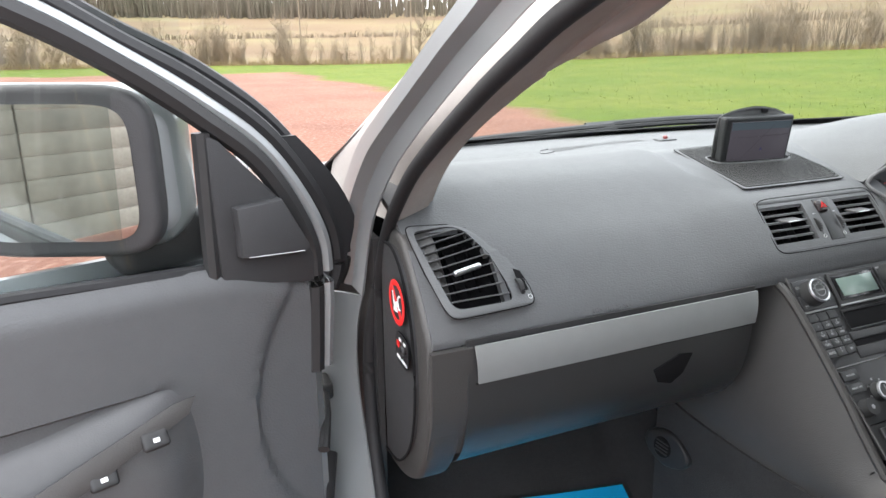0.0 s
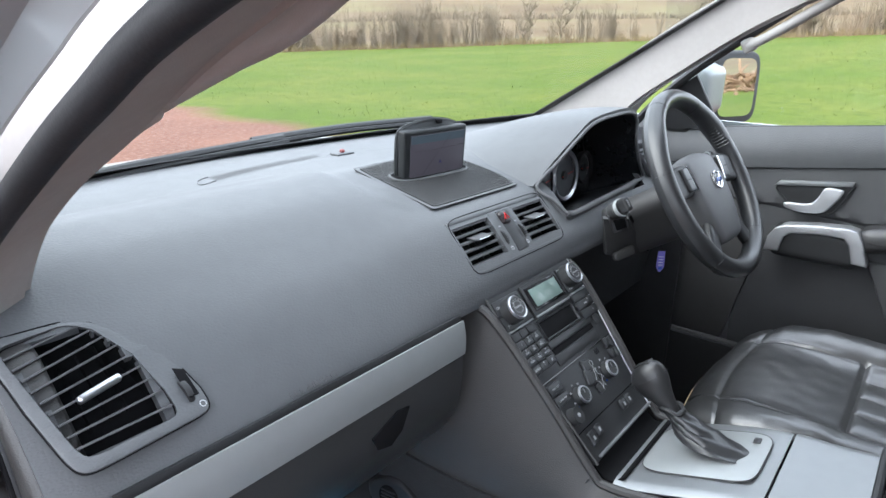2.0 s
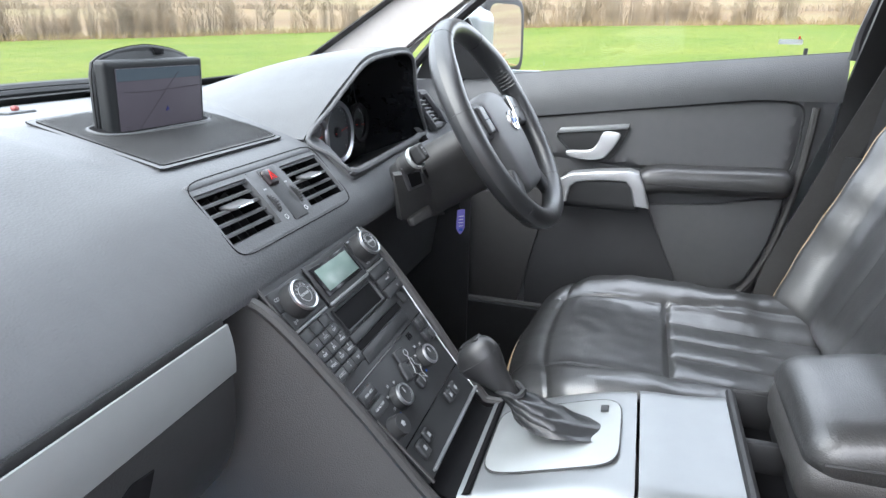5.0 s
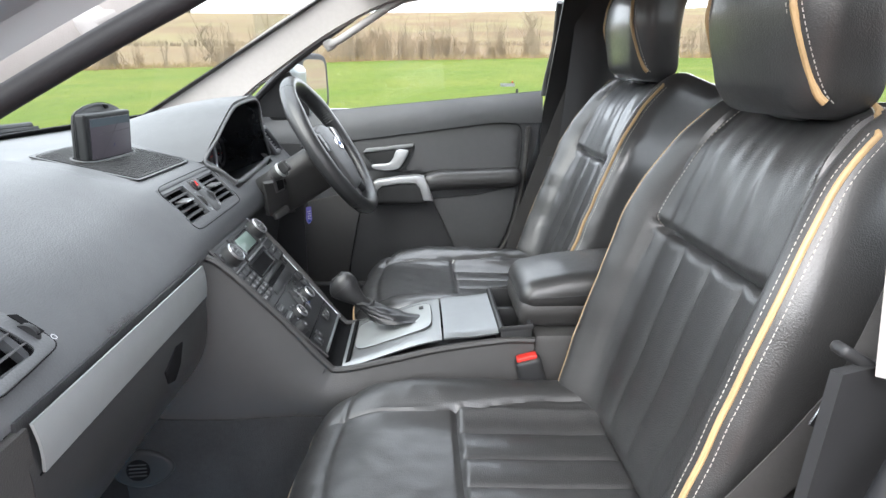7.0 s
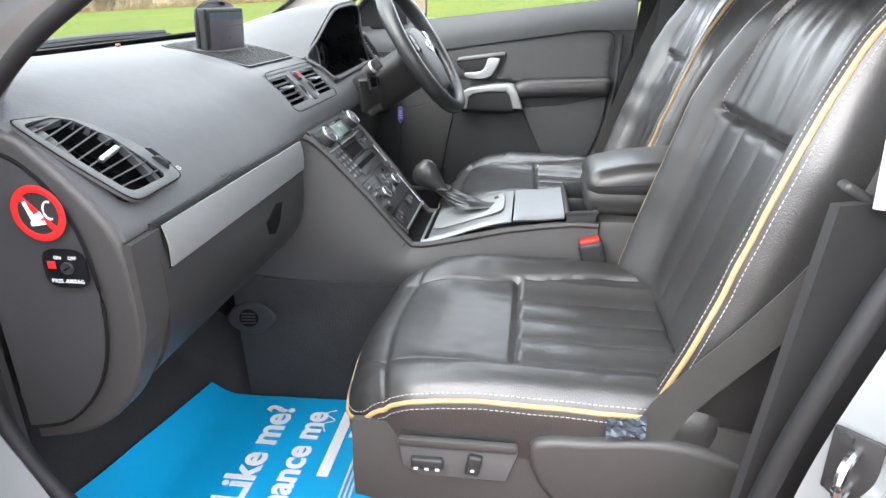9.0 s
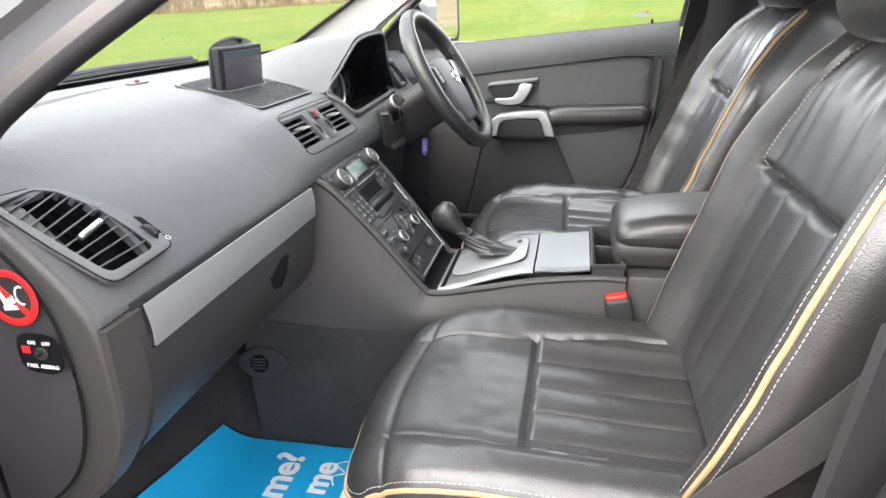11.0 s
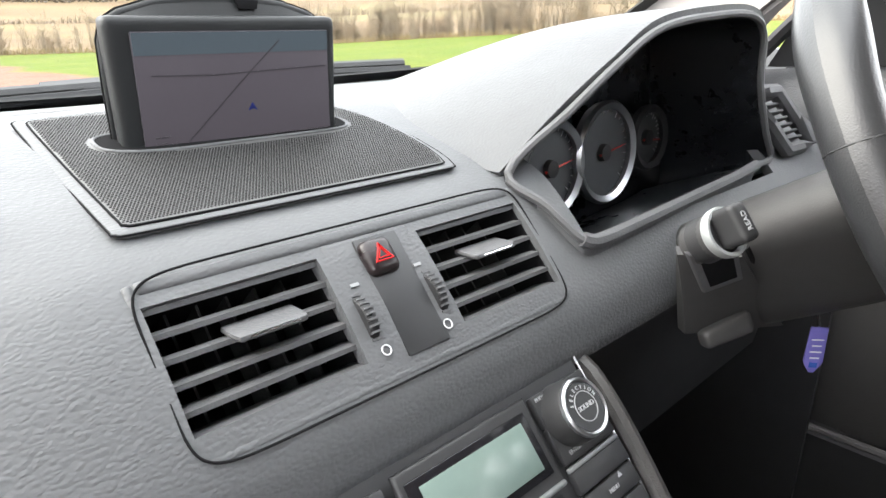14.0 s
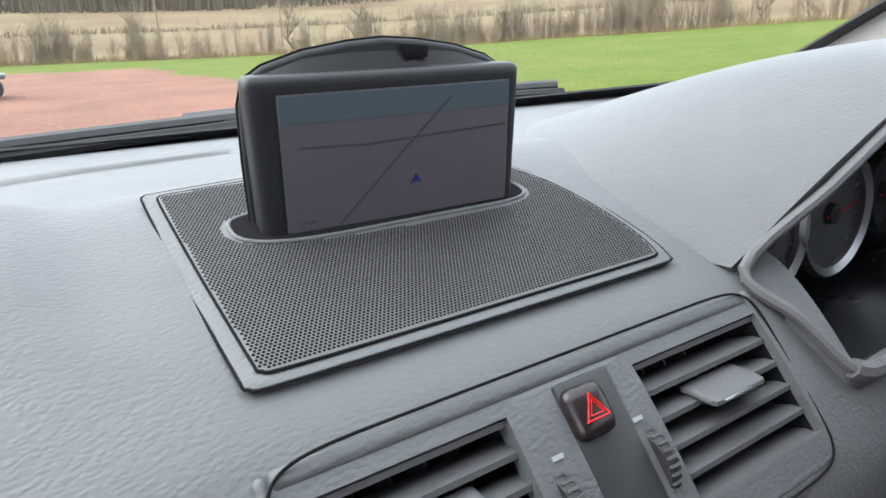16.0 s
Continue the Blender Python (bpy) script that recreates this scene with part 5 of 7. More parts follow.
# ---- centre console ----
def build_console():
    c = thing("centre_console", (0, .25, .45), "dark grey plastic centre console with a silver shifter plate", "console")
    # flanks: from under the dash, along the stack, down to the tunnel and back to the armrest
    for s in (-1, 1):
        top = smooth_line([(s * .142, .66, 1.10), (s * .140, .60, 1.092), (s * .128, .50, .985), (s * .118, .42, .885), (s * .116, .39, .868), (s * .116, .30, .885), (s * .117, .20, .908), (s * .118, .08, .925), (s * .118, .02, .925)], 60)
        bot = smooth_line([(s * .205, .78, .86), (s * .195, .74, .82), (s * .175, .60, .80), (s * .150, .48, .79), (s * .140, .40, .78), (s * .135, .30, .76), (s * .130, .20, .75), (s * .128, .08, .74), (s * .128, .02, .74)], 60)
        def flank(u, v):
            a, b = top[round(u * 59)], bot[round(u * 59)]
            p = a.lerp(b, v)
            p.x += s * .012 * math.sin(v * math.pi)
            return p
        part("flank", thick(grid(flank, 60, 14), .006), TRIM, c)
        part("flank_edge", tube(top, .007, 8), TRIM, c)
        part("lower_flank", thick(grid(lambda u, v: bot[round(u * 59)].lerp(V(s * .175, bot[round(u * 59)].y, .46), v), 60, 8), .006), CARPET, c, "carpeted lower side")
        if s < 0:
            part("shut_line", tube([V(s * .1235, .418, .872), V(s * .150, .47, .795)], .0016, 5), BLACK, c)
    o, U, D = V(0, .604, 1.10), V(1, 0, 0), V(0, -.67, -.742)
    N = V(0, -.742, .67)
    P = lambda u, v, n=0: o + U * u + D * v + N * n
    M = lambda u, v, n=0, r=0: T(*P(u, v, n)) @ frame_axes(N, U) @ pose(0, 0, 0, 0, 0, r)
    st = part("radio_panel", slab([P(-.130, -.03), P(.127, -.03), P(.122, .10), P(.105, .20), P(.097, .282), P(-.107, .282), P(-.115, .20), P(-.128, .10)], N * -.03, .002), SATIN, c, "black radio and climate panel")
    part("panel_edge", tube([P(-.131, -.02, .001), P(-.129, .10, .001), P(-.1155, .20, .001), P(-.1075, .283, .001)], .0022, 6), TRIM, st)
    part("panel_edge", tube([P(.128, -.02, .001), P(.123, .10, .001), P(.106, .20, .001), P(.0975, .283, .001)], .0008, 6), RING, st)
    part("panel_line", tube([P(-.126, .142, .001), P(.112, .142, .001)], .001, 4), GLOSSBLACK, st)
    part("panel_line", tube([P(-.112, .232, .001), P(.10, .232, .001)], .001, 4), GLOSSBLACK, st)
    # display
    part("display_frame", slab([P(-.050, -.006, .003), P(.060, -.006, .003), P(.059, .053, .003), P(-.053, .053, .003)], N * .005, .003, 3), BLACK, st)
    part("display_lip", rbox((.098, .041, .002), M(.0035, .0215, .0085), .001), GLOSSBLACK, st)
    part("display", rbox((.084, .031, .0015), M(.0038, .0215, .0100), .0005), LCD, st, "pale green-grey radio display")
    part("bright_bar", rbox((.110, .0040, .004), M(.003, .0505, .0075), .0015), PLATE, st, "thin silver bar")
    part("bright_bar", rbox((.073, .0035, .003), M(-.0935, .0495, .004), .001), PLATE, st, "thin silver bar")
    part("bright_bar", rbox((.056, .0035, .003), M(.0945, .0480, .004), .001), PLATE, st, "thin silver bar")
    # pocket and disc slot: uncut, flat near-black pieces paint the shade inside them
    part("pocket", rbox((.104, .030, .004), M(.002, .0745, .0), .001), VOID, st)
    part("pocket_rim", tube([P(-.052, .0585, .002), P(.054, .0585, .002), P(.057, .066, .003), P(.056, .090, .003), P(.050, .0915, .003), P(-.052, .0905, .002)], .0024, 6, True), SATIN, st)
    part("slot_lip", rbox((.140, .013, .005), M(.012, .1005, .0015), .002), SATIN, st)
    part("disc_slot", rbox((.134, .010, .003), M(.013, .1120, .0005), .001), VOID, st)
    part("slot_ramp", rbox((.138, .018, .004), M(.010, .1270, .0005) @ pose(0, 0, 0, 4), .0015), SATIN, st)
    part("eject_button", rbox((.016, .018, .004), M(.101, .107, .001), .001), BLACK, st)
    # two large knobs
    for u, v, word, low in ((-.101, .0215, "VOLUME", "POWER"), (.089, .0175, "SELECTION", "SOUND")):
        k = part("knob", lathe([(.001, 0), (.0220, 0), (.0205, .017), (.0198, .019), (.001, .019)], M(u, v, .003), 40), BLACK, st, "black knob with a silver ring")
        part("knob_ring", lathe([(.0165, .0185), (.0201, .0170), (.0194, .0215), (.0180, .0228), (.0165, .0218)], M(u, v, .003), 40), RING, k, "silver ring")
        part("knob_cap", lathe([(.001, .019), (.0166, .019), (.0160, .0216), (.001, .0222)], M(u, v, .003), 36), SATIN, k)
        part("knob_line", tube([M(u, v, .0254) @ V(.0098 * math.cos(a), .0098 * math.sin(a), 0) for a in (i * .2618 for i in range(24))], .0004, 4, True), KEYPRINT, k)
        bm = None
        for i, ch in enumerate(word):
            a = radians(160 - i * 140 / (len(word) - 1))
            bm = join(bm, text_mesh(ch, .0036, M(u, v, .0254) @ T(.0124 * math.cos(a), .0124 * math.sin(a), 0) @ pose(0, 0, 0, 0, 0, math.degrees(a) - 90)))
        part("knob_lettering", bm, KEYPRINT, k)
        part("knob_lettering", text_mesh(low, .0046, M(u, v, .0254)), KEYPRINT, k)
    # radio keys
    def key(u, v, w, h, text="", size=.006, name="key"):
        k = part(name, rbox((w, h, .006), M(u, v, .0030), .0014), SATIN, st)
        if text:
            part("key_lettering", text_mesh(text, size, M(u, v, .0063)), KEYPRINT, k)
        return k
    # surface-wide plates beside the knobs, split by thin gaps
    key(-.0930, .0095, .0735, .0260)
    key(-.0930, .0355, .0735, .0235)
    part("key_lettering", text_mesh("CD", .0062, M(-.1225, .008, .0063)), KEYPRINT, st)
    part("key_lettering", text_mesh("|<<", .0055, M(-.1200, .040, .0063)), KEYPRINT, st)
    part("key_lettering", text_mesh(">>|", .0055, M(-.0700, .034, .0063)), KEYPRINT, st)
    key(.0945, .0075, .0560, .0215)
    key(.0945, .0320, .0560, .0250)
    part("key_lettering", text_mesh("PHONE", .0036, M(.0750, .000, .0063)), KEYPRINT, st)
    part("key_mark", tube([P(.0735 + .0022 * math.cos(a), .0105 + .0022 * math.sin(a), .0063) for a in (i * .628 for i in range(10))], .0004, 4, True), KEYPRINT, st)
    part("key_lettering", text_mesh("ENTER", .0040, M(.0800, .039, .0063)), KEYPRINT, st)
    for r, row in enumerate((("", "", ""), ("1", "2 ABC", "3 DEF"), ("4 GHI", "5 JKL", "6 MNO"), ("7 PQRS", "8 TUV", "9 WXYZ"), ("AUTO", "0 +", "TP"))):
        for q, word in enumerate(row):
            bits = word.split()
            u, v = -.1195 + q * .0215 + .0006 * r, .0600 + r * .0146
            k = part("key", rbox((.0207, .0138, .006), M(u, v, .0030), .0016), SATIN, st)
            if bits:
                part("key_lettering", text_mesh("\n".join(bits), .0046 if len(bits) > 1 else .0052, M(u, v - (.002 if len(bits) > 1 else 0), .0063)), KEYPRINT, k)
    for r, word in enumerate(("", "MENU", "")):
        key(.0945 - .0006 * r, .0570 + r * .0162, .055 - .001 * r, .0150, word, .0038)
    for v, up in ((.0680, 1), (.0895, -1)):
        part("arrow_mark", slab([P(.102, v + .0016 * up, .0062), P(.1065, v + .0016 * up, .0062), P(.1042, v - .0022 * up, .0062)], N * .0003, 0), KEYPRINT, st)
    part("lower_bar", rbox((.196, .0040, .006), M(.004, .2765, .002), .0015), PLATE, st, "silver strip along the panel's lower edge")
    # climate controls
    for u, v in ((-.058, .190), (.045, .187)):
        k = part("climate_knob", lathe([(.001, 0), (.0155, 0), (.0145, .010), (.0135, .012), (.001, .012)], M(u, v, .001), 32), BLACK, st, "small black knob with a silver ring")
        part("knob_ring", lathe([(.0115, .0118), (.0145, .0105), (.0138, .0135), (.0115, .0135)], M(u, v, .001), 32), RING, k, "silver ring")
        part("pointer", rbox((.0012, .007, .0006), M(u, v, .0142) @ T(.001, .005, 0), 0), KEYPRINT, k)
        for i, w in enumerate(("18", "20", "22", "24", "26")):
            a = radians(190 - i * 45)
            part("scale_figure", text_mesh(w, .0046, M(u, v, .0022) @ T(.0205 * math.cos(a), .0205 * math.sin(a), 0)), KEYPRINT, st)
        part("blue_mark", rbox((.003, .003, .0008), M(u - .0165, v + .013, .0015), 0), BLUE_BADGE, st)
    key(-.103, .1560, .034, .016, "MAN  AUT", .0040, "rounded_button")
    key(-.102, .1760, .036, .015, "ON AC OFF", .0042, "rounded_button")
    k = part("fan_knob", lathe([(.001, 0), (.014, 0), (.0125, .014), (.001, .014)], M(-.100, .207, .001), 28), BLACK, st)
    part("fan_symbol", lathe([(.001, .0), (.004, .0), (.001, .0005)], M(-.100, .207, .0152), 5), KEYPRINT, k)
    for u, v, w, h, r in ((.002, .160, .026, .020, -8), (.000, .182, .020, .018, -5), (.003, .202, .020, .016, 5), (-.012, .178, .016, .026, -20), (.017, .182, .012, .020, 10)):
        part("airflow_button", block((w, h, .006), .0028, .002, None, M(u, v, .002, r)), SATIN, st)
    fig = [P(x, y, .0058) for x, y in ((.008, .166), (.012, .172), (.010, .180), (.018, .186), (.012, .194), (.014, .204), (.008, .198), (.004, .206), (.004, .194), (-.002, .188), (.004, .180))]
    part("airflow_symbol", tube(fig, .0006, 4, True), KEYPRINT, st)
    part("airflow_symbol", tube([P(.010 + .0045 * math.cos(a), .161 + .0045 * math.sin(a), .0058) for a in (i * .628 for i in range(10))], .0006, 4, True), KEYPRINT, st)
    for u, v in ((.084, .150), (.098, .152), (.082, .170), (.096, .173)):
        key(u, v, .0125, .0165)
        part("button_symbol", rbox((.005, .004, .0004), M(u, v, .005), 0), KEYPRINT, st)
    for i in range(3):
        part("grille_slot", rbox((.0022, .009, .001), M(.045 + i * .0045, .152, .0008), 0), GLOSSBLACK, st)
    for u, v, w, h in ((.030, .246, .017, .018), (.050, .246, .017, .018), (-.086, .250, .018, .022), (-.064, .246, .015, .017)):
        k = part("seat_heat_button", block((w, h, .007), .003, .002, None, M(u, v, .003)), SATIN, st)
        part("button_symbol", rbox((.005, .006, .0004), M(u, v, .0067), 0), KEYPRINT, k)
    # tray below the stack
    part("tray", thick(grid(lambda u, v: V(lerp(-.10, .10, u), lerp(.430, .375, v), .895 - .022 * math.sin(v * 3.14) - .012 * v), 6, 8), .004), VOID, c)
    # shifter plate
    def zz(y):
        return .868 + .062 * ease(.42, .16, y) + .012 * ease(.16, .04, y)
    def plate(u, v):
        x, y = lerp(-.110, .112, u), lerp(.388, .196, v)
        e = max(0, abs(2 * u - 1) - .86) / .14
        return V(x, y, zz(y) + .004 - .006 * e ** 2 + .003 * math.sin(v * 3.14))
    part("shifter_plate", thick(grid(plate, 30, 26), .004), PLATE, c, "brushed silver shifter plate")
    part("shutter", thick(grid(lambda u, v: V(lerp(-.110, .112, u), lerp(.192, .088, v), zz(lerp(.192, .088, v)) + .005 - .005 * (max(0, abs(2 * u - 1) - .86) / .14) ** 2), 24, 12), .004), PLATE, c, "silver roller cover")
    ins = [V(.005 + .072 * math.copysign(abs(math.cos(a)) ** .35, math.cos(a)), .292 + .078 * math.copysign(abs(math.sin(a)) ** .35, math.sin(a)), 0) for a in (k * .0982 for k in range(64))]
    part("gate_panel", slab([V(p.x, p.y, zz(p.y) + .0075) for p in ins], (0, 0, .0022), .0008), SILVER, c, "satin silver gate panel")
    part("gate_line", tube([V(p.x, p.y, zz(p.y) + .0092) for p in ins], .0009, 5, True), TRIM, c)
    part("selector_strip", rbox((.014, .085, .002), T(.048, .29, zz(.29) + .0105) @ pose(0, 0, 0, -13), .0006), GLOSSBLACK, c)
    part("winter_button", rbox((.014, .010, .003), T(.052, .235, zz(.235) + .0105) @ pose(0, 0, 0, -11), .001), SATIN, c)
    # cup holder behind it
    part("cup_holder_rim", tube([V(-.112, .082, .945), V(.114, .082, .945), V(.114, .026, .950), V(-.112, .026, .950)], .006, 8, True), BLACK, c, "black cup holder rim")
    part("cup_holder", rbox((.215, .05, .004), T(.001, .054, .90), 0), VOID, c)
    for a in (.08, .028):
        part("cup_holder_wall", rbox((.215, .003, .05), T(.001, a, .922), 0), BLACK, c)
    for a in (-.111, .113):
        part("cup_holder_wall", rbox((.004, .060, .055), T(a, .054, .922), .0015), BLACK, c)
    part("cup_holder_bar", rbox((.012, .05, .04), T(.02, .054, .92), .003), BLACK, c)
    part("body", rbox((.225, .37, .12), T(0, .22, .80), .01), TRIM, c)
    part("rear_body", rbox((.235, .46, .42), T(0, -.21, .725), .012), TRIM, c)
    return c


def smooth_prof(prof, v):
    a = smooth_line([q[:3] for q in prof], 41)[round(v * 40)]
    b = smooth_line([(q[3], 0, 0) for q in prof], 41)[round(v * 40)]
    return (a.x, a.y, a.z, b.x)


def build_shifter():
    t = thing("gear_lever", (.01, .30, .92), "black gear lever with a leather gaiter in the console", "gear lever")
    A = T(.010, .334, .930) @ frame_axes((.06, .66, .75), (1, 0, 0)) @ Matrix.Diagonal((.92, .92, .86, 1))
    prof = [(.000, .011, .012, 0), (.022, .0115, .0125, .0), (.045, .0135, .015, .001), (.066, .0185, .022, .004), (.086, .0235, .031, .006), (.103, .0240, .034, .006), (.117, .020, .029, .004), (.126, .012, .019, .002), (.129, .003, .005, 0)]
    part("knob", grid(lambda u, v: A @ V(*(lambda q: (q[1] * math.cos(u * 6.2832), q[2] * math.sin(u * 6.2832) + q[3], q[0]))(smooth_prof(prof, v))), 33, 40), GEARLEATHER, t)
    part("knob_cap", block((.020, .032, .005), .0024, .002, None, A @ T(0, .002, .1272)), GEARLEATHER, t, "black leather cap")
    part("knob_seam", tube([A @ V(.0262 * math.cos(a), .006 + .0355 * math.sin(a), .100) for a in (k * .196 for k in range(32))], .0006, 4, True), BLACK, t)
    rng = random.Random(3)
    rings = []
    for i in range(16):
        s = i / 15
        y, z = lerp(.283, .350, s ** .8), lerp(.922, .958, s)
        w, l = lerp(.034, .015, s ** .7), lerp(.062, .016, s ** .55)
        ring = []
        for k in range(40):
            a = k / 40 * 6.2832
            f = 1 + (.07 * math.sin(a * 5 + i * .8) + .03 * math.sin(a * 9 - i * 1.1)) * math.sin(s * 3.14) ** .7
            ring.append(V(.008 + w * f * math.cos(a), y + l * f * math.sin(a), z + .002 * math.sin(a * 4 + i)))
        rings.append(ring)
    part("gaiter", grid(lambda u, v: rings[round(v * 15)][round(u * 40) % 40], 41, 16), WHEEL_LEATHER, t, "creased black leather gaiter")
    part("collar", tube(rings[-1], .004, 6, True), BLACK, t)


def build_armrest():
    t = thing("armrest", (0, -.1, .95), "black leather padded console armrest with stitched seam", "armrest")
    def soft(x, y, z):
        return (x, y, z + (.018 * ease(.20, -.1, y) + .006 * (1 - (x / .1) ** 2) if z > 0 else 0) - (.012 * ease(.1, .2, y) if z > 0 else 0))
    part("pad", block((.200, .40, .066), .030, .007, soft, T(.004, -.155, 1.003)), LEATHER, t)
    part("body", block((.196, .395, .06), .022, .008, lambda x, y, z: (x * (1 - .05 * (z < 0)), y, z), T(.004, -.152, .965)), TRIM, t)
    for s in (-1, 1):
        part("seam", tube([V(.004 + s * .101, .03, 1.000), V(.004 + s * .102, -.10, 1.008), V(.004 + s * .102, -.34, 1.012)], .0014, 5), BLACK, t)


build_console()
build_shifter()
build_armrest()


# ---- seats ----
def build_seat(cx, y0, out, label, worn, recline=17.5):
    """A seat about x = cx, its whole body moved by y0; out is the side of its own door."""
    L = LEATHER_WORN if worn else LEATHER
    t = thing("front_seat", (cx, y0 + .15, .45), label, "car seat", "front seats")
    rng = random.Random(7 if worn else 8)
    cz = .775
    def cushion(x, y, z):
        ax = abs(x)
        yy = y + .165
        up = z > 0
        if up:
            lift = .030 * ease(.13, .20, ax) - .012 * ease(.17, .10, ax)
            z += lift * ease(-.02, .02, z) * lerp(1, .45, ease(.20, .40, yy))
            z += .012 * ease(-.1, .30, yy)
            groove = math.exp(-((ax - (.150 + .02 * ease(.25, .0, yy))) / .0042) ** 2) * ease(.43, .36, yy)
            z -= .0040 * groove
            z -= .026 * ease(.29, .455, yy) ** 1.6
            if ax < .155:
                z -= .006 * math.exp(-((yy - .178) / .0042) ** 2)
                if yy < .178:
                    ph = (ax / .072 + .5) % 1.0
                    z += .0075 * (math.sin(ph * math.pi) ** .5) * ease(.178, .165, yy) - .004
                else:
                    z += .004 * math.sin(min(1, (yy - .178) / .2) * math.pi)
            z -= .0035 * math.exp(-((yy - .385 + .25 * ax * ax) / .006) ** 2)
            w = .0035 if worn else .0012
            z += w * noise.noise(V(x * 9 + 5 * worn, yy * 26, 2)) * ease(.10, .17, ax) * (1 if x * out < 0 or worn else .4)
            z += .0012 * noise.noise(V(x * 30, yy * 30, 4))
        front = ease(.30, .44, yy)
        return (x * (1 - .06 * front) + out * .0, y - .035 * front * (x / .25) ** 2, z - .012 * front * (x / .25) ** 4)
    part("cushion", block((.51, .56, .115), .044, .0042, cushion, T(cx, y0 + .165, cz)), L, t)
    # piping and stitches round the cushion's edge
    def rimline(tilt, lift=0.0):
        pts = []
        hx, hy, r = .255, .28, .044
        cr = .05
        plan = [(-out * hx, -.19), (-out * hx, hy - cr)] + [(-out * (hx - cr + cr * math.cos(a)), hy - cr + cr * math.sin(a)) for a in (k * .157 for k in range(1, 10))] + [(-out * (hx - cr), hy), (out * (hx - cr), hy)] + \
               [(out * (hx - cr + cr * math.sin(a)), hy - cr + cr * math.cos(a)) for a in (k * .157 for k in range(1, 10))] + [(out * hx, hy - cr), (out * hx, -.19)]
        dense = []
        for a, b in zip(plan, plan[1:]):
            n = max(1, round(math.hypot(b[0] - a[0], b[1] - a[1]) / .012))
            dense += [(lerp(a[0], b[0], i / n), lerp(a[1], b[1], i / n)) for i in range(n)]
        for x, y in dense:
            cx0, cy0 = max(-hx + r, min(hx - r, x)), max(-hy + r, min(hy - r, y))
            d = V(x - cx0, y - cy0, 0)
            d = d.normalized() if d.length > 1e-6 else V(0, 1, 0)
            e = tilt - .42 * max(0, d.y) - .25 * max(0, -d.x * out)
            q = V(cx0, cy0, .0575 - r) + (d * math.cos(e) + V(0, 0, math.sin(e))) * (r + lift)
            pts.append(V(*cushion(*q)) + V(cx, y0 + .165, cz))
        return pts
    part("piping", tube(rimline(.42, .0002), .0037, 8), PIPING, t, "cream piping")
    for a in (.66, .18):
        part("stitching", dashes(rimline(a, .0004), .0045, .0028, .00065), THREAD, t)
    # backrest
    base = V(cx, y0 - .100, .80)
    A = T(*base) @ pose(0, 0, 0, recline)          # x across, y forward, z up the back
    def back(x, y, z):
        h = z + .31
        wide = lerp(1.0, .80, ease(.36, .62, h)) * lerp(.93, 1, ease(.0, .15, h))
        ax = abs(x)
        if y > 0:
            b = .062 * ease(.150, .228, ax) * lerp(1, .50, ease(.35, .60, h)) - .010
            y += b
            if ax < .182:
                bottom = .374 - .004 * (1 - (x / .18) ** 2)
                y -= .009 * math.exp(-((h - bottom) / .0048) ** 2)
                if h < bottom:
                    ph = (x / .090 + .04 * math.sin(h * 9)) % 1.0
                    y += (.010 * (math.sin(ph * math.pi) ** .4) - .004) * ease(bottom, bottom - .02, h) * ease(.02, .10, h)
                else:
                    y += .011 * ease(0, .016, h - bottom) * ease(.28, .18, h - bottom)
                    y += .0045 * noise.noise(V(x * 26, h * 6, 1))
            y -= .006 * math.exp(-((ax - (.184 - .012 * ease(.4, .6, h))) / .005) ** 2) * ease(.64, .56, h) * ease(.05, .2, h)
            y += (.004 if worn else .002) * noise.noise(V(x * 10, h * 16, 9)) * ease(.1, .2, ax)
        y -= .035 * ease(.46, .62, h) ** 2
        return (x * wide, y, z)
    part("backrest", block((.52, .135, .62), .045, .005, back, A @ T(0, -.02, .31)), L, t)
    def backline(s, tilt, lift=0.0):
        pts = []
        hx, hy, r = .26, .0675, .045
        for i in range(70):
            z = lerp(-.29, .262, i / 69)
            q = V(s * (hx - r + (r + lift) * math.cos(tilt)), hy - r + (r + lift) * math.sin(tilt), z)
            pts.append(A @ T(0, -.02, .31) @ V(*back(*q)))
        for k in range(1, 8):
            a = k * .19
            q = V(s * (hx - r - .02 * k + (r + lift) * math.cos(tilt)), hy - r + (r + lift) * math.sin(tilt) * math.cos(a * .6), .31 - r + (r + lift) * math.sin(a))
            pts.append(A @ T(0, -.02, .31) @ V(*back(*q)))
        return pts
    for s in (out, -out):
        part("piping", tube(backline(s, .95, .0000), .0038, 8), PIPING, t, "cream piping")
        for q in (.72, 1.18):
            part("stitching", dashes(backline(s, q, .0004), .0045, .0028, .00065), THREAD, t)
    # patch stitching of the upper panel
    for s in (1, -1):
        seam = [A @ T(0, -.02, .31) @ (V(*back(s * (.176 - .012 * ease(.4, .6, h)), .0675, h - .31)) + V(0, .001, 0)) for h in (lerp(.375, .59, i / 40) for i in range(41))]
        part("stitching", dashes(seam, .004, .003, .0008), GREYTHREAD if s == out else THREAD, t)
    # head restraint
    H = A @ T(0, .070, .694) @ pose(0, 0, 0, -15)
    def head(x, y, z):
        k = ease(.02, -.11, z)
        return (x * (1 - .16 * k) , y + .02 * (1 - (x / .15) ** 2) - .02 * k - .016 * ease(.04, .12, z), z)
    hr = part("head_restraint", block((.285, .115, .235), .045, .008, head, H), L, t)
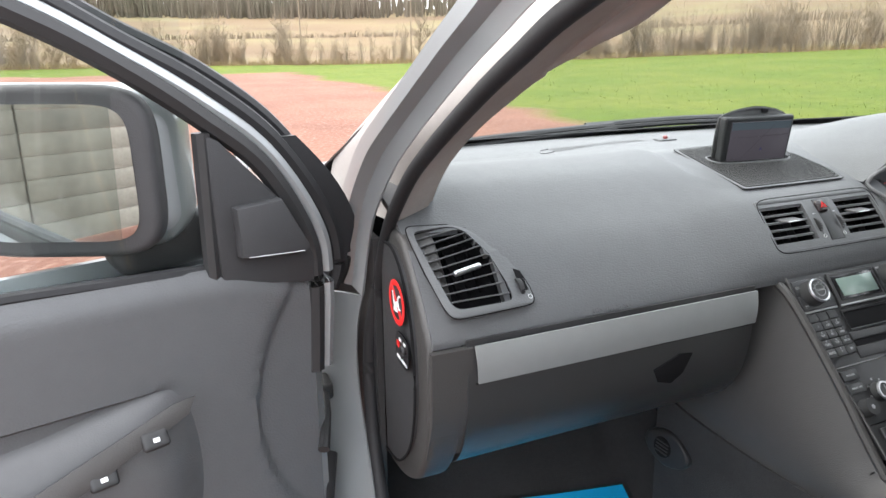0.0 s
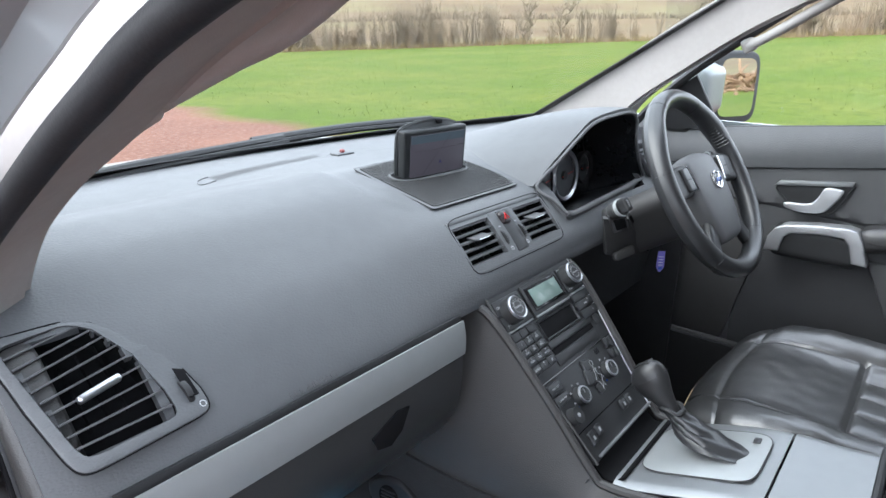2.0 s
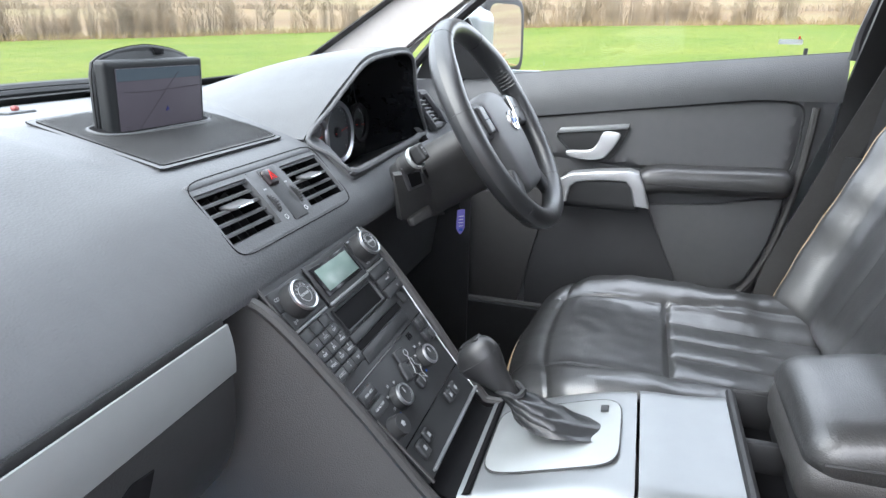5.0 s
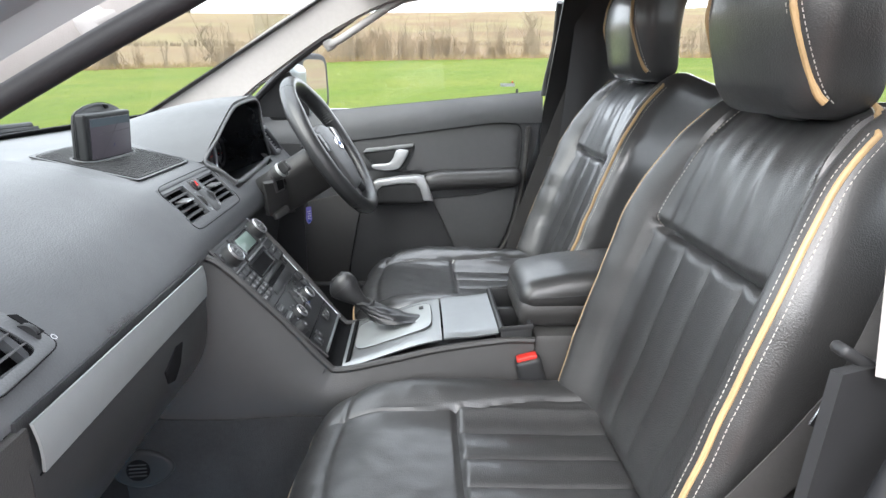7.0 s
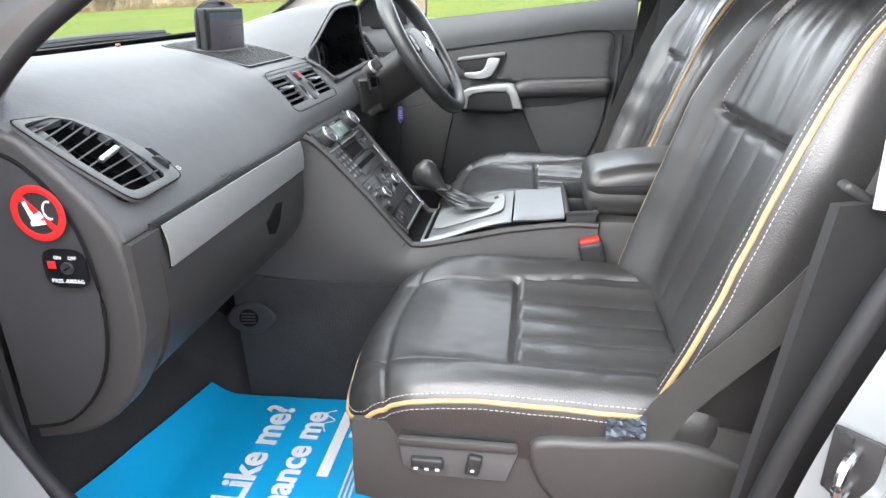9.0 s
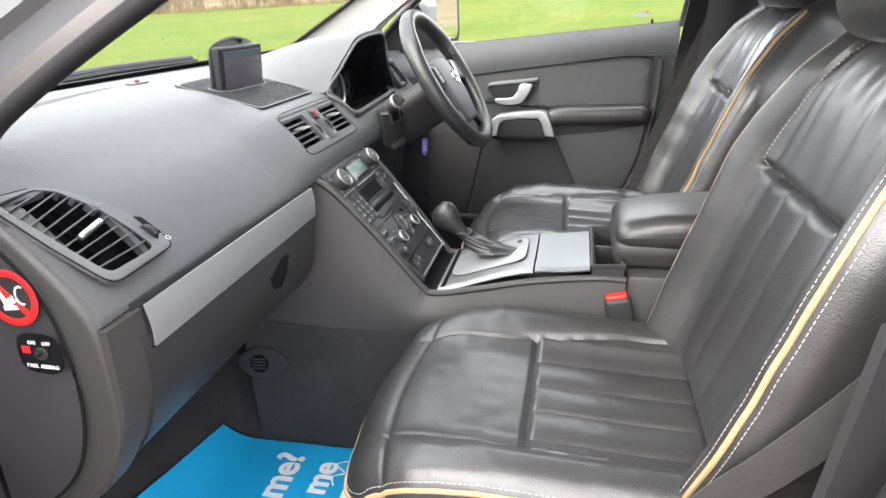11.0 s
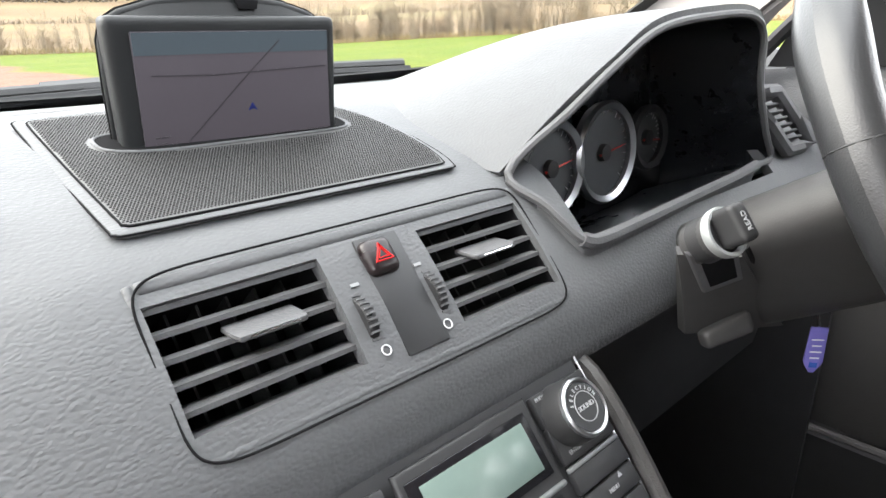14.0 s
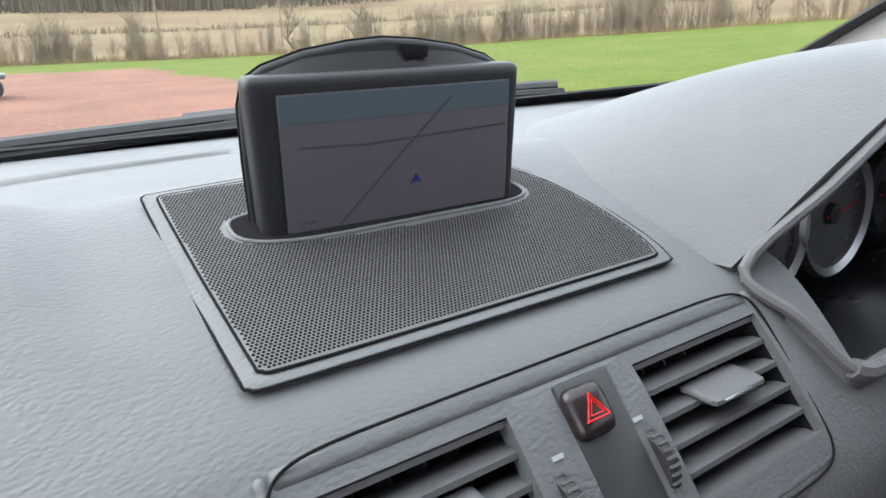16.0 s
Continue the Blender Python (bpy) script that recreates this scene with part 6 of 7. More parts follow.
    for s in (out, -out):
        line = [H @ V(*head(s * lerp(.1385, .090, (i / 30) ** .7), lerp(.0300, .0573, min(1, (i / 16) ** .6)), lerp(-.097, .098, i / 30))) for i in range(31)]
        part("piping", tube(line, .0045, 8), PIPING, hr, "cream piping")
        part("stitching", dashes([p + V(s * -.010, .003, 0) for p in line], .0045, .0028, .00065), THREAD, hr)
        part("stitching", dashes([p + V(s * .009, -.004, 0) for p in line], .0045, .0028, .00065), THREAD, hr)
    part("restraint_post", tube([A @ V(.06, -.01, .56), A @ V(.06, .06, .68)], .007, 10), CHROME, hr)
    part("restraint_post", tube([A @ V(-.06, -.01, .56), A @ V(-.06, .06, .68)], .007, 10), CHROME, hr)
    part("restraint_foot", block((.085, .05, .03), .012, .008, None, A @ T(0, .02, .595)), BLACK, hr)
    # plastic base with switches
    def base_side(u, v):
        y = lerp(.40, -.14, u)
        top = .800 + .012 * ease(.15, .0, y) + .028 * ease(.06, -.05, y) - .02 * ease(-.05, -.14, y)
        return V(cx + out * (.248 + .012 * math.sin(v * 2.2)), y0 + y, lerp(top, .655, v) + .02 * ease(.33, .40, y) * v)
    bs = part("seat_base", thick(grid(base_side, 40, 14), .014), TRIM, t)
    part("switch_recess", slab([V(cx + out * .2615, y0 + y, z) for y, z in ((.33, .784), (.165, .786), (.165, .774), (.18, .726), (.30, .726), (.325, .741))], (out * .003, 0, 0), .001), DASH_LOW, bs)
    part("switch_ledge", rbox((.012, .165, .014), T(cx + out * .264, y0 + .248, .783), .004), TRIM, bs)
    sw = part("seat_switch", block((.012, .046, .018), .004, .003, None, T(cx + out * .268, y0 + .290, .751)), BLACK, bs)
    for k in (-.015, 0, .015):
        part("switch_symbol", rbox((.0006, .006, .004), T(cx + out * .2745, y0 + .290 + k, .745), 0), PRINT, sw)
    sw = part("seat_switch", block((.012, .020, .032), .004, .003, None, T(cx + out * .268, y0 + .225, .754) @ pose(0, 0, 0, 12)), BLACK, bs)
    part("switch_symbol", rbox((.0006, .005, .004), T(cx + out * .2745, y0 + .226, .748), 0), PRINT, sw)
    part("hinge_cover", slab(smooth_line([V(cx + out * .246, y0 + y, z) for y, z in ((.15, .790), (.06, .806), (-.02, .812), (-.09, .798), (-.15, .765), (-.16, .71), (-.06, .69), (.10, .69))], 40, True), (out * .024, 0, 0), .010, 4), TRIM, t)
    part("front_valance", thick(grid(lambda u, v: V(cx + lerp(-.235, .235, u), y0 + .40 - .05 * v, lerp(.745, .64, v)), 8, 6), .01), BLACK, t)
    part("seat_pan", rbox((.46, .46, .05), T(cx, y0 + .14, .70), .02), BLACK, t)
    for s in (-1, 1):
        part("seat_rail", rbox((.045, .62, .05), T(cx + s * .19, y0 + .14, .48), .01), BLACK, t)
        part("seat_leg", rbox((.03, .40, .20), T(cx + s * .19, y0 + .14, .59), .01), BLACK, t)
    return t


build_seat(-.385, 0, -1, "black leather front seat with cream piping and pleated panels", False)
driver_seat = build_seat(.385, -.035, 1, "creased black leather driver's seat with cream piping", True, 20.5)
driver_seat.location.z += .040


def build_rear_seat():
    t = thing("rear_bench", (0, -1.0, .45), "black leather rear bench seat behind the front seats", "rear seat")
    for x in (-.46, 0, .46):
        part("cushion", block((.45, .50, .16), .05, .03, None, T(x, -.95, .77)), LEATHER, t)
        part("backrest", block((.45, .14, .62), .05, .03, None, T(x, -1.27, 1.08) @ pose(0, 0, 0, 18)), LEATHER, t)
        part("head_restraint", block((.27, .10, .17), .04, .02, None, T(x, -1.40, 1.47)), LEATHER, t)
    part("seat_plinth", rbox((1.4, .5, .3), T(0, -.98, .58), .03), CARPET, t)


build_rear_seat()


def ribbon(pts, width, side, t=.0018):
    pts = smooth_line(pts, 40)
    side = [V(s).normalized() for s in smooth_line(side, 40)]
    return thick(grid(lambda u, v: pts[round(u * 39)] + side[round(u * 39)] * width * (v - .5), 40, 4), t)


def build_belts():
    for s, y0, top, label in ((-1, 0, (-.715, -.195, 1.20), "grey-black seat belt hanging beside the passenger's seat"), (1, -.035, (.745, -.25, 1.43), "black seat belt on the driver's door post")):
        t = thing("seat_belt", (s * .66, y0, .8), label, "seat belt", "front seat belts")
        if s < 0:
            part("webbing", ribbon([(-.706, -.228, 1.42), (-.704, -.212, 1.25), (-.692, -.188, 1.13), (-.676, -.166, 1.07), (-.668, -.136, 1.02), (-.664, -.092, .960), (-.656, -.052, .905), (-.648, -.020, .850), (-.642, -.002, .79)], .050,
                                   [(.5, .6, 0), (.5, .7, .1), (.35, .75, .45), (.15, .70, .66), (.02, .66, .74), (-.04, .70, .70), (-.05, .80, .58), (0, .92, .38), (0, 1, .1)]), WEBBING, t)
            part("belt_guide", block((.022, .06, .012), .005, .004, None, T(-.708, -.165, 1.165) @ pose(0, 0, 0, 30)), BLACK, t)
            tg = part("tongue", rbox((.004, .026, .050), T(-.705, -.150, 1.115) @ pose(0, 0, 0, 25), .0015), CHROME, t, "bright metal belt tongue")
            part("tongue_label", rbox((.001, .016, .014), T(-.7085, -.151, 1.122) @ pose(0, 0, 0, 25), 0), WHITE, tg)
            part("tongue_slot", rbox((.002, .012, .010), T(-.708, -.146, 1.10) @ pose(0, 0, 0, 25), 0), BLACK, tg)
        else:
            part("webbing", ribbon([(.735, -.30, 1.50), (.745, -.26, 1.43), (.735, -.19, 1.25), (.725, -.12, 1.05), (.715, -.07, .90), (.70, -.06, .78)], .047, [(0, 1, .3)] * 6), WEBBING, t)
            part("belt_guide", block((.03, .075, .035), .01, .006, None, T(.738, -.255, 1.445) @ pose(0, 0, 0, 25)), BLACK, t)
            part("anchor", block((.015, .05, .03), .005, .005, None, T(.655, -.02, .845)), PRINT, t, "clear plastic anchor cover")
    for s, y0 in ((-1, 0), (1, -.035)):
        b = thing("belt_buckle", (s * .135, y0 + .03, .8), "black seat belt buckle with a red release button", "belt buckle", "belt buckles")
        A = T(s * .137, y0 + .02, .835) @ pose(0, 0, 0, -14)
        part("stalk", block((.030, .050, .13), .008, .006, None, A), BLACK, b)
        part("release_button", block((.020, .040, .012), .004, .003, None, A @ T(0, .001, .066)), RED_PLASTIC, b, "red release button")
    w = thing("wrapper_label", (-.645, .03, .82), "crumpled clear plastic sleeve on the belt anchor", "plastic wrap")
    rng = random.Random(9)
    part("sleeve", thick(grid(lambda u, v: V(-.652 - .006 * rng.random(), lerp(.052, .002, u), lerp(.846, .816, v) + .006 * u + .006 * noise.noise(V(u * 6, v * 6, 3))), 9, 7), .0008),
         material("clear_film", (0.05, 0.065, 0.085), 0.15, vary=0.3, spots=60), w, smooth=False)


build_belts()


def build_footwell():
    m = thing("paper_floor_mat", (-.28, .74, .47), "bright blue paper floor mat with white lettering on the carpet", "floor mat")
    O, X, Y = V(-.10, .945, .482), V(0, -1, 0), V(1, 0, 0)
    def sheet(u, v):
        x, y = lerp(-.66, -.196 + .01 * v, u), lerp(lerp(.915, .868, u), .42, v)
        return V(x, y, .512 + .005 * noise.noise(V(x * 7, y * 7, 1)) + .24 * ease(.80, 1.12, y))
    part("sheet", thick(grid(sheet, 26, 26), .0015), MAT_BLUE, m)
    R = T(0, 0, .4855) @ frame_axes((0, 0, 1), (1, .12, 0))
    def words(s, x, y, size, mat=WHITE):
        part("lettering", text_mesh(s, size, T(x, y, .5165) @ pose(0, 0, 0, 0, 0, 0), .0006, "RIGHT", .0022), mat, m)
    words("Like me?", -.232, .680, .084)
    words("Finance me", -.246, .598, .074)
    part("logo_shape", tube(smooth_line([(-.31, .565, .5165), (-.285, .575, .5165), (-.27, .555, .5165), (-.25, .58, .5165), (-.235, .56, .5165)], 20), .0018, 4, flat=.4), WHITE, m)
    part("logo_bar", rbox((.20, .022, .001), T(-.34, .530, .5165), 0), WHITE, m)
    part("logo_bar", rbox((.075, .010, .001), T(-.285, .506, .5165), 0), WHITE, m)
    for k in range(3):
        part("print_bar", rbox((.26, .004, .001), T(-.37, .482 - k * .009, .5165), 0), PRINT, m)
    f = thing("footwell_outlet", (-.173, .746, .718), "round dark plastic outlet on the carpeted tunnel side", "outlet")
    M = T(-.198, .745, .718) @ frame_axes((-1, -.12, .1), (0, -1, 0))
    part("disc", block((.110, .076, .022), .010, .004, lambda x, y, z: (x * (1 - .25 * (abs(y) / .038) ** 2), y * (1 - .45 * (abs(x) / .055) ** 2), z), M), BLACK, f)
    part("recess", lathe([(.001, .0), (.021, .0), (.020, .002), (.001, .002)], M @ T(-.006, 0, .0105), 24), VOID, f)
    for k in (-.010, -.003, .004, .011):
        part("fin", rbox((.030, .0026, .004), M @ T(-.006, k, .0125), .001), COVER, f)


build_footwell()


# ---- driver's door, closed ----
def build_driver_door():
    d = thing("driver_door", (.83, .3, .5), "closed driver's door with black padded trim and silver pull bracket", "car door")
    X = .805
    sill = lambda y: lerp(1.352, 1.275, (y + .15) / .80)
    # panel with a raised middle insert
    def panel(u, v):
        y = lerp(.80, -.16 + .10 * ease(1.30, .85, lerp(1.34, .5, v)), u)
        z = lerp(sill(y), .50, v)
        x = X + .018 * ease(1.20, 1.33, z) + .01
        top = 1.262 - .13 * max(0, y - .0) * .95
        ins = ease(top + .004, top - .004, z) * ease(1.100, 1.112, z - .02 * ease(.1, .5, y)) * ease(-.085, -.07, y)
        x += .006 - .012 * ins
        x += .02 * ease(1.0, .9, z) * ease(.15, .30, y) * ease(.55, .45, y)
        x -= .02 * ease(.84, .70, z)
        return V(x + .019, y, z)
    part("panel", thick(grid(panel, 110, 110), .02), DASH_LOW, d)
    def roll(u, v):
        y = lerp(.80, -.155, u)
        low = 1.263 - .128 * max(0, y)
        return V(X - .001 + .018 * v - .011 * math.sin(v * 3.14), y, lerp(low, sill(y) + .004, v))
    part("upper_roll", thick(grid(roll, 30, 12), .006), DASH, d)
    part("groove", tube([V(X + .001, y, 1.260 - .128 * max(0, y)) for y in (lerp(.78, -.055, i / 24) for i in range(25))], .0022, 6), BLACK, d)
    ins = smooth_line([(X + .001, -.055, 1.259), (X + .001, -.084, 1.252), (X + .001, -.093, 1.22), (X + .001, -.090, 1.14), (X + .001, -.080, 1.10)], 20)
    part("groove", tube(ins, .0024, 6), BLACK, d)
    # latch
    out = smooth_line([(X - .006, y, z) for y, z in ((.408, 1.166), (.35, 1.178), (.258, 1.190), (.258, 1.172), (.282, 1.122), (.31, 1.110), (.355, 1.110), (.388, 1.138))], 40, True)
    l = part("latch_cup", slab(out, (.010, 0, 0), .002), BLACK, d, "black door latch recess")
    part("latch_rim", tube([p + V(-.0005, 0, 0) for p in out], .0022, 6, True), SATIN, l)
    part("latch_trim", slab([V(X - .014, y, z) for y, z in ((.412, 1.168), (.402, 1.180), (.252, 1.197), (.254, 1.186), (.385, 1.170))], (.012, 0, 0), .002), PLATE, l, "silver upper trim")
    part("latch_lever", slab(smooth_line([(X - .020, y, z) for y, z in ((.382, 1.131), (.380, 1.118), (.345, 1.112), (.308, 1.116), (.290, 1.130), (.268, 1.170), (.280, 1.178), (.306, 1.176), (.318, 1.150), (.335, 1.135))], 40, True), (.009, 0, 0), .004, 3), BRIGHT, l, "bright door release lever")
    # pull bracket and armrest
    ar = part("armrest", block((.078, .315, .060), .024, .010, lambda x, y, z: (x, y, z + .008 * ease(.1, -.15, y) - .010 * ease(.09, .157, y)), T(X - .014, .066, 1.083)), LEATHER, d, "padded black armrest")
    part("armrest_seam", tube([V(X - .0535, y, 1.075 + .006 * ease(.1, -.15, y)) for y in (.20, .12, .03, -.05)], .0012, 5), BLACK, ar)
    br = part("pull_body", block((.060, .185, .075), .014, .010, None, T(X - .022, .300, 1.043)), BLACK, d)
    bracket = [(.404, 1.016), (.400, 1.052), (.388, 1.074), (.366, 1.086), (.30, 1.096), (.240, 1.101), (.220, 1.096), (.207, 1.072), (.190, 1.020), (.222, 1.022), (.234, 1.062), (.246, 1.076), (.30, 1.075), (.352, 1.068), (.366, 1.056), (.372, 1.020)]
    part("pull_bracket", slab([V(X - .060, y, z) for y, z in bracket], (.045, 0, 0), .004, 3), BRIGHT, br, "silver pull bracket")
    # dark slab for the shade in the deeper area below the bracket
    part("lower_panel", slab([V(X + .002, y, z) for y, z in ((.415, 1.02), (.19, 1.02), (.09, .80), (.02, .62), (.02, .50), (.47, .50), (.462, .83))], (.010, 0, 0), .003), COVER, d, "shaded lower door recess, painted as a dark slab")
    part("front_panel", slab([V(X - .004, y, z) for y, z in ((.418, 1.03), (.50, 1.03), (.72, .98), (.72, .76), (.69, .735), (.48, .735), (.458, .84))], (.012, 0, 0), .004), TRIM, d)
    part("pocket", thick(grid(lambda u, v: V(X - .030 + .015 * v, lerp(.72, .06, u), lerp(.735, .52, v)), 20, 8), .012), BLACK, d)
    part("pocket_lip", tube(smooth_line([(X - .010, .735, .84), (X - .020, .722, .765), (X - .026, .68, .738), (X - .026, .45, .738), (X - .026, .20, .735), (X - .024, .10, .728)], 30), .007, 8), TRIM, d)
    part("lower_wedge", slab([V(X - .007, y, z) for y, z in ((.197, 1.018), (.06, 1.030), (-.086, 1.062), (-.070, .95), (-.034, .858), (.028, .814), (.098, .812))], (.014, 0, 0), .006, 3), DASH_LOW, d)
    part("trim_edge", tube(smooth_line([(X - .004, -.112, 1.25), (X - .006, -.104, 1.10), (X - .008, -.078, .95), (X - .008, -.036, .845), (X - .008, .030, .800), (X - .006, .12, .795)], 30), .008, 8), TRIM, d)
    part("lock_pin", tube([V(.822, -.075, 1.335), V(.822, -.075, 1.365)], .004, 8), BLACK, d)
    # glass, seal and window frame
    top = lambda y: 1.60
    part("window_pane", grid(lambda u, v: V(.835 - .35 * (lerp(0, .33, v)) * .72, lerp(.72, -.20, u), lerp(sill(lerp(.72, -.2, u)), 1.64, v)), 4, 4), GLASS, d)
    part("window_seal", tube([V(.826, y, sill(y) + .003) for y in (.74, .4, .1, -.155)], .006, 6), RUBBER, d)
    part("outer_skin", thick(grid(lambda u, v: V(.90 - .03 * (1 - v) ** 2, lerp(.86, -.20, u), lerp(1.30, .42, v)), 8, 8), .01), PAINT, d)
    edge = smooth_line([(.80, -.16, 1.345), (.79, -.165, 1.40), (.745, -.175, 1.50), (.69, -.17, 1.61)], 20)
    part("window_frame", tube(edge, .012, 8), BLACK, d)
    front = smooth_line([(.80, .79, 1.27), (.785, .72, 1.345), (.755, .62, 1.43), (.72, .49, 1.52), (.675, .34, 1.615)], 24)
    part("window_frame", tube(front, .011, 8), BLACK, d)
    part("mirror_sail", slab([V(.80, .76, 1.275), V(.80, .575, 1.282), V(.797, .575, 1.315), V(.772, .625, 1.415), V(.785, .72, 1.345)], (.012, 0, 0), .003), BLACK, d)
    part("sticker", rbox((.0008, .045, .010), T(.826, -.045, 1.377), 0), PRINT, d)
    part("sticker_mark", rbox((.0010, .004, .006), T(.8255, -.06, 1.385), 0), RED, d)
    return d


def mirror_unit(parent, c, n, w, h, shell):
    """Door mirror: shell, rim and glass, facing n."""
    A = T(*c) @ frame_axes(n, V(0, 0, 1).cross(V(n)))
    def bowl(x, y, z):
        k = ease(0, -.10, z)
        return (x * (1 - .25 * k), y * (1 - .28 * k), z)
    s = part("mirror_shell", block((w + .055, h + .028, .13), .05, .008, bowl, A @ T(0, 0, -.066)), shell, parent, "silver-blue mirror shell")
    rim = [A @ V((w / 2 + .016) * math.copysign(abs(math.cos(a)) ** .42, math.cos(a)), (h / 2 + .014) * math.copysign(abs(math.sin(a)) ** .42, math.sin(a)), -.022) for a in (k * .0982 for k in range(64))]
    part("mirror_rim", slab(rim, A.to_3x3() @ V(0, 0, .031), .010, 4), COVER, parent, "dark grey mirror rim")
    oval = [A @ V(w / 2 * .93 * math.copysign(abs(math.cos(a)) ** .35, math.cos(a)), h / 2 * .92 * math.copysign(abs(math.sin(a)) ** .35, math.sin(a)), .0095) for a in (k * .1309 for k in range(48))]
    part("mirror_glass", slab(oval, A.to_3x3() @ V(0, 0, .0012), 0), MIRROR, parent, "mirror glass")


def build_mirror_right():
    m = thing("door_mirror", (.96, .62, 1.3), "silver-blue door mirror with a dark grey rim on the driver's door", "door mirror", "door mirrors")
    mirror_unit(m, V(.985, .590, 1.376), V(-.40, -.917, .035).normalized(), .150, .165, PAINT)
    part("mirror_housing", block((.115, .12, .150), .040, .008, None, T(.915, .665, 1.372) @ pose(0, 0, 0, 0, 0, -18)), PAINT, m, "silver-blue inner end of the shell")
    part("mirror_foot", block((.14, .07, .06), .018, .01, None, T(.87, .67, 1.295)), BLACK, m)


# ---- passenger's door, open ----
OPEN = radians(72)
DO, DU, DN = V(-.865, .77, 0), V(-math.sin(OPEN), -math.cos(OPEN), 0), V(-math.cos(OPEN), math.sin(OPEN), 0)


def dp(u, z, n=0.0):
    """A point of the open door: u along it from the hinge, z up, n outwards."""
    return DO + DU * u + DN * n + V(0, 0, z)


def build_passenger_door():
    d = thing("passenger_door", dp(.4, .42, .08), "open passenger door with dark grey plastic trim and window switches", "car door")
    sill = lambda u: 1.166 + .038 * ease(0, .14, u) + .055 * max(0, u - .14)
    def panel(u, v):
        a = lerp(.004, 1.02, u)
        z = lerp(sill(a), .46, v)
        n = .012 * ease(.03, 0, v)
        n += .012 * ease(1.085 - .06 * 0, 1.078, z + .05 * (.3 - a)) * ease(.18, .25, a)
        r = math.hypot((a - .02) * 1.0 - .30, (z - .93) * .75)
        n += .010 * ease(.195, .188, math.hypot(a + .09, (z - .98) * .80)) - .0
        return dp(a, z, n)
    part("panel", thick(grid(panel, 120, 90), .012), DASH, d)
    # armrest swelling with the switch plate
    def arm(u, v):
        a = lerp(.148, .95, u)
        up = lerp(1.088, 1.075, ease(0, .3, u))
        w = ease(0, .12, u)
        z = lerp(up, .86, v)
        return dp(a, z - .05 * ease(.0, .30, u) * (1 - v) * .4, -.045 * math.sin(v * 3.0) ** .7 * w)
    part("armrest", thick(grid(arm, 50, 24), .008), DASH_LOW, d)
    sp = [dp(u, z, n) for u, z, n in ((.187, 1.070, -.040), (.215, 1.068, -.040), (.42, 1.003, -.047), (.42, .975, -.055), (.32, 1.006, -.053), (.20, 1.052, -.047))]
    pl = part("switch_plate", slab(sp, -DN * .004 + V(0, 0, .002), .001), TRIM, d)
    for u, z in ((.241, 1.038), (.300, 1.013)):
        b = part("window_switch", block((.03, .022, .010), .004, .003, None, T(*dp(u, z, -.052)) @ frame_axes(-DN * .8 + V(0, 0, .6), DU)), BLACK, pl)
        part("switch_symbol", rbox((.007, .005, .0008), T(*dp(u, z + .003, -.0580)) @ frame_axes(-DN * .8 + V(0, 0, .6), DU), 0), WHITE, b)
    part("groove", tube([dp(.17, 1.074, .000), dp(.20, 1.090, -.002), dp(.28, 1.096, -.004), dp(.36, 1.103, -.004), dp(.95, 1.15, -.004)], .003, 6), BLACK, d)
    # triangle and tweeter behind the mirror
    part("mirror_sail", slab([dp(-.002, 1.160, -.008), dp(.125, 1.186, -.008), dp(.128, 1.375, -.006), dp(.11, 1.365, -.006), dp(.03, 1.275, -.006), dp(-.008, 1.20, -.006)], DN * .02, .004), COVER, d, "black triangular cover")
    part("tweeter_box", slab([dp(.018, 1.212, -.030), dp(.104, 1.222, -.030), dp(.104, 1.284, -.022), dp(.042, 1.287, -.022), dp(.008, 1.220, -.026)], DN * .026, .006), COVER, d)
    part("tweeter_line", tube([dp(.022, 1.2165, -.0315), dp(.098, 1.2235, -.0315)], .0006, 4), PRINT, d)
    part("window_guide", tube([dp(.132, 1.19, .004), dp(.127, 1.375, .004)], .011, 8), BLACK, d)
    part("window_seal", tube([dp(.13, 1.205, .008), dp(.34, 1.222, .008), dp(1.0, 1.258, .008)], .008, 8), RUBBER, d)
    # frame: black inner, painted middle, rubber outer
    def rail(off, n, lo=-.012):
        return smooth_line([dp(lo + .012 - off * .9, 1.02 if off < .03 else 1.135, n), dp(lo + .004 - off, 1.16 if off < .03 else 1.175, n), dp(.002 - off * .9, 1.235 + off * .3, n), dp(.055 - off * .55, 1.33 + off * .6, n), dp(.127 - off * .3, 1.395 + off * .72, n), dp(.20, 1.45 + off * .65, n), dp(.287, 1.502 + off * .62, n), dp(.45, 1.575 + off * .62, n), dp(.70, 1.61 + off * .62, n), dp(.98, 1.60 + off * .62, n)], 60)
    part("window_frame", tube(rail(.0, .006), .014, 8), BLACK, d)
    part("frame_rail", tube(rail(.022, .010), .011, 8), PAINT, d, "silver-blue painted frame")
    part("door_seal", tube(rail(.044, .016), .012, 8), RUBBER, d, "black rubber door seal")
    part("frame_rubber", tube(rail(.066, .03), .010, 8), RUBBER, d, "black rubber door seal")
    part("corner_rubber", thick(grid(lambda u, v: dp(lerp(-.02, -.085, u * math.sin(lerp(.3, 2.6, v))) + .10 * max(0, v - .45), lerp(1.13, 1.36, v), .03), 6, 14), .02), RUBBER, d)
    # front edge
    part("door_edge", slab([dp(.004, 1.17, 0), dp(-.014, 1.17, .012), dp(-.012, .46, .012), dp(.006, .46, 0)], DN * .10, .002), PAINT, d, "silver-blue painted door edge")
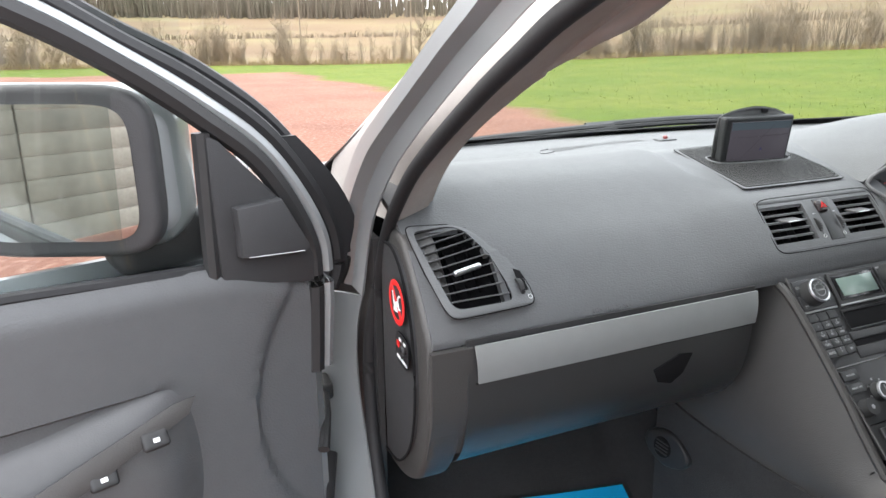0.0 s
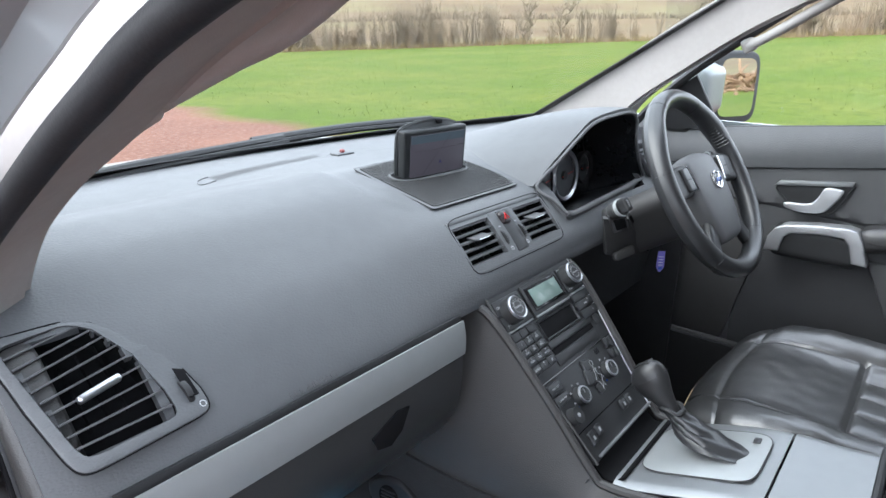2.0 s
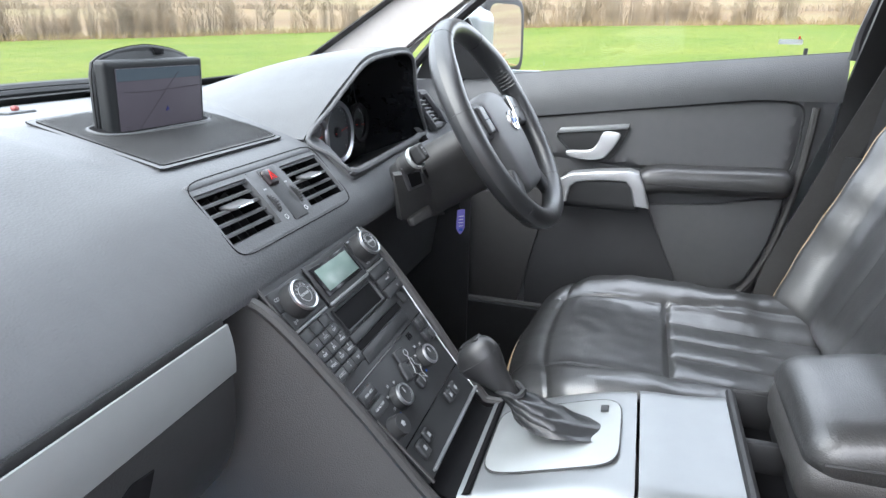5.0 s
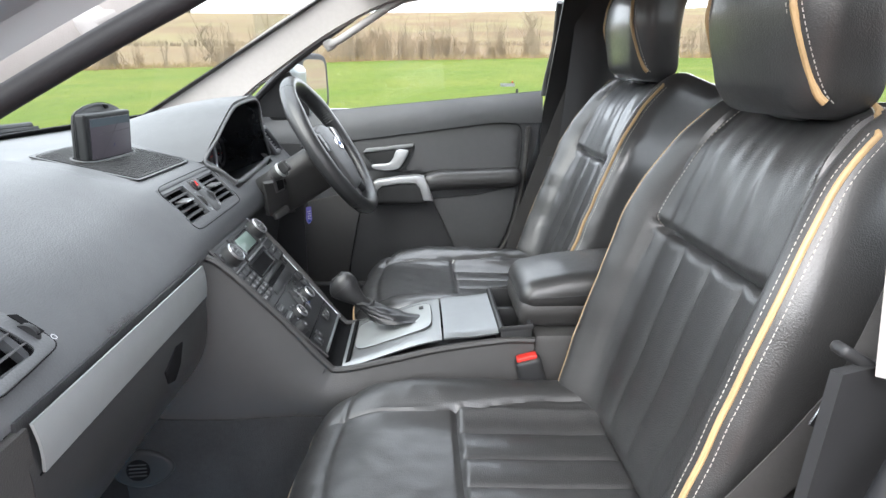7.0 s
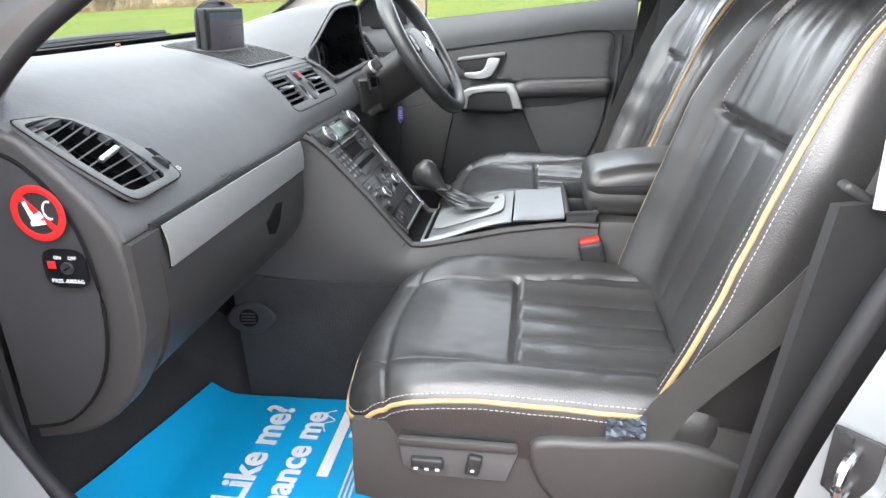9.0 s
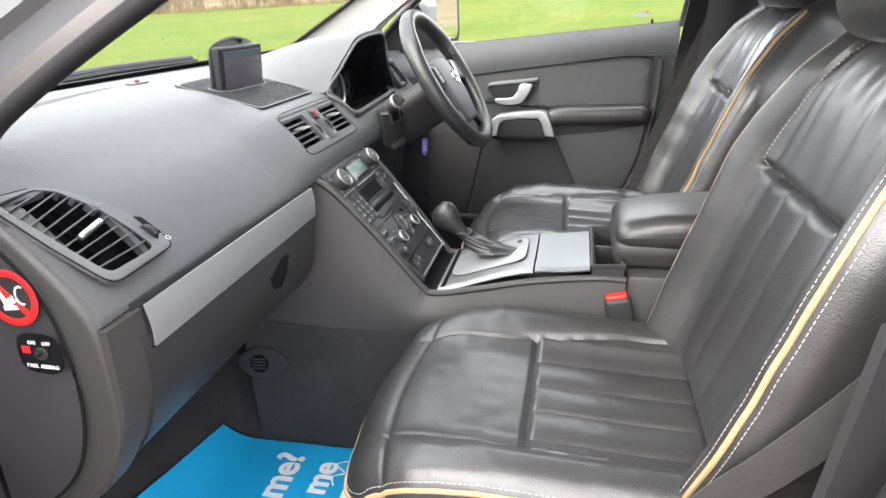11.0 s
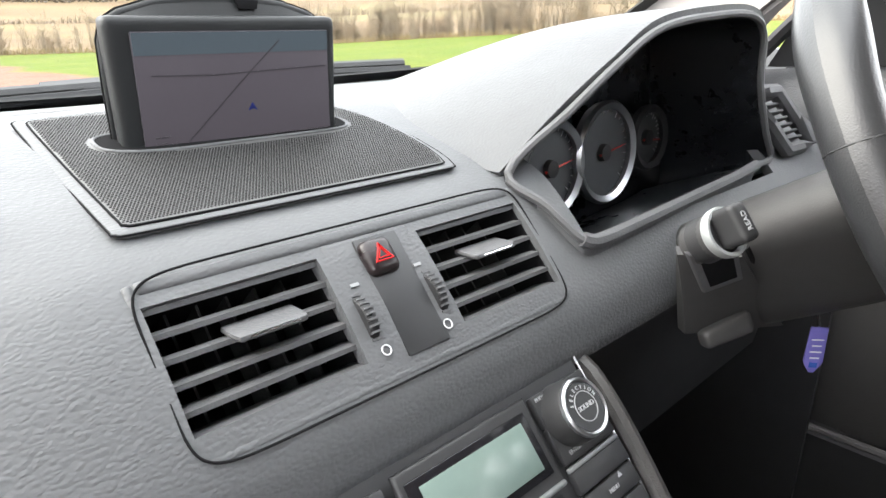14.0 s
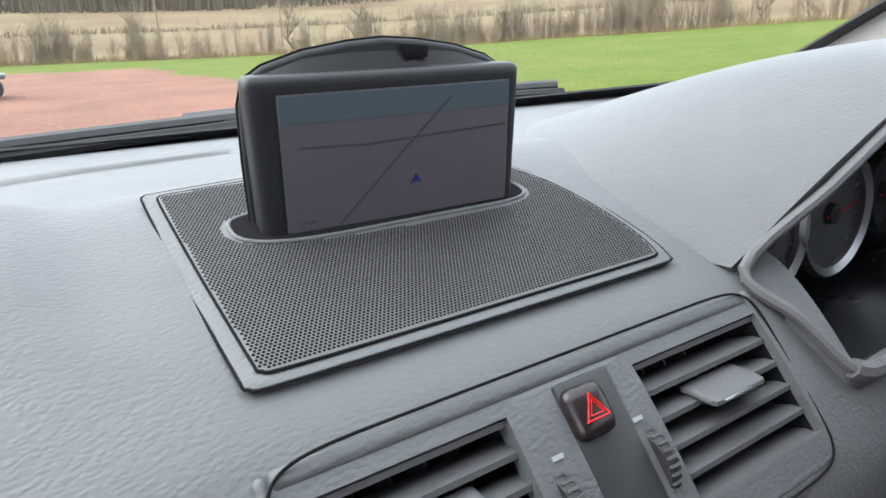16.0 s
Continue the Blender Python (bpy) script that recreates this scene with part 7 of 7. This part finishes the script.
    part("outer_skin", thick(grid(lambda u, v: dp(lerp(-.02, 1.06, u), lerp(sill(.3), .40, v), .12 + .03 * math.sin(v * 2.5)), 10, 10), .008), PAINT, d)
    part("window_pane", grid(lambda u, v: dp(lerp(.13, 1.0, u), lerp(1.20, 1.50 + .10 * u, v), .02), 3, 3), GLASS, d)
    part("outer_waist", slab([dp(.0, 1.17, .02), dp(1.0, 1.25, .02), dp(1.0, 1.18, .02), dp(.0, 1.10, .02)], DN * .10, .003), PAINT, d)
    # hinges and check strap
    for z in (1.065, .70):
        part("hinge", block((.035, .05, .065), .006, .006, None, T(-.852, .815, z)), PAINT, d, "painted hinge")
    part("check_strap", tube([V(-.842, .86, .935), V(-.85, .80, .925), V(-.868, .745, .900)], [.009, .007, .009], 8), BLACK, d)
    part("strap_anchor", block((.02, .045, .030), .006, .005, None, T(-.838, .865, .935)), BLACK, d)
    part("wire_boot", tube([V(-.845, .83, .83), V(-.86, .79, .80), V(-.87, .78, .74)], .014, 10), RUBBER, d, "black rubber wiring boot")
    return d


def build_mirror_left():
    m = thing("door_mirror", dp(.2, 1.2, .1), "silver-blue door mirror with a dark grey rim on the open door", "door mirror", "door mirrors")
    n = V(-.35, -.93, .03).normalized()
    mirror_unit(m, dp(.272, 1.335, .075), n, .205, .168, PAINT)
    part("mirror_housing", block((.135, .115, .128), .034, .008, lambda x, y, z: (x, y, z * (1 - .9 * max(0, x))), T(*dp(.188, 1.332, .105)) @ frame_axes((0, 0, 1), DU)), PAINT, m, "silver-blue inner end of the shell")
    part("mirror_foot", block((.13, .085, .075), .026, .008, lambda x, y, z: (x, y, z * (1 + 1.2 * x)), T(*dp(.165, 1.238, .085)) @ frame_axes((0, 0, 1), DU)), BLACK, m, "black mirror foot")


build_driver_door()
build_mirror_right()
build_passenger_door()
build_mirror_left()


# ---- fittings on the shell ----
def build_fittings():
    for s in (-1, 1):
        h = thing("grab_handle", (s * .66, .42, 1.5), "grey plastic grab handle on the pillar trim", "grab handle", "grab handles")
        line = smooth_line([(-.690, .495, 1.450), (-.674, .466, 1.466), (-.658, .432, 1.484), (-.643, .400, 1.500), (-.634, .34, 1.535), (-.632, .26, 1.57), (-.648, .20, 1.59)] if s < 0 else [(s * .655, .49, 1.485), (s * .636, .455, 1.500), (s * .624, .40, 1.533), (s * .612, .32, 1.582), (s * .605, .24, 1.620), (s * .62, .20, 1.635)], 30)
        part("bar", tube(line, [.007, .009, .010, .011] + [.0105] * 22 + [.013] * 4, 12), HANDLE, h)
        for p, q in ((line[1], line[2]), (line[-2], line[-1])):
            part("mount", block((.030, .030, .016), .007, .004, None, T(*p) @ frame_axes(V(-s, .2, -.4), q - p)), HANDLE, h, "grey mounting foot")
    # rear post trim beside the passenger's seat, and its twin
    for s in (-1, 1):
        p = thing("pillar_trim", (s * .70, -.2, 1.0), "pale fabric upper trim of the door post" if s < 0 else "dark upper trim of the driver's door post", "pillar trim", "door post trims")
        dy = 0 if s < 0 else -.035
        part("upper_trim", thick(grid(lambda u, v: V(s * (lerp(.745, .655, v) - .025 * math.sin(u * 3.14)), lerp(-.165, -.30, u) - .02 * v + dy, lerp(1.165, 1.66, v)), 10, 10), .012), PILLAR if s < 0 else COVER, p)
        if s > 0:
            part("post_cover", thick(grid(lambda u, v: V(.812 - .30 * max(0, v - .35), lerp(-.150, -.34, u) - .02 * v, lerp(1.10, 1.66, v)), 4, 10), .01), BLACK, p)
        part("lower_trim", thick(grid(lambda u, v: V(s * (lerp(.765, .735, v) - .02 * math.sin(u * 3.14)), lerp(-.04 - .09 * v, -.26 - .04 * v, u) + dy, lerp(.46, 1.165, v)), 10, 10), .012), BLACK, p)
    k = thing("door_striker", (-.82, -.16, .93), "black door latch striker on the painted post", "striker")
    M = T(-.812, -.158, .925) @ frame_axes((-.72, .68, 0), (0, 0, 1))
    part("plate", rbox((.075, .045, .006), M, .003), BLACK, k)
    part("loop", tube([M @ V(*p) for p in smooth_line([(-.02, -.002, 0), (-.02, -.002, .03), (.0, -.002, .042), (.02, -.002, .03), (.02, -.002, 0)], 14)], .005, 8), CHROME, k)
    for q in (-.03, .03):
        part("bolt", lathe([(.001, .003), (.008, .003), (.007, .007), (.001, .007)], M @ T(q, .01, 0), 6), BLACK, k)
    # wipers
    for pts in ([(-.60, 1.16, 1.243), (-.30, 1.255, 1.245), (.06, 1.305, 1.250)], [(-.02, 1.315, 1.250), (.25, 1.295, 1.258), (.52, 1.23, 1.262)]):
        w = thing("wiper", pts[0], "black windscreen wiper resting on the scuttle", "wiper", "windscreen wipers")
        line = smooth_line(pts, 24)
        part("arm", tube([p + V(0, .035, .012) for p in line], .009, 8), BLACK, w)
        part("blade", tube([p + V(0, .018, .004) for p in line], .007, 6), RUBBER, w)
    hl = thing("headlamp", (-.78, 2.0, 1.0), "clear headlamp at the bonnet's corner", "headlamp")
    part("lens", block((.22, .34, .12), .05, .02, None, T(-.74, 2.12, 1.05) @ pose(0, 0, 0, 12)), GLOSSBLACK, hl)


build_fittings()


# ---- in the yard ----
def build_yard():
    t = thing("flatbed_trailer", (-1.4, 20, 0), "small grey trailer with red sides at the yard's edge", "trailer")
    part("bed", rbox((1.7, 1.3, .10), T(-1.4, 20, .52), .03), TRIM, t)
    for x in (-2.15, -1.65, -1.15, -.65):
        part("stake", rbox((.05, .05, .55), T(x, 19.4, .84), .01), SILVER, t)
    part("rail", rbox((1.7, .04, .05), T(-1.4, 19.4, 1.10), .01), SILVER, t)
    part("side_board", rbox((1.0, .03, .16), T(-1.6, 19.38, .68), .01), RED_PLASTIC, t, "red side board")
    part("side_board", rbox((.5, .03, .10), T(-1.0, 19.38, .92), .01), RED_PLASTIC, t, "red side board")
    for x in (-1.9, -.9):
        part("wheel", lathe([(.05, -.1), (.25, -.1), (.28, 0), (.25, .1), (.05, .1)], T(x, 19.3, .28) @ frame_axes((0, -1, 0), (1, 0, 0)), 24), RUBBER, t)
    FENCE = material("weathered_fence_wood", (0.25, 0.235, 0.19), 0.85, second=(0.15, 0.14, 0.115), spots=3, per_object=0.18)
    f = thing("board_fence", (-5.5, -6, 0), "weathered horizontal board fence beside the yard", "fence")
    post = rbox((.12, .12, 2.0), None, .01)
    me = link_mesh("post", post, FENCE)
    rail = link_mesh("board", rbox((2.38, .03, .197), None, .004), FENCE)
    for i in range(9):
        for k, src in enumerate([me] + [rail] * 9):
            ob = src if i == 0 and (k == 0 or k == 1) else new(src.name.split(".")[0], src.data)
            ob.parent = f
            ob.location = (4.0 - i * 2.4, -1.0 - 0 * i, 1.0) if k == 0 else (4.0 - i * 2.4 - 1.2, -.92, .12 + (k - 1) * .20)
    f.location = (-5.0, -1.0, 0)
    f.rotation_euler = (0, 0, radians(-82))
    BRUSH = material("cut_branches", (0.36, 0.22, 0.12), 0.85, second=(0.16, 0.10, 0.06), spots=2, per_object=0.2)
    w = thing("brushwood_pile", (14.6, -24.0, 0), "tan heap of cut branches beside the yard", "wood pile")
    rng = random.Random(11)
    for k in range(150):
        a, r = rng.uniform(0, 6.28), 2.3 * rng.random() ** .6
        c = V(14.6 + r * math.cos(a), -24.0 + r * math.sin(a), .15 + (2.3 - r) * .75 * rng.random() ** .5)
        e = V(rng.uniform(-1, 1), rng.uniform(-1, 1), rng.uniform(-.35, .5)).normalized() * rng.uniform(.4, 1.1)
        part("branch", tube([c - e, c + V(0, 0, rng.uniform(-.1, .1)), c + e], [.07, .06, .03], 6), BRUSH, w)
    for az, r, h in ((9.5, 60, 6.2), (18.9, 62, 6.4)):
        a = radians(az)
        x, y = r * math.sin(a), r * math.cos(a)
        p = thing("pole", (x, y, ground_z(x, y)), "grey timber pole at the field's edge", "pole", "field poles")
        part("shaft", tube([V(x, y, ground_z(x, y) - .2), V(x, y, ground_z(x, y) + h)], [.07, .05], 8), TWIG_GREY, p)


build_yard()
